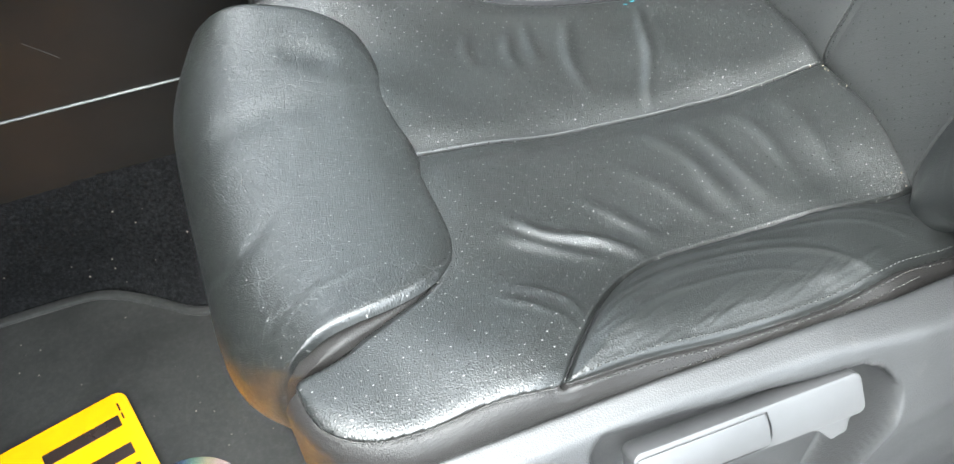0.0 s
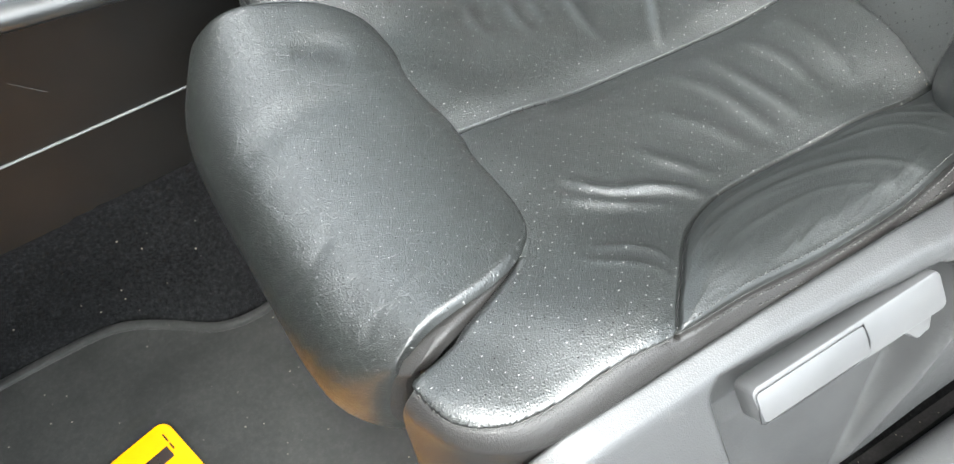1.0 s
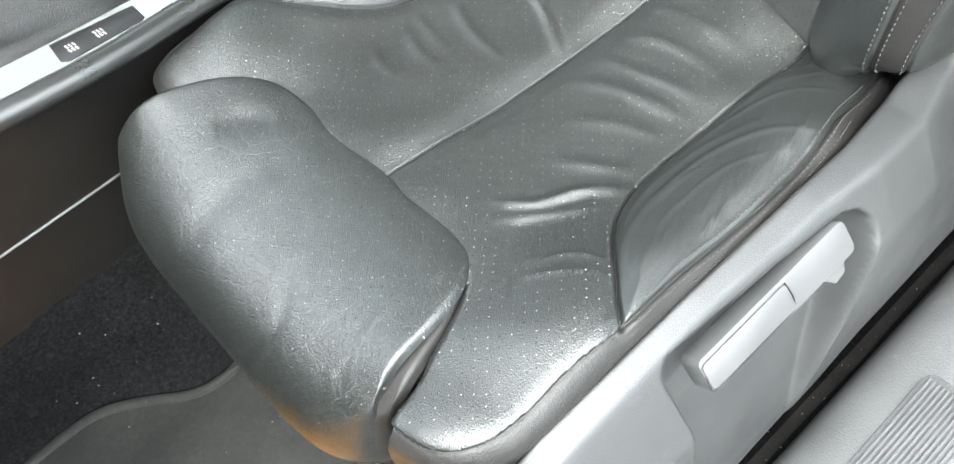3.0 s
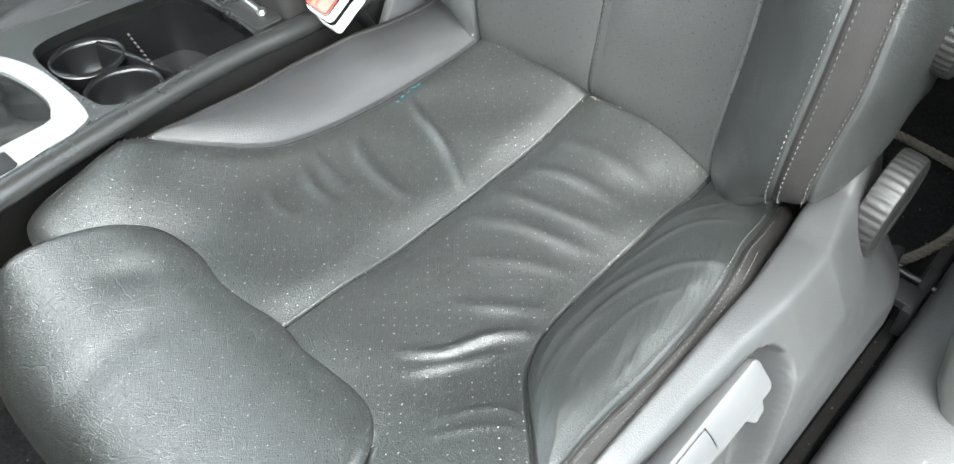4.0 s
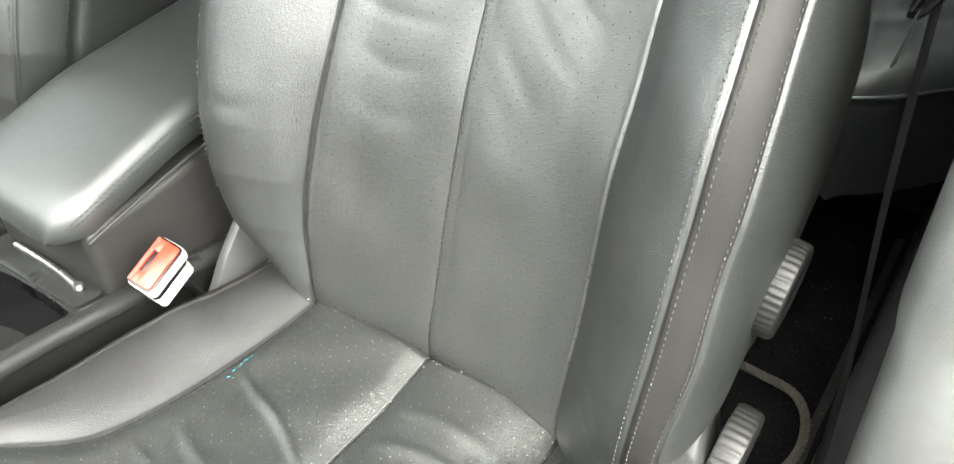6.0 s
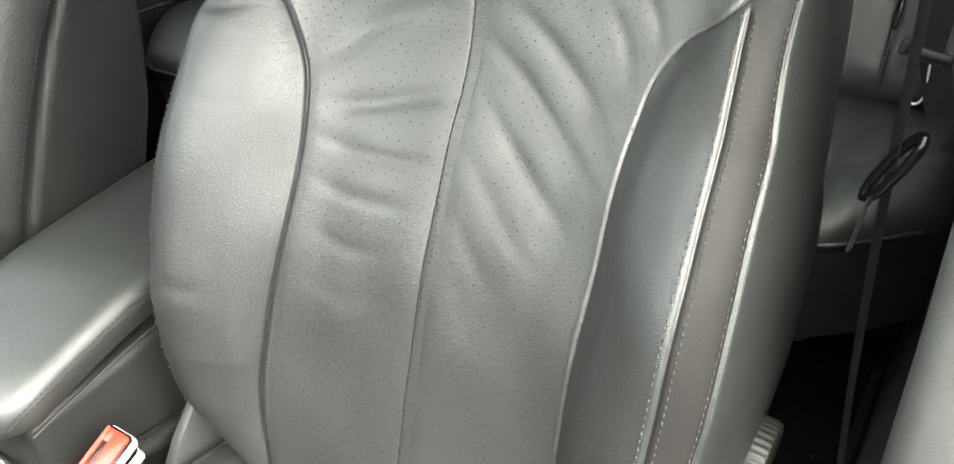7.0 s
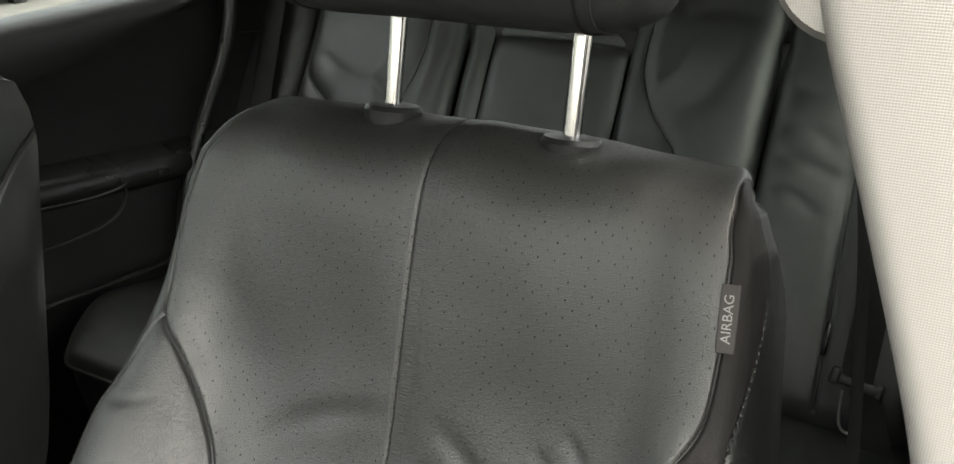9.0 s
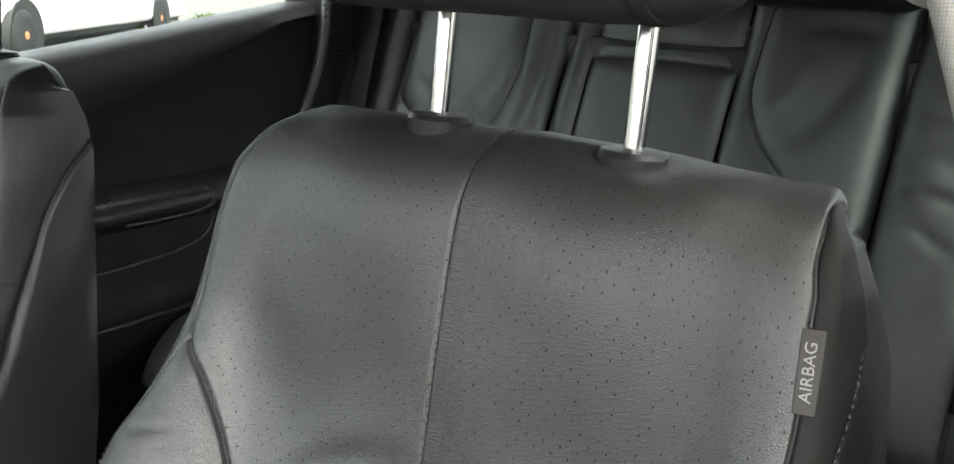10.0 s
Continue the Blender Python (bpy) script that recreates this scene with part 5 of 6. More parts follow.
# rubber mat with its raised, wavy rim
rim_line = smooth_line([(-1.02, 0.235), (-0.93, 0.246), (-0.86, 0.238), (-0.76, 0.240), (-0.70, 0.236), (-0.65, 0.208), (-0.61, 0.178), (-0.575, 0.168), (-0.535, 0.172), (-0.49, 0.186), (-0.455, 0.18), (-0.44, 0.15),
                        (-0.437, 0.0), (-0.437, -0.15), (-0.44, -0.25), (-0.46, -0.283), (-0.52, -0.292), (-0.75, -0.292), (-0.95, -0.285), (-1.02, -0.25)], 0.012)
mat_thing = thing("floor_mat", "dusty dark grey rubber floor mat with a raised rim", "floor mat", (-0.7, 0, 0.0))
mat_thing.location = (0, 0, 0)
part("mat_sheet", prism([tuple(p) for p in rim_line], 0.006, Matrix.Translation((0, 0, 0.002))), mat_mat, mat_thing, smooth=False)
part("mat_rim", tube([(x, y, 0.009) for x, y in rim_line[::2]], 0.006, 8, 0.012, 0.005), mat_mat, mat_thing)
ov = [(0.045 * math.cos(t), 0.019 * math.sin(t)) for t in np.linspace(0, 2 * math.pi, 40)]
om = Matrix.Translation((-0.50, -0.138, 0.0085)) @ pose(0, 0, 0, 0, 0, 78)
part("mat_emblem", tube([om @ Vector((x, y, 0)) for x, y in ov], 0.0011, 6, 0.004), mat_mat, mat_thing)
part("mat_emblem", join(*[tube([om @ Vector((-0.030 + 0.018 * i, -0.005, 0)), om @ Vector((-0.026 + 0.018 * i, 0.006, 0)), om @ Vector((-0.018 + 0.018 * i, -0.004, 0))], 0.0009, 6, 0.003) for i in range(4)]), mat_mat, mat_thing)
for i in range(6):
    part("mat_rib", tube([(-0.475 + 0.004 * i, -0.205 - 0.012 * i, 0.0085), (-0.452 + 0.002 * i, -0.212 - 0.012 * i, 0.0085)], 0.0014, 6, 0.006), mat_mat, mat_thing)

# sill with its ribbed step plate
sill = thing("trim", "dark grey plastic door sill with a ribbed step plate", "door sill", (0, 0, 0), kind="structure")
sec = smooth_line([(-0.322, 0.02), (-0.325, 0.075), (-0.331, 0.098), (-0.345, 0.110), (-0.365, 0.116), (-0.40, 0.118), (-0.45, 0.112), (-0.475, 0.095), (-0.485, 0.05), (-0.485, -0.20)], 0.006)
loft("sill_cover", [[(x, y, z) for y, z in sec] for x in np.linspace(-1.2, 0.95, 60)][::-1], mat_sill, sill)
plate_x0, plate_x1 = -0.95, -0.10
part("step_plate", prism(round_rect(plate_x1 - plate_x0, 0.062, 0.012), 0.0025, Matrix.Translation(((plate_x0 + plate_x1) / 2, -0.405, 0.1165)), 0.0008), mat_sill, sill)
for i in range(13):
    part("rib", tube([(plate_x0 + 0.012, -0.379 - i * 0.0044, 0.1195), (plate_x1 - 0.008, -0.379 - i * 0.0044, 0.1195)], 0.0013, 6, 0.2, 0.0011), mat_sill, sill)
slab("trim", -1.2, 0.9, -0.56, -0.487, -0.24, 0.085, mat_body, 0.02, label="painted outer sill of the car", category="car sill")
loft("trim", [[(x, y, z) for y, z in ((-0.300, 0.004), (-0.318, 0.012), (-0.326, 0.03))] for x in np.linspace(-0.55, 0.9, 20)][::-1], mat_carpet_worn)
tagged(bpy.data.objects["trim.002"], "worn carpet strip with crumbs beside the sill", "carpet", kind="structure")

# ---- centre console ----
console = thing("centre_console", "dark plastic centre console with silver gear surround and cup tray", "console", (-0.4, 0.35, 0.1))
console.location = (0, 0, 0)
side_rows = []
for x in np.linspace(-1.25, 0.30, 60):
    zt = 0.3725 - 0.1477 * (x + 0.25)
    side_rows.append([(x, 0.262, 0.15), (x, 0.260, 0.20), (x, 0.259, 0.262), (x, 0.257, 0.272), (x, 0.255, zt - 0.05), (x, 0.252, zt - 0.018), (x, 0.254, zt - 0.006)])
loft("console_side", side_rows[::-1], mat_console, console, "dark brown-black scratched console flank")
part("trim_line", tube([(-1.2, 0.2575, 0.2645), (-0.7, 0.2575, 0.2645), (-0.25, 0.2575, 0.2645)], 0.0014, 8, 0.05, 0.0014), mat_line, console, "thin silver trim line")
for (xa, za, xb, zb) in ((-0.655, 0.345, -0.632, 0.322),):
    part("scratch", tube([(xa, 0.2550, za), (xb, 0.2550, zb)], 0.0003, 4, 0.02), mat_thread, console)
cm = Matrix.Translation((-0.25, 0.35, 0.3725)) @ pose(0, 0, 0, 0, 8.4, 0)
part("console_rail", tube([cm @ Vector(p) for p in ((-0.62, -0.128, -0.004), (-0.29, -0.128, -0.001), (-0.14, -0.108, -0.001), (0.0, -0.090, -0.001), (0.12, -0.088, -0.002), (0.36, -0.086, -0.003))], 0.0115, 12, 0.02, 0.011), mat_rail, console, "rounded black edge rail")


def holed_plate(outer, holes, z0, z1, m):
    """A flat plate with openings cut through it."""
    cu = bpy.data.curves.new("plate", "CURVE")
    cu.dimensions, cu.fill_mode = "2D", "BOTH"
    cu.extrude = (z1 - z0) / 2
    for l in (outer, *holes):
        sp = cu.splines.new("POLY")
        sp.points.add(len(l) - 1)
        for pt, (x, y) in zip(sp.points, l):
            pt.co = (x, y, 0, 1)
        sp.use_cyclic_u = True
    ob = bpy.data.objects.new("tmp", cu)
    scene.collection.objects.link(ob)
    me = bpy.data.meshes.new_from_object(ob.evaluated_get(bpy.context.evaluated_depsgraph_get()))
    bpy.data.objects.remove(ob)
    bm = bmesh.new()
    bm.from_mesh(me)
    bpy.data.meshes.remove(me)
    bmesh.ops.remove_doubles(bm, verts=bm.verts[:], dist=0.00005)
    bmesh.ops.recalc_face_normals(bm, faces=bm.faces[:])
    bm.transform(m @ Matrix.Translation((0, 0, (z0 + z1) / 2)))
    return bm


tray_hole = smooth_line([(-0.098, 0.03), (-0.085, 0.055), (-0.04, 0.062), (0.04, 0.060), (0.064, 0.054), (0.074, 0.02), (0.074, -0.055), (0.066, -0.074), (0.03, -0.080), (-0.05, -0.082), (-0.085, -0.078), (-0.097, -0.05)], 0.008, closed=True)[:-1]
top_out = [(-0.62, -0.122), (-0.29, -0.122), (-0.14, -0.102), (0.0, -0.084), (0.14, -0.082), (0.30, -0.082), (0.30, 0.086), (0.0, 0.092), (-0.14, 0.106), (-0.62, 0.122)]
gear_hole = smooth_line([(-0.40, 0.062), (-0.18, 0.062), (-0.138, 0.046), (-0.124, -0.01), (-0.131, -0.056), (-0.17, -0.070), (-0.40, -0.072)], 0.008, closed=True)[:-1]
part("console_top", holed_plate(top_out, [[tuple(p) for p in tray_hole], [tuple(p) for p in gear_hole]], -0.012, 0.0, cm), mat_rail, console, smooth=False)
part("gear_surround", holed_plate([tuple(p) for p in smooth_line([(-0.52, 0.078), (-0.17, 0.080), (-0.128, 0.066), (-0.106, 0.01), (-0.108, -0.07), (-0.125, -0.092), (-0.19, -0.108), (-0.29, -0.116), (-0.52, -0.118)], 0.008, closed=True)[:-1]],
                                 [[tuple(p) for p in gear_hole]], 0.0, 0.0045, cm), mat_silver, console, "satin silver gear lever surround", smooth=False)
gait = []
for k, r in ((0.0, 1.0), (0.006, 0.84), (0.014, 0.78), (0.030, 0.76), (0.036, 0.66), (0.052, 0.60), (0.058, 0.47), (0.078, 0.42), (0.10, 0.30)):
    gait.append([tuple(cm @ Vector((-0.265 + r * (0.145 * math.copysign(abs(math.cos(t)) ** 0.5, math.cos(t))) + 0.007 * math.sin(9 * t + 60 * k) * (k > 0), -0.005 + r * (0.066 * math.copysign(abs(math.sin(t)) ** 0.5, math.sin(t))) + 0.006 * math.cos(7 * t + 90 * k) * (k > 0), k - 0.006)))
                 for t in np.linspace(0, 2 * math.pi, 60, endpoint=False)])
loft("gear_gaiter", gait, mat_gaiter, console, "creased black leather gear gaiter", closed=True)
sw = part("switch_panel", prism([(-0.262, -0.082), (-0.264, -0.108), (-0.258, -0.1125), (-0.188, -0.1045), (-0.184, -0.101), (-0.184, -0.080)], 0.0022, cm @ Matrix.Translation((0, 0, 0.0035)), 0.0006), mat_dark, console, "black switch panel with pale symbols")
for u, v in ((-0.249, -0.098), (-0.223, -0.096)):
    part("symbol", join(*[box(0.0016, 0.0050, 0.0003, cm @ Matrix.Translation((u + 0.0026 * k, v + 0.004 * j, 0.0058)) @ pose(0, 0, 0, 0, 0, 12), 0.0001, 1) for k in (-1.2, 0, 1.2) for j in (-0.8, 0.8)]), mat_label_ink, sw)
# tray, its cup insert and the roller cover's grip
tr = np.array(tray_hole)
loft("tray_well", [[tuple(cm @ Vector((x, y, z))) for x, y in tr] for z in (0.0, -0.02, -0.05, -0.072)], mat_gloss, console, closed=True)
part("tray_floor", prism([tuple(p) for p in tr], 0.004, cm @ Matrix.Translation((0, 0, -0.074))), mat_dark, console)
part("tray_mat", prism(round_rect(0.085, 0.066, 0.018), 0.003, cm @ Matrix.Translation((0.022, -0.036, -0.070)) @ pose(0, 0, 0, 0, 0, 8), 0.001), mat_felt, console, "grey felt tray liner")
for (u, v) in ((-0.058, -0.045), (-0.056, 0.022)):
    wall = [[tuple(cm @ Vector((u + rr * math.cos(t), v + rr * 0.9 * math.sin(t), z))) for t in np.linspace(0, 2 * math.pi, 40, endpoint=False)] for rr, z in ((0.037, -0.012), (0.034, -0.008), (0.032, -0.016), (0.030, -0.060), (0.0, -0.060))]
    loft("cup_holder", wall, mat_gloss, console, closed=True)
part("cup_divider", box(0.006, 0.11, 0.04, cm @ Matrix.Translation((-0.022, -0.012, -0.03)) @ pose(0, 0, 0, 0, 0, 14), 0.002), mat_gloss, console)
part("divider_teeth", join(*[box(0.002, 0.0035, 0.0015, cm @ Matrix.Translation((-0.020 - 0.0018 * i + 0.012, 0.026 - 0.0085 * i, -0.008)), 0.0004, 1) for i in range(8)]), mat_felt, console)
part("roller_cover", prism(round_rect(0.034, 0.136, 0.008), 0.004, cm @ Matrix.Translation((0.094, -0.003, 0.0)), 0.0012), mat_rail, console)
part("cover_grip", tube([cm @ Vector(p) for p in ((0.104, 0.056, 0.006), (0.103, 0.0, 0.006), (0.098, -0.045, 0.006))], 0.0035, 10, 0.01), mat_alu, console, "silver grip of the roller cover")
part("grip_end", turned([(0.0045, 0), (0.0055, 0.002), (0.004, 0.006)], 16, cm @ Matrix.Translation((0.0975, -0.05, 0.004))), mat_alu, console)

# armrest box between the seats
arm = thing("armrest", "black leather centre armrest box with pale double stitching", "armrest", (0.05, 0.35, 0.34))
arm.location = (0, 0, 0)


def cushion_block(x0, x1, y0, y1, z0, z1, r, slope=0.0, n=6):
    """A padded block with well rounded edges; slope lifts its rear."""
    bm = box(x1 - x0, y1 - y0, z1 - z0, None, r, n)
    bm.transform(Matrix.Translation(((x0 + x1) / 2, (y0 + y1) / 2, (z0 + z1) / 2)) @ pose(0, 0, 0, 0, -slope, 0))
    return bm


def uv_metres(ob):
    """Lays a map in metres on a block, by the way each face looks."""
    me = ob.data
    lay = me.uv_layers.new(name="metres")
    for p in me.polygons:
        ax = max(range(3), key=lambda k: abs(p.normal[k]))
        for li in p.loop_indices:
            c = me.vertices[me.loops[li].vertex_index].co
            lay.data[li].uv = (c.y, c.z) if ax == 0 else (c.x, c.z) if ax == 1 else (c.x, c.y)
    return ob


ar_rows = []
for x, zt in zip(*smooth_line([(-0.172, 0.432), (-0.170, 0.446), (-0.160, 0.458), (-0.13, 0.473), (-0.09, 0.486), (-0.04, 0.500), (0.0, 0.507), (0.08, 0.517), (0.16, 0.526), (0.30, 0.54)], 0.008).T):
    nose_in = 0.022 * max(0.0, (-0.13 - x) / 0.042) ** 2
    zb = zt - 0.042 if x > -0.13 else max(0.428, zt - 0.042)
    y0_, y1_ = 0.270 + nose_in, 0.440 - nose_in
    ar_rows.append([(x, y0_ + 0.004, zb), (x, y0_, zb + 0.3 * (zt - zb)), (x, y0_ + 0.001, zb + 0.62 * (zt - zb)), (x, y0_ + 0.006, zb + 0.85 * (zt - zb)), (x, y0_ + 0.016, zt - 0.002), (x, y0_ + 0.04, zt), (x, 0.355, zt + 0.003),
                    (x, y1_ - 0.04, zt), (x, y1_ - 0.016, zt - 0.002), (x, y1_ - 0.006, zb + 0.85 * (zt - zb)), (x, y1_, zb + 0.5 * (zt - zb)), (x, y1_ - 0.004, zb)])
loft("armrest_lid", ar_rows, mat_arm, arm, "padded black leather lid")
uv_metres(part("armrest_box", cushion_block(-0.140, 0.31, 0.272, 0.436, 0.29, 0.455, 0.012, 6.0), mat_side_leather, arm))
for dz in (0.0, -0.005):
    pts = [(-0.158, 0.2755, 0.447 + dz), (-0.13, 0.2705, 0.459 + dz), (-0.09, 0.2700, 0.472 + dz), (-0.04, 0.2700, 0.486 + dz), (0.0, 0.2700, 0.493 + dz), (0.08, 0.2700, 0.503 + dz), (0.29, 0.2700, 0.525 + dz)]
    l = smooth_line(pts, 0.0055)
    part("stitching", join(*[box(0.004, 0.0012, 0.0012, Matrix.Translation(p) @ pose(0, 0, 0, 0, -3, 0), 0.0003, 1) for p in l]), mat_thread, arm)
part("lid_seam", tube([(-0.146, 0.2712, 0.424), (-0.08, 0.2705, 0.440), (0.0, 0.2705, 0.455), (0.29, 0.2705, 0.49)], 0.0018, 6, 0.03), mat_side_leather, arm)

# seat-belt buckle
buckle = thing("seat_belt_buckle", "white and black seat belt buckle with a red release button", "buckle", (-0.1, 0.22, 0.33))
buckle.location = (0, 0, 0)
bn = Vector((-0.438, -0.24, 0.865)).normalized()
bl = Vector((-0.894, 0.02, -0.447))
bl = (bl - bn * bl.dot(bn)).normalized()
bsd = bn.cross(bl)
bm_m = Matrix((bl, bsd, bn)).transposed().to_4x4()
bm_m.translation = Vector((-0.1155, 0.226, 0.401))
part("buckle_head", prism(round_rect(0.052, 0.030, 0.006), 0.012, bm_m @ Matrix.Translation((0, 0, -0.013)), 0.0015), mat_white, buckle, "scuffed white buckle head")
part("buckle_rim", prism(round_rect(0.050, 0.028, 0.005), 0.002, bm_m @ Matrix.Translation((0, 0, -0.001)), 0.0004), mat_gloss, buckle)
part("buckle_band", prism(round_rect(0.046, 0.027, 0.005), 0.010, bm_m @ Matrix.Translation((0.002, 0, -0.0225)), 0.001), mat_gloss, buckle)
part("buckle_body", prism(round_rect(0.046, 0.027, 0.005), 0.020, bm_m @ Matrix.Translation((0.002, 0, -0.042)), 0.001), mat_white, buckle)
part("release_button", join(prism(round_rect(0.046, 0.015, 0.003), 0.004, bm_m @ Matrix.Translation((0, 0.0045, 0.0)), 0.0008), prism(round_rect(0.046, 0.004, 0.001), 0.004, bm_m @ Matrix.Translation((0, -0.0105, 0.0)), 0.0005),
                            prism(round_rect(0.012, 0.012, 0.002), 0.003, bm_m @ Matrix.Translation((0.017, -0.004, 0.0)), 0.0005), prism(round_rect(0.012, 0.012, 0.002), 0.003, bm_m @ Matrix.Translation((-0.017, -0.004, 0.0)), 0.0005)), mat_red, buckle, "red release button")
part("buckle_stalk", tube([bm_m @ Vector((0.0, 0, -0.04)), bm_m @ Vector((-0.01, 0, -0.09)), Vector((-0.02, 0.25, 0.20)), Vector((0.0, 0.25, 0.06))], 0.011, 8, 0.02, 0.004), mat_dark, buckle)

# ---- belt and pillar beside the seat ----
belt = thing("seat_belt", "black webbing seat belt hanging beside the pillar with its tongue", "seat belt", (0.2, -0.3, 0.3))
belt.location = (0, 0, 0)
bpts = [(0.195, -0.238, 1.10), (0.20, -0.270, 0.96), (0.203, -0.284, 0.86), (0.206, -0.292, 0.77), (0.208, -0.298, 0.65), (0.208, -0.309, 0.50), (0.208, -0.330, 0.28), (0.208, -0.335, 0.10)]
part("webbing", tube(bpts, 0.0235, 10, 0.02, 0.0008, up=(0.25, -1, 0)), mat_belt, belt)
ring = [(0.030 * math.cos(t), 0.0075 * math.sin(t), 0) for t in np.linspace(0, 2 * math.pi, 28)]
rA = Vector((-0.1, -0.45, 0.9)).normalized()
rB = Vector((0.8, 0.5, 0.3))
rB = (rB - rA * rB.dot(rA)).normalized()
rm = Matrix((rA * 1.05, rB * 1.0, rA.cross(rB))).transposed().to_4x4()
rm.translation = Vector((0.188, -0.299, 0.690))
part("tongue_loop", tube([rm @ Vector(p) for p in ring], 0.0038, 10, 0.005), mat_gloss, belt, "black plastic belt tongue")
part("tongue_blade", tube([(0.172, -0.291, 0.672), (0.158, -0.290, 0.657), (0.145, -0.2885, 0.644)], 0.009, 8, 0.006, 0.0012, up=(0.3, -1, 0)), mat_alu, belt, "steel tongue blade")

pillar = thing("trim", "beige fabric upper door pillar trim", "door pillar", (0, 0, 0), kind="structure")
edge_line = [(-0.215, 1.22), (-0.242, 1.10), (-0.254, 1.062), (-0.275, 1.007), (-0.309, 0.914), (-0.324, 0.866), (-0.332, 0.852), (-0.35, 0.848)]
outl = [tuple(p) for p in smooth_line(edge_line, 0.01)] + [(-0.46, 0.848), (-0.42, 1.0), (-0.34, 1.22)]
part("pillar_cover", prism(outl, 0.035, Matrix.Translation((0.05, 0, 0)) @ Matrix(((0, 0, 1, 0), (1, 0, 0, 0), (0, 1, 0, 0), (0, 0, 0, 1))), 0.012, 4), mat_beige, pillar)
part("belt_guide", turned([(0.010, 0.0), (0.030, 0.0), (0.034, 0.008), (0.030, 0.018), (0.012, 0.022)], 32, Matrix.Translation((0.075, -0.262, 1.092)) @ pose(0, 0, 0, 0, -90, 0)), mat_beige, pillar)
low = thing("trim", "grey grained plastic lower door pillar trim", "door pillar", (0, 0, 0), kind="structure")
lsec = [(-0.338, 0.88), (-0.343, 0.74), (-0.346, 0.62), (-0.347, 0.520), (-0.349, 0.503), (-0.352, 0.490), (-0.354, 0.42), (-0.357, 0.30), (-0.364, 0.20), (-0.372, 0.14), (-0.385, 0.105)]
plan = [(0.055, -0.16, 0.004), (0.030, -0.125, 0.004), (0.020, -0.085, 0.004), (0.021, -0.045, 0.004), (0.029, -0.016, 0.003), (0.045, -0.004, 0.002), (0.075, 0.0, 0.0), (0.14, 0.0, 0.0), (0.30, 0.0, 0.0), (0.45, -0.004, 0.0)]
loft("pillar_cover", [[(px_ - (ledge if z < 0.497 else 0.0) + 0.03 * max(0.0, z - 0.5), y + dy, z) for y, z in lsec] for px_, dy, ledge in plan], mat_pillar, low)
slab("trim", 0.06, 0.62, -0.56, -0.40, 0.02, 0.72, mat_body, 0.03, label="car body round the door pillar", category="car body")
slab("trim", 0.06, 0.18, -0.54, -0.44, 0.70, 1.24, mat_body, 0.03, label="painted outer door pillar", category="car body")

# woven cable lying on the floor behind the seat
cab = smooth_line([(0.16, -0.20, 0.03), (0.24, -0.265, 0.025), (0.33, -0.30, 0.02), (0.40, -0.298, 0.02), (0.445, -0.27, 0.02), (0.455, -0.22, 0.02), (0.46, -0.15, 0.02)], 0.0025)
strands = []
for k in range(3):
    turn = 2 * math.pi * (np.arange(len(cab)) * 0.0025 / 0.026 + k / 3)
    way = np.gradient(cab, axis=0)
    side = np.stack([-way[:, 1], way[:, 0], 0 * way[:, 0]], axis=1)
    side /= np.linalg.norm(side, axis=1, keepdims=True)
    strands.append(tube(cab + 0.0032 * (side * np.cos(turn)[:, None] + np.array([0, 0, 1.0]) * np.sin(turn)[:, None]), 0.0036, 7, 0.004))
cable = part("cable", join(*strands), mat_rope)
tagged(cable, "loop of worn grey woven cable on the rear floor", "cable")

# ---- rear bench ----
bench = thing("rear_seat", "black leather rear bench seat with a centre armrest and belts", "car seat", (0.7, 0.36, 0.3))
bench.location = (0, 0, 0)


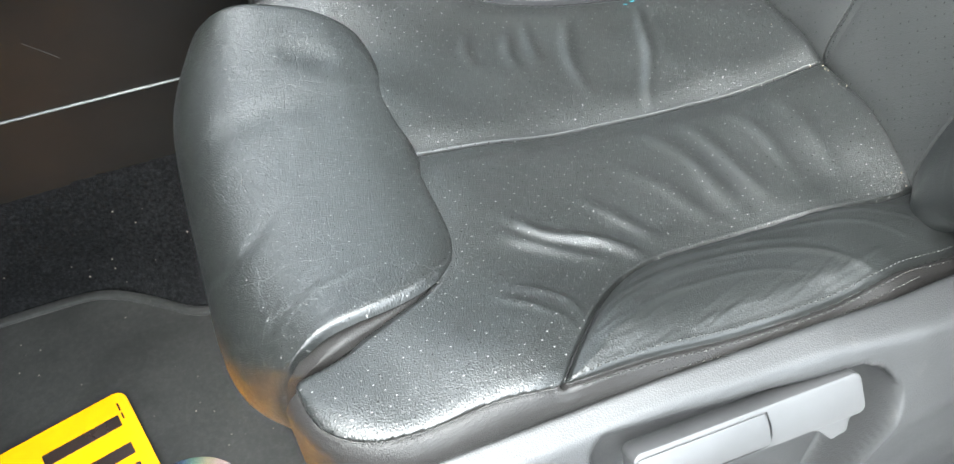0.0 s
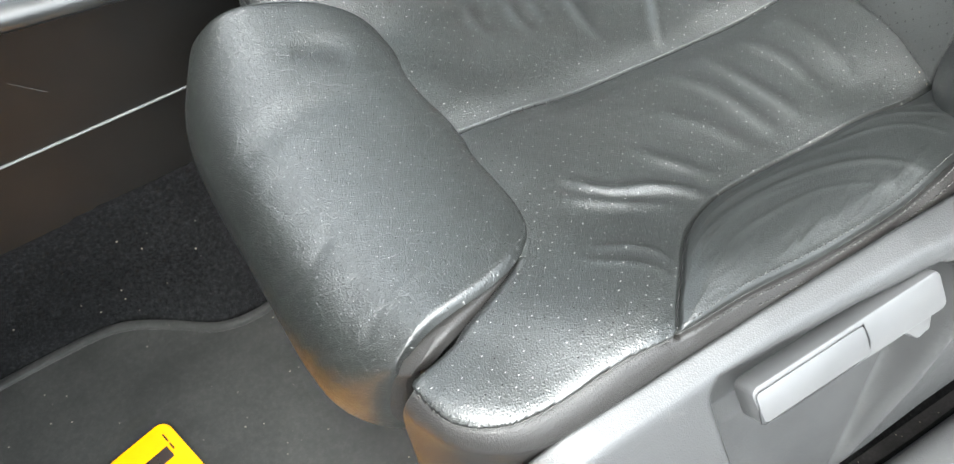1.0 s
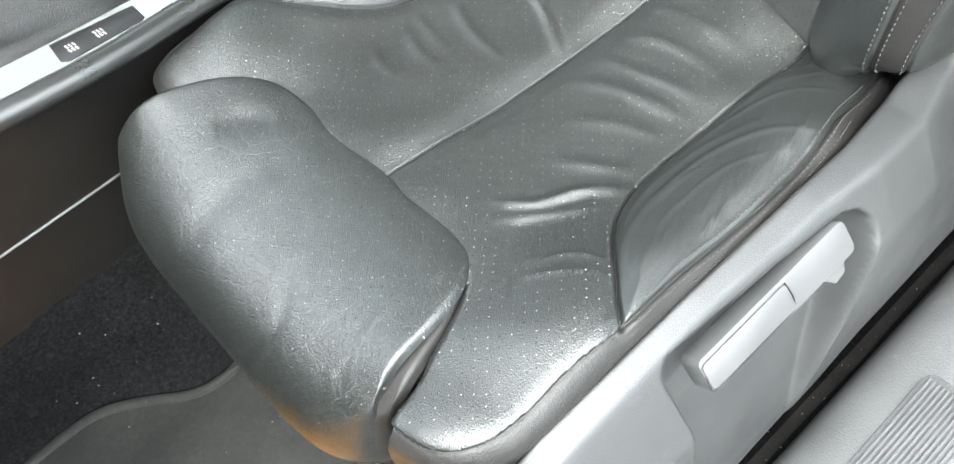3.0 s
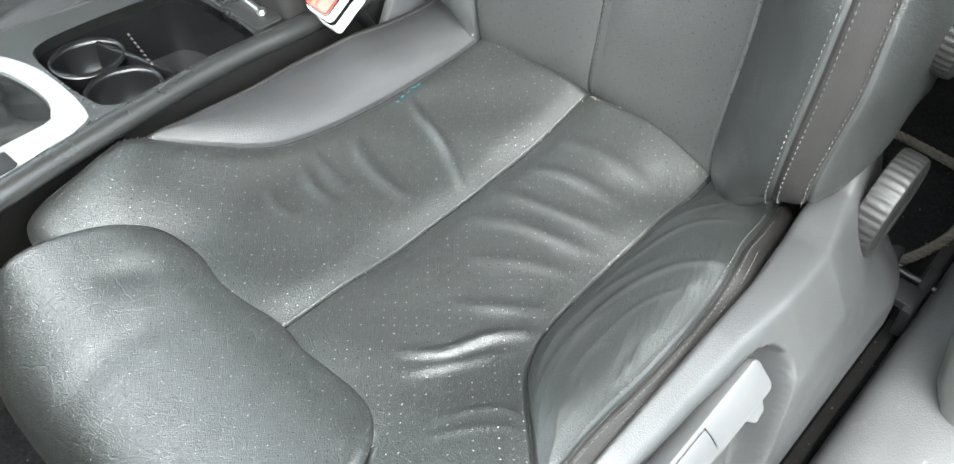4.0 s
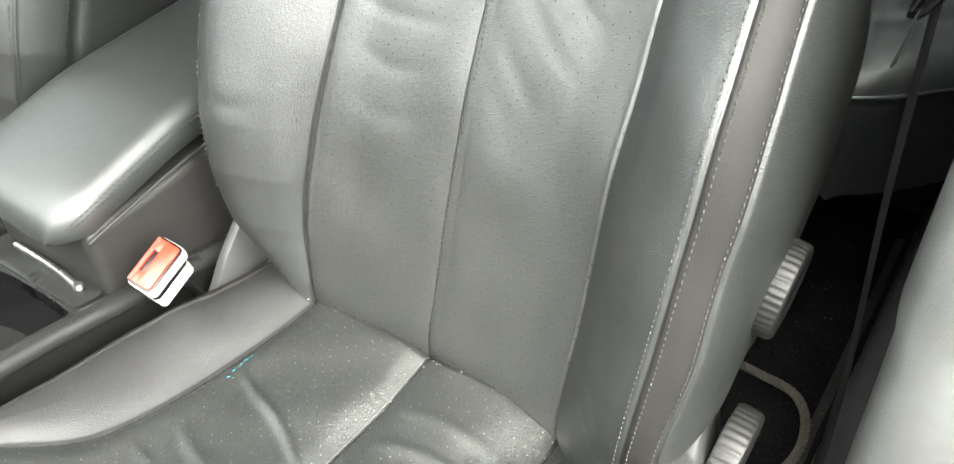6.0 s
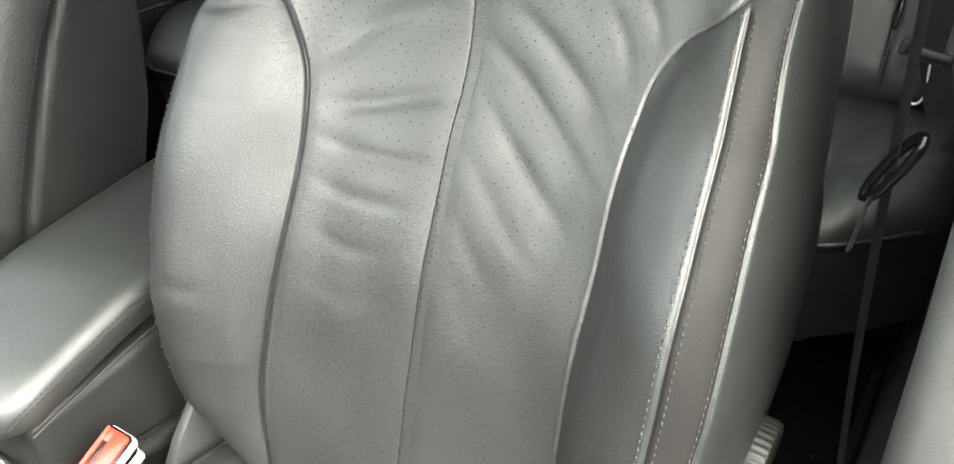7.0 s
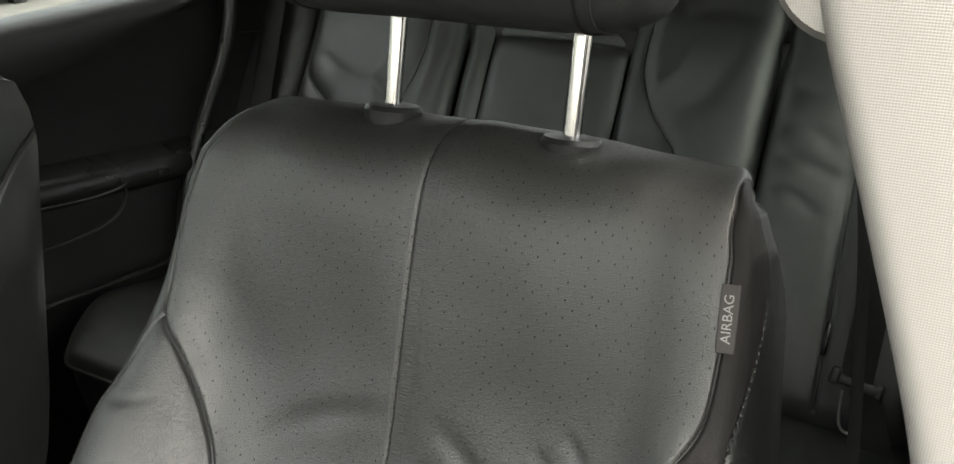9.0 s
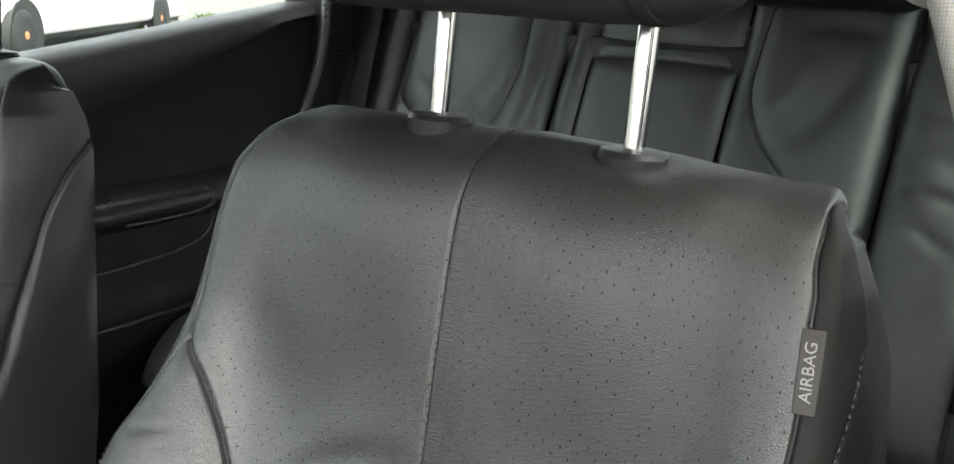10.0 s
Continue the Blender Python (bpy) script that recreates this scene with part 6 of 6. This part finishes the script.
def bench_cushion(name, y0, y1, x0=0.50, x1=1.00, z=0.455, swept=0.0):
    """A cushion of the rear bench with a piped front edge; swept draws its outer front corner back."""
    rows, edge = [], []
    for v in np.linspace(0, 1, 60):
        y = y0 + (y1 - y0) * v
        e = min(v, 1 - v) * (y1 - y0)
        sag = -0.045 * math.exp(-e / 0.012)
        xf = x0 + abs(swept) * max(0.0, (-0.20 - y if swept > 0 else y - 0.83) / 0.145) ** 1.5
        edge.append((xf - 0.0015, y, z - 0.034 + sag))
        row = []
        for dx, dz in ((0.05, -0.20), (0.03, -0.13), (0.012, -0.07), (0.010, -0.047), (0.0, -0.034), (0.008, -0.012), (0.03, 0.002), (0.07, 0.010), (0.12, 0.009), (0.16, 0.003), (0.20, 0.004), (0.30, -0.004)):
            x = xf + dx
            lobe = 0.010 * math.exp(-((y + 0.225 - 0.04 * math.sin(9 * (x - 0.55))) / 0.008) ** 2) * (1 if swept > 0 and 0.02 < dx else 0)
            row.append((x, y, z + dz - lobe + (sag if dz > -0.1 else 0) + 0.005 * math.sin(9 * y + 20 * x) * (1 if dx > 0.02 else 0)))
        row += [(x1 - 0.05, y, z - 0.015 + sag), (x1, y, z - 0.02 + sag)]
        l = smooth_line(row, 0.004)
        q = np.linspace(0, len(l) - 1, 110)
        rows.append([tuple(np.array([np.interp(k, np.arange(len(l)), l[:, c]) for c in range(3)])) for k in q])
    ob = loft(name, rows[::-1], mat_rear_leather, bench)
    part("piping", tube(edge[3:-3], 0.0026, 8, 0.01), mat_rear_leather, bench)
    return ob


def bench_panel(name, y0, y1, z0, z1, puffy, seams=(), folds=(), mat=None, label=""):
    """One upright of the rear bench; seams and folds are lines of (height, way across)."""
    sh = Sheet(spaced(z0, z1, 0.004, []), np.linspace(y0, y1, max(12, int((y1 - y0) / 0.0035))))
    Z, V = sh.a, sh.b
    e1, e2 = np.minimum(V - y0, y1 - V), np.minimum(Z - z0, z1 - Z)
    sh.P = np.stack([0.975 + 0.42 * (Z - 0.50), V, Z], axis=-1)
    d = puffy * (1 - np.exp(-e1 / 0.014)) * (1 - np.exp(-e2 / 0.020)) + 0.0016 * np.sin(23 * Z + 9 * V) * np.cos(31 * V)
    for l in seams:
        q = line_distance(Z, V, smooth_line(l, 0.008))[0]
        d += groove(q, 0.0045, 0.0028) + groove(q, 0.005, 0.016)
    if folds:
        d += wrinkles(Z, V, folds)
    sh.push(d)
    ob = sh.cut(np.zeros(Z.shape, int), 0, name, mat or mat_rear_leather, bench, label)
    for l in seams:
        c = np.array(smooth_line(l, 0.008))
        p, _ = sh.at(c[:, 0], c[:, 1], 0.0004)
        part("seam", tube(p, 0.0012, 6, 0.008), mat_dark, bench)
    return ob


bench_cushion("bench_cushion", -0.345, 0.20, 0.515, swept=0.15)
bench_cushion("bench_cushion", 0.205, 0.505)
bench_cushion("bench_cushion", 0.51, 0.985, 0.475, z=0.470, swept=-0.16)
bench_panel("bench_bolster", -0.335, -0.046, 0.44, 1.10, 0.030, [[(0.46, -0.199), (0.60, -0.194), (0.70, -0.190), (0.86, -0.186), (1.09, -0.184)]],
            [([(0.80, -0.06), (0.79, -0.11), (0.775, -0.17)], -0.004, 0.010), ([(0.845, -0.06), (0.835, -0.12), (0.80, -0.18)], -0.003, 0.012), ([(0.75, -0.055), (0.745, -0.10), (0.72, -0.15)], -0.003, 0.010), ([(0.90, -0.07), (0.885, -0.13)], -0.002, 0.012)])
bench_panel("bench_backrest", -0.042, 0.205, 0.44, 1.10, 0.030, [[(1.095, 0.160), (0.964, 0.173), (0.91, 0.173), (0.876, 0.164), (0.829, 0.138), (0.80, 0.112), (0.76, 0.085), (0.60, 0.07)]],
            [([(0.86, 0.15), (0.90, 0.11), (0.96, 0.09)], 0.003, 0.016), ([(0.83, 0.09), (0.88, 0.05), (0.95, 0.02)], -0.003, 0.018), ([(0.98, 0.13), (1.0, 0.06), (0.99, -0.02)], -0.0025, 0.014)])
bench_panel("rear_armrest", 0.210, 0.470, 0.44, 1.09, 0.014, [[(0.9615, 0.218), (0.9615, 0.30), (0.9615, 0.462)], [(0.936, 0.218), (0.936, 0.30), (0.936, 0.462)]], label="fold-down rear armrest with a sewn strap band")
bench_panel("bench_strip", 0.474, 0.519, 0.44, 1.10, 0.018)
bench_panel("bench_backrest", 0.527, 0.885, 0.44, 1.10, 0.030, [[(1.09, 0.61), (0.90, 0.600), (0.80, 0.63), (0.74, 0.67)], [(1.095, 0.878), (0.90, 0.872), (0.834, 0.868), (0.80, 0.835), (0.776, 0.80), (0.74, 0.77)]],
            [([(0.83, 0.70), (0.80, 0.66), (0.79, 0.63)], -0.005, 0.012), ([(0.86, 0.83), (0.83, 0.77), (0.825, 0.70)], -0.005, 0.013), ([(0.93, 0.64), (0.88, 0.66), (0.83, 0.69)], 0.004, 0.014), ([(0.98, 0.56), (0.90, 0.555), (0.80, 0.57)], -0.005, 0.010), ([(0.96, 0.585), (0.86, 0.58), (0.78, 0.59)], 0.004, 0.010), ([(1.0, 0.70), (0.95, 0.76), (0.93, 0.83)], -0.003, 0.016)])
bench_panel("bench_bolster", 0.892, 1.075, 0.44, 1.10, 0.035)
for y in (-0.02, 0.655):
    part("rear_headrest", cushion_block(1.13, 1.24, y - 0.03, y + 0.24, 1.035, 1.19, 0.035), mat_dark, bench)
part("bench_slot", box(0.006, 0.008, 0.05, Matrix.Translation((0.976, -0.196, 0.567)) @ pose(0, 0, 0, 0, 22, 0), 0.002), mat_gloss, bench)
part("rear_buckle", box(0.03, 0.02, 0.05, Matrix.Translation((0.60, 0.80, 0.335)) @ pose(0, 0, 0, 0, -30, 0), 0.004), mat_dark, bench)
part("rear_button", box(0.018, 0.014, 0.006, Matrix.Translation((0.588, 0.795, 0.362)) @ pose(0, 0, 0, 0, -30, 0), 0.002), mat_red, bench)
rb = thing("seat_belt", "black webbing rear seat belt lying against the bench", "seat belt", (1.0, 0.8, 0.5))
rb.location = (0, 0, 0)
part("webbing", tube([(0.925, 0.86, 0.52), (0.975, 0.905, 0.66), (1.050, 0.935, 0.84), (1.125, 0.957, 1.02)], 0.028, 8, 0.03, 0.0009, up=(1, 0, 0.4)), mat_belt, rb)
rb2 = thing("seat_belt", "black webbing rear seat belt beside the pillar", "seat belt", (1.0, -0.3, 0.5))
rb2.location = (0, 0, 0)
part("webbing", tube([(0.925, -0.249, 0.53), (0.955, -0.250, 0.66), (1.00, -0.248, 0.80), (1.06, -0.246, 0.98), (1.12, -0.24, 1.1)], 0.022, 8, 0.03, 0.0009, up=(1, 0, -0.4)), mat_belt, rb2)
part("tongue", join(box(0.012, 0.062, 0.014, Matrix.Translation((0.924, -0.250, 0.530)) @ pose(0, 0, 0, 8, 20, 0), 0.005, 3), box(0.012, 0.014, 0.026, Matrix.Translation((0.922, -0.221, 0.538)) @ pose(0, 0, 0, 8, 20, 0), 0.005, 3), box(0.012, 0.014, 0.022, Matrix.Translation((0.924, -0.279, 0.526)) @ pose(0, 0, 0, 8, 20, 0), 0.005, 3)), mat_trim, rb2, "grey plastic belt tongue")
part("tongue_blade", tube([(0.918, -0.234, 0.520), (0.905, -0.238, 0.475), (0.905, -0.252, 0.462), (0.908, -0.262, 0.475), (0.918, -0.258, 0.518)], 0.0022, 8, 0.006), mat_alu, rb2, "steel tongue blade")
part("webbing_lower", tube([(0.922, -0.262, 0.525), (0.90, -0.285, 0.47), (0.88, -0.30, 0.44)], 0.020, 8, 0.02, 0.0009, up=(1, 0, -0.2)), mat_belt, rb2)

# ---- doors, roof, glass ----
far = thing("door_1", "black far rear door with armrest, pocket and window", "car door", (0, 0, 0), kind="structure")
fs = []
for x in np.linspace(-0.95, 1.12, 60):
    belt_z = 0.914 + 0.141 * (x - 0.388)
    cr = 0.827 + 0.335 * (x - 0.528)
    cr = min(max(cr, 0.70), belt_z - 0.03)
    fs.append([(x, 1.03, 0.05), (x, 1.02, 0.20), (x, 1.01, 0.40), (x, 0.995, 0.485), (x, 1.00, 0.50), (x, 1.00, 0.60), (x, 1.005, 0.70), (x, 1.012, cr - 0.012), (x, 1.004, cr), (x, 0.998, cr + 0.01), (x, 1.00, belt_z - 0.025), (x, 1.008, belt_z - 0.006), (x, 1.03, belt_z), (x, 1.08, belt_z)])
loft("door_panel", fs, mat_door, far)
arm_sec = smooth_line([(1.012, 0.712), (0.985, 0.700), (0.962, 0.690), (0.950, 0.675), (0.950, 0.660), (0.962, 0.648), (0.985, 0.640), (1.006, 0.628)], 0.004)
loft("door_armrest", [[(x, 1.0 + (y - 1.0) * (0.25 + 0.75 * step(np.array(x), 0.30, 0.52).item() * (1 - step(np.array(x), 0.80, 0.98).item())), z) for y, z in arm_sec] for x in np.linspace(0.30, 0.98, 40)], mat_rail, far, "black moulded door armrest")
part("cup_rim", tube([(0.53, 0.944, 0.657), (0.60, 0.943, 0.655), (0.66, 0.944, 0.657), (0.700, 0.948, 0.663), (0.708, 0.955, 0.672), (0.695, 0.962, 0.690)], 0.0025, 8, 0.01), mat_trim, far)
part("door_pocket", tube([(0.703, 0.952, 0.655), (0.702, 0.953, 0.635), (0.688, 0.955, 0.612), (0.655, 0.957, 0.597), (0.60, 0.96, 0.587), (0.50, 0.965, 0.580), (0.40, 0.97, 0.577)], 0.0035, 8, 0.01), mat_trim, far)
part("pocket_edge", tube([(0.40, 0.985, 0.474), (0.60, 0.975, 0.478), (0.78, 0.975, 0.481), (0.90, 0.985, 0.49)], 0.006, 8, 0.02), mat_rail, far)
part("door_seal", tube([(1.018, 0.985, 1.06), (1.010, 0.98, 1.0), (0.998, 0.978, 0.93), (0.975, 0.976, 0.86), (0.935, 0.974, 0.785), (0.890, 0.972, 0.70), (0.855, 0.972, 0.60), (0.84, 0.972, 0.48)], 0.012, 10, 0.02), mat_rail, far, "rubber door seal")
slab("trim", -0.95, 1.12, 1.085, 1.16, -0.22, 0.85, mat_body, 0.02, label="painted outer side of the far doors", category="car body")
for (xa, xb) in ((-0.80, 0.18), (0.27, 1.00)):
    w = part("window_1", box(xb - xa, 0.004, 0.40, Matrix.Translation(((xa + xb) / 2, 1.06, 1.10)) @ pose(0, 0, 0, 10, 0, 0)), glass, smooth=False)
    w.visible_shadow = False
    tagged(w, "clear side window of the far doors", "car window", kind="structure")
slab("trim", 0.18, 0.27, 1.0, 1.10, 0.85, 1.28, mat_dark, 0.015, label="dark far door pillar", category="door pillar")
slab("trim", 1.00, 1.30, 0.98, 1.10, 0.90, 1.28, mat_dark, 0.015, label="dark rear pillar", category="door pillar")
near = thing("door_2", "black closed rear door inner panel", "car door", (0, 0, 0), kind="structure")
loft("door_panel", [[(x, -0.365, 0.08), (x, -0.350, 0.40), (x, -0.345, 0.60), (x, -0.338, 0.86), (x, -0.36, 0.915), (x, -0.42, 0.92)] for x in np.linspace(0.42, 1.25, 20)][::-1], mat_console, near)
slab("trim", 0.42, 1.3, -0.46, -0.42, -0.20, 0.91, mat_body, 0.02, label="painted outer side of the rear door", category="car body")
w = part("window_2", box(0.75, 0.004, 0.36, Matrix.Translation((0.83, -0.33, 1.08)) @ pose(0, 0, 0, -14, 0, 0)), tinted, smooth=False)
tagged(w, "dark tinted rear side window", "car window", kind="structure")
roof = part("ceiling", cushion_block(-0.56, 1.25, -0.24, 0.96, 1.235, 1.275, 0.018), mat_beige)
tagged(roof, "beige woven roof lining", "roof", kind="structure")
for y in (-0.24, 0.96):
    rail = part("trim", box(1.85, 0.06, 0.05, Matrix.Translation((0.335, y, 1.245)), 0.018), mat_beige)
    tagged(rail, "beige roof rail over the doors", "roof rail", kind="structure")
for y0_, y1_ in ((-0.47, -0.25), (1.08, 0.95)):
    a_p = part("trim", tube([(-1.15, y0_, 0.88), (-0.88, (y0_ + y1_) / 2, 1.07), (-0.56, y1_, 1.235)], 0.04, 12, 0.05), mat_beige)
    tagged(a_p, "beige windscreen pillar", "door pillar", kind="structure")
slab("trim", 1.18, 1.75, -0.46, 1.10, 0.96, 1.0, mat_dark, 0.01, label="black parcel shelf behind the bench", category="parcel shelf")
slab("trim", 1.16, 1.24, -0.46, 1.10, 0.10, 0.97, mat_dark, 0.01, label="black bulkhead behind the bench", category="bulkhead")
slab("trim", 1.238, 1.262, -0.46, 1.10, 0.90, 1.09, mat_dark, 0.006, label="dark top of the rear bulkhead", category="bulkhead")
slab("trim", 1.0, 1.17, -0.46, 1.10, -0.1, 0.42, mat_dark, 0.01, label="black bulkhead under the bench", category="bulkhead")
slab("trim", -1.38, -0.80, -0.44, 1.08, 0.50, 0.86, mat_dark, 0.08, label="dark dashboard under the windscreen", category="dashboard")
slab("trim", -1.40, -1.26, -0.46, 1.10, -0.1, 0.85, mat_dark, 0.02, label="dark bulkhead of the footwell", category="bulkhead")

open_door = thing("door_3", "open front door swung forward, dark inside", "car door", (0, 0, 0), kind="structure")
dm = Matrix.Translation((-1.02, -0.50, 0)) @ pose(0, 0, 0, 0, 0, 250)
part("door_leaf", box(1.05, 0.07, 0.95, dm @ Matrix.Translation((0.525, 0.0, 0.42)), 0.02), mat_console, open_door)
part("door_skin", box(1.05, 0.03, 0.95, dm @ Matrix.Translation((0.525, -0.052, 0.42)), 0.012), mat_body, open_door)
part("door_frame", tube([dm @ Vector(p) for p in ((0.02, 0, 0.88), (0.40, 0.02, 1.14), (0.70, 0.03, 1.23), (1.02, 0.03, 1.24), (1.03, 0, 0.88))], 0.022, 10, 0.05), mat_dark, open_door)

# ---- things left in the footwell ----
def number_plate(name, label, m, wid, hei, rows):
    p = thing(name, label, "number plate", (0, 0, 0))
    part("plate_sheet", prism(round_rect(wid, hei, 0.012), 0.003, None, 0.0006), mat_yellow, p)
    for y, n, x0_ in rows:
        for i in range(n):
            for dx in (-0.018, 0.018):
                part("bar", box(0.014, 0.079, 0.0006, Matrix.Translation((x0_ + 0.061 * i + dx, y, 0.0033)), 0.0001, 1), mat_ink, p)
    for bm_ in (box(0.010, 0.0018, 0.0004, Matrix.Translation((wid / 2 - 0.018, -hei / 2 + 0.011, 0.0033)), 0.0001, 1), box(0.008, 0.0018, 0.0004, Matrix.Translation((wid / 2 - 0.030, -hei / 2 + 0.011, 0.0033)), 0.0001, 1),
                             box(0.022, 0.002, 0.0004, Matrix.Translation((0.0, -hei / 2 + 0.008, 0.0033)), 0.0001, 1)):
        part("small_print", bm_, mat_ink, p)
    p.matrix_basis = m
    return p


# lower edge runs from the inner corner towards the seat; the tops of the signs point forward
e_low = Vector((0.047, -0.185, 0)).normalized()
e_up = Vector((e_low.y, -e_low.x, 0))
corner = Vector((-0.693, 0.100, 0.0))
PW, PH = 0.285, 0.203
pm = Matrix((-e_low, e_up, Vector((0, 0, 1)))).transposed().to_4x4()
pm.translation = corner + e_low * (PW / 2) + e_up * (PH / 2) + Vector((0, 0, 0.0145))
number_plate("number_plate", "bright yellow plastic number plate lying on the floor mat", pm, PW, PH, ((0.047, 4, -0.105), (-0.047, 4, -0.092)))
pm2 = Matrix.Translation((-0.376, -0.244, 0.0175)) @ pose(0, 0, 0, -12, 0, -3.5)
number_plate("number_plate", "yellow plastic number plate tucked under the seat beside the sill", pm2, 0.235, 0.11, ((0.0, 3, -0.06),))
disc = part("compact_disc", turned([(0.0075, 0.0), (0.060, 0.0), (0.060, 0.0012), (0.0075, 0.0012)], 72), mat_disc)
disc.location = (-0.649, -0.059, 0.0092)
tagged(disc, "shiny compact disc lying partly under the number plate", "disc")
hub = part("disc_hub", turned([(0.0075, 0.0013), (0.0205, 0.0013), (0.0210, 0.0016), (0.0205, 0.0018), (0.0075, 0.0016)], 48), mat_hub, disc, "grey clear plastic hub")
for r_ in (0.0175, 0.0108):
    part("hub_ring", tube([(r_ * math.cos(t), r_ * math.sin(t), 0.0019) for t in np.linspace(0, 2 * math.pi, 40)], 0.0005, 6, 0.002), mat_gloss, disc)

# crumbs and dust at the bite of the seat and on the floor
crng = random.Random(11)
crumb_bm = bmesh.new()
spots = []
for _ in range(20):
    yy = crng.uniform(-0.20, 0.17)
    spots.append((-0.012 + crng.uniform(-0.012, 0.006), yy, float(cushion_top(np.array(-0.02), np.array(yy))) + 0.0045))
for _ in range(36):
    spots.append((crng.uniform(-1.0, -0.48), crng.uniform(-0.28, 0.16), 0.0098))
for _ in range(46):
    spots.append((crng.uniform(-0.35, 0.45), crng.uniform(-0.322, -0.302), crng.uniform(0.010, 0.022)))
for _ in range(30):
    spots.append((crng.uniform(0.18, 0.47), crng.uniform(-0.30, 0.10), 0.004))
for p in spots:
    r_ = crng.uniform(0.0004, 0.0009)
    g_ = bmesh.ops.create_icosphere(crumb_bm, subdivisions=1, radius=r_, matrix=Matrix.Translation(p) @ pose(0, 0, 0, crng.uniform(0, 90), crng.uniform(0, 90), 0) @ Matrix.Diagonal((1.6, 1.0, 0.7, 1)))
crumbs = part("crumbs", crumb_bm, mat_crumb)
tagged(crumbs, "pale crumbs and grit scattered on seat seam and floor", "crumbs", kind="stuff")

# ---- outside ----
gr = part("ground", prism([(-300, -300), (300, -300), (300, 300), (-300, 300)], 0.02, Matrix.Translation((0, 0, -0.32))), mat_ground, smooth=False)
tagged(gr, "pale worn asphalt ground", "ground", kind="structure")
# unseen wall, added to keep low sky light off the door side
slab("wall_1", -6.0, 7.0, -2.75, -2.50, -0.32, 0.80, mat_wall, 0.01, label="unseen low plain grey wall, added beside the car to block low sky light", category="wall")
wrng = random.Random(5)
weed_bm = bmesh.new()
for cx, cy in ((12.9, 17.1), (13.3, 17.0), (13.6, 17.3), (11.0, 16.9)):
    for _ in range(70):
        bx_, by_, a_, l_ = cx + wrng.gauss(0, 0.16), cy + wrng.gauss(0, 0.16), wrng.uniform(0, 6.28), wrng.uniform(0.12, 0.34)
        dx_, dy_ = math.cos(a_), math.sin(a_)
        vs_ = [weed_bm.verts.new(p) for p in ((bx_ - dy_ * 0.012, by_ + dx_ * 0.012, -0.302), (bx_ + dy_ * 0.012, by_ - dx_ * 0.012, -0.302), (bx_ + dx_ * l_ * 0.3 + dy_ * 0.014, by_ + dy_ * l_ * 0.3 - dx_ * 0.014, -0.3 + l_ * 0.7), (bx_ + dx_ * l_ * 0.6, by_ + dy_ * l_ * 0.6, -0.3 + l_ * 0.95))]
        weed_bm.faces.new(vs_)
tagged(part("weeds", weed_bm, mat_grass), "green weeds growing out of the pale yard", "weeds", kind="stuff")
van = thing("parked_van", "white panel van with a rusty wheel, parked across the yard", "van", (6.2, 11.8, -0.3))
van.matrix_basis = pose(6.0, 12.0, -0.30, 0, 0, 36)
part("van_body", box(6.5, 1.9, 1.5, Matrix.Translation((3.6, 0.9, 1.05)), 0.12, 4), mat_paint_white, van)
part("van_skirt", box(6.3, 1.6, 0.14, Matrix.Translation((3.6, 0.9, 0.28)), 0.03), mat_dark, van)
for x in (0.0, 5.2):
    arch = part("wheel_arch", turned([(0.46, 0.0), (0.46, 0.03)], 40, Matrix.Translation((x + 0.1, -0.055, 0.36)) @ pose(0, 0, 0, -90, 0, 0)), mat_dark, van)
    wh = part("wheel", turned([(0.20, 0.0), (0.30, 0.0), (0.34, 0.03), (0.34, 0.17), (0.30, 0.2), (0.20, 0.2)], 40, Matrix.Translation((x, -0.09, 0.34)) @ pose(0, 0, 0, -90, 0, 0)), mat_tyre, van)
    part("rim", turned([(0.20, 0.02), (0.17, 0.04), (0.07, 0.03), (0.05, 0.0)], 32, Matrix.Translation((x, -0.10, 0.34)) @ pose(0, 0, 0, -90, 0, 0)), mat_rust, wh)

# the driver's seat is the same seat, mirrored across the car
mirror = Matrix.Translation((-0.03, 0.71, 0.0)) @ Matrix.Diagonal((1, -1, 1, 1))
driver = copy_thing(seat, mirror)
driver.name = "driver_seat"
tagged(driver, "black leather driver seat beyond the centre console", "car seat")
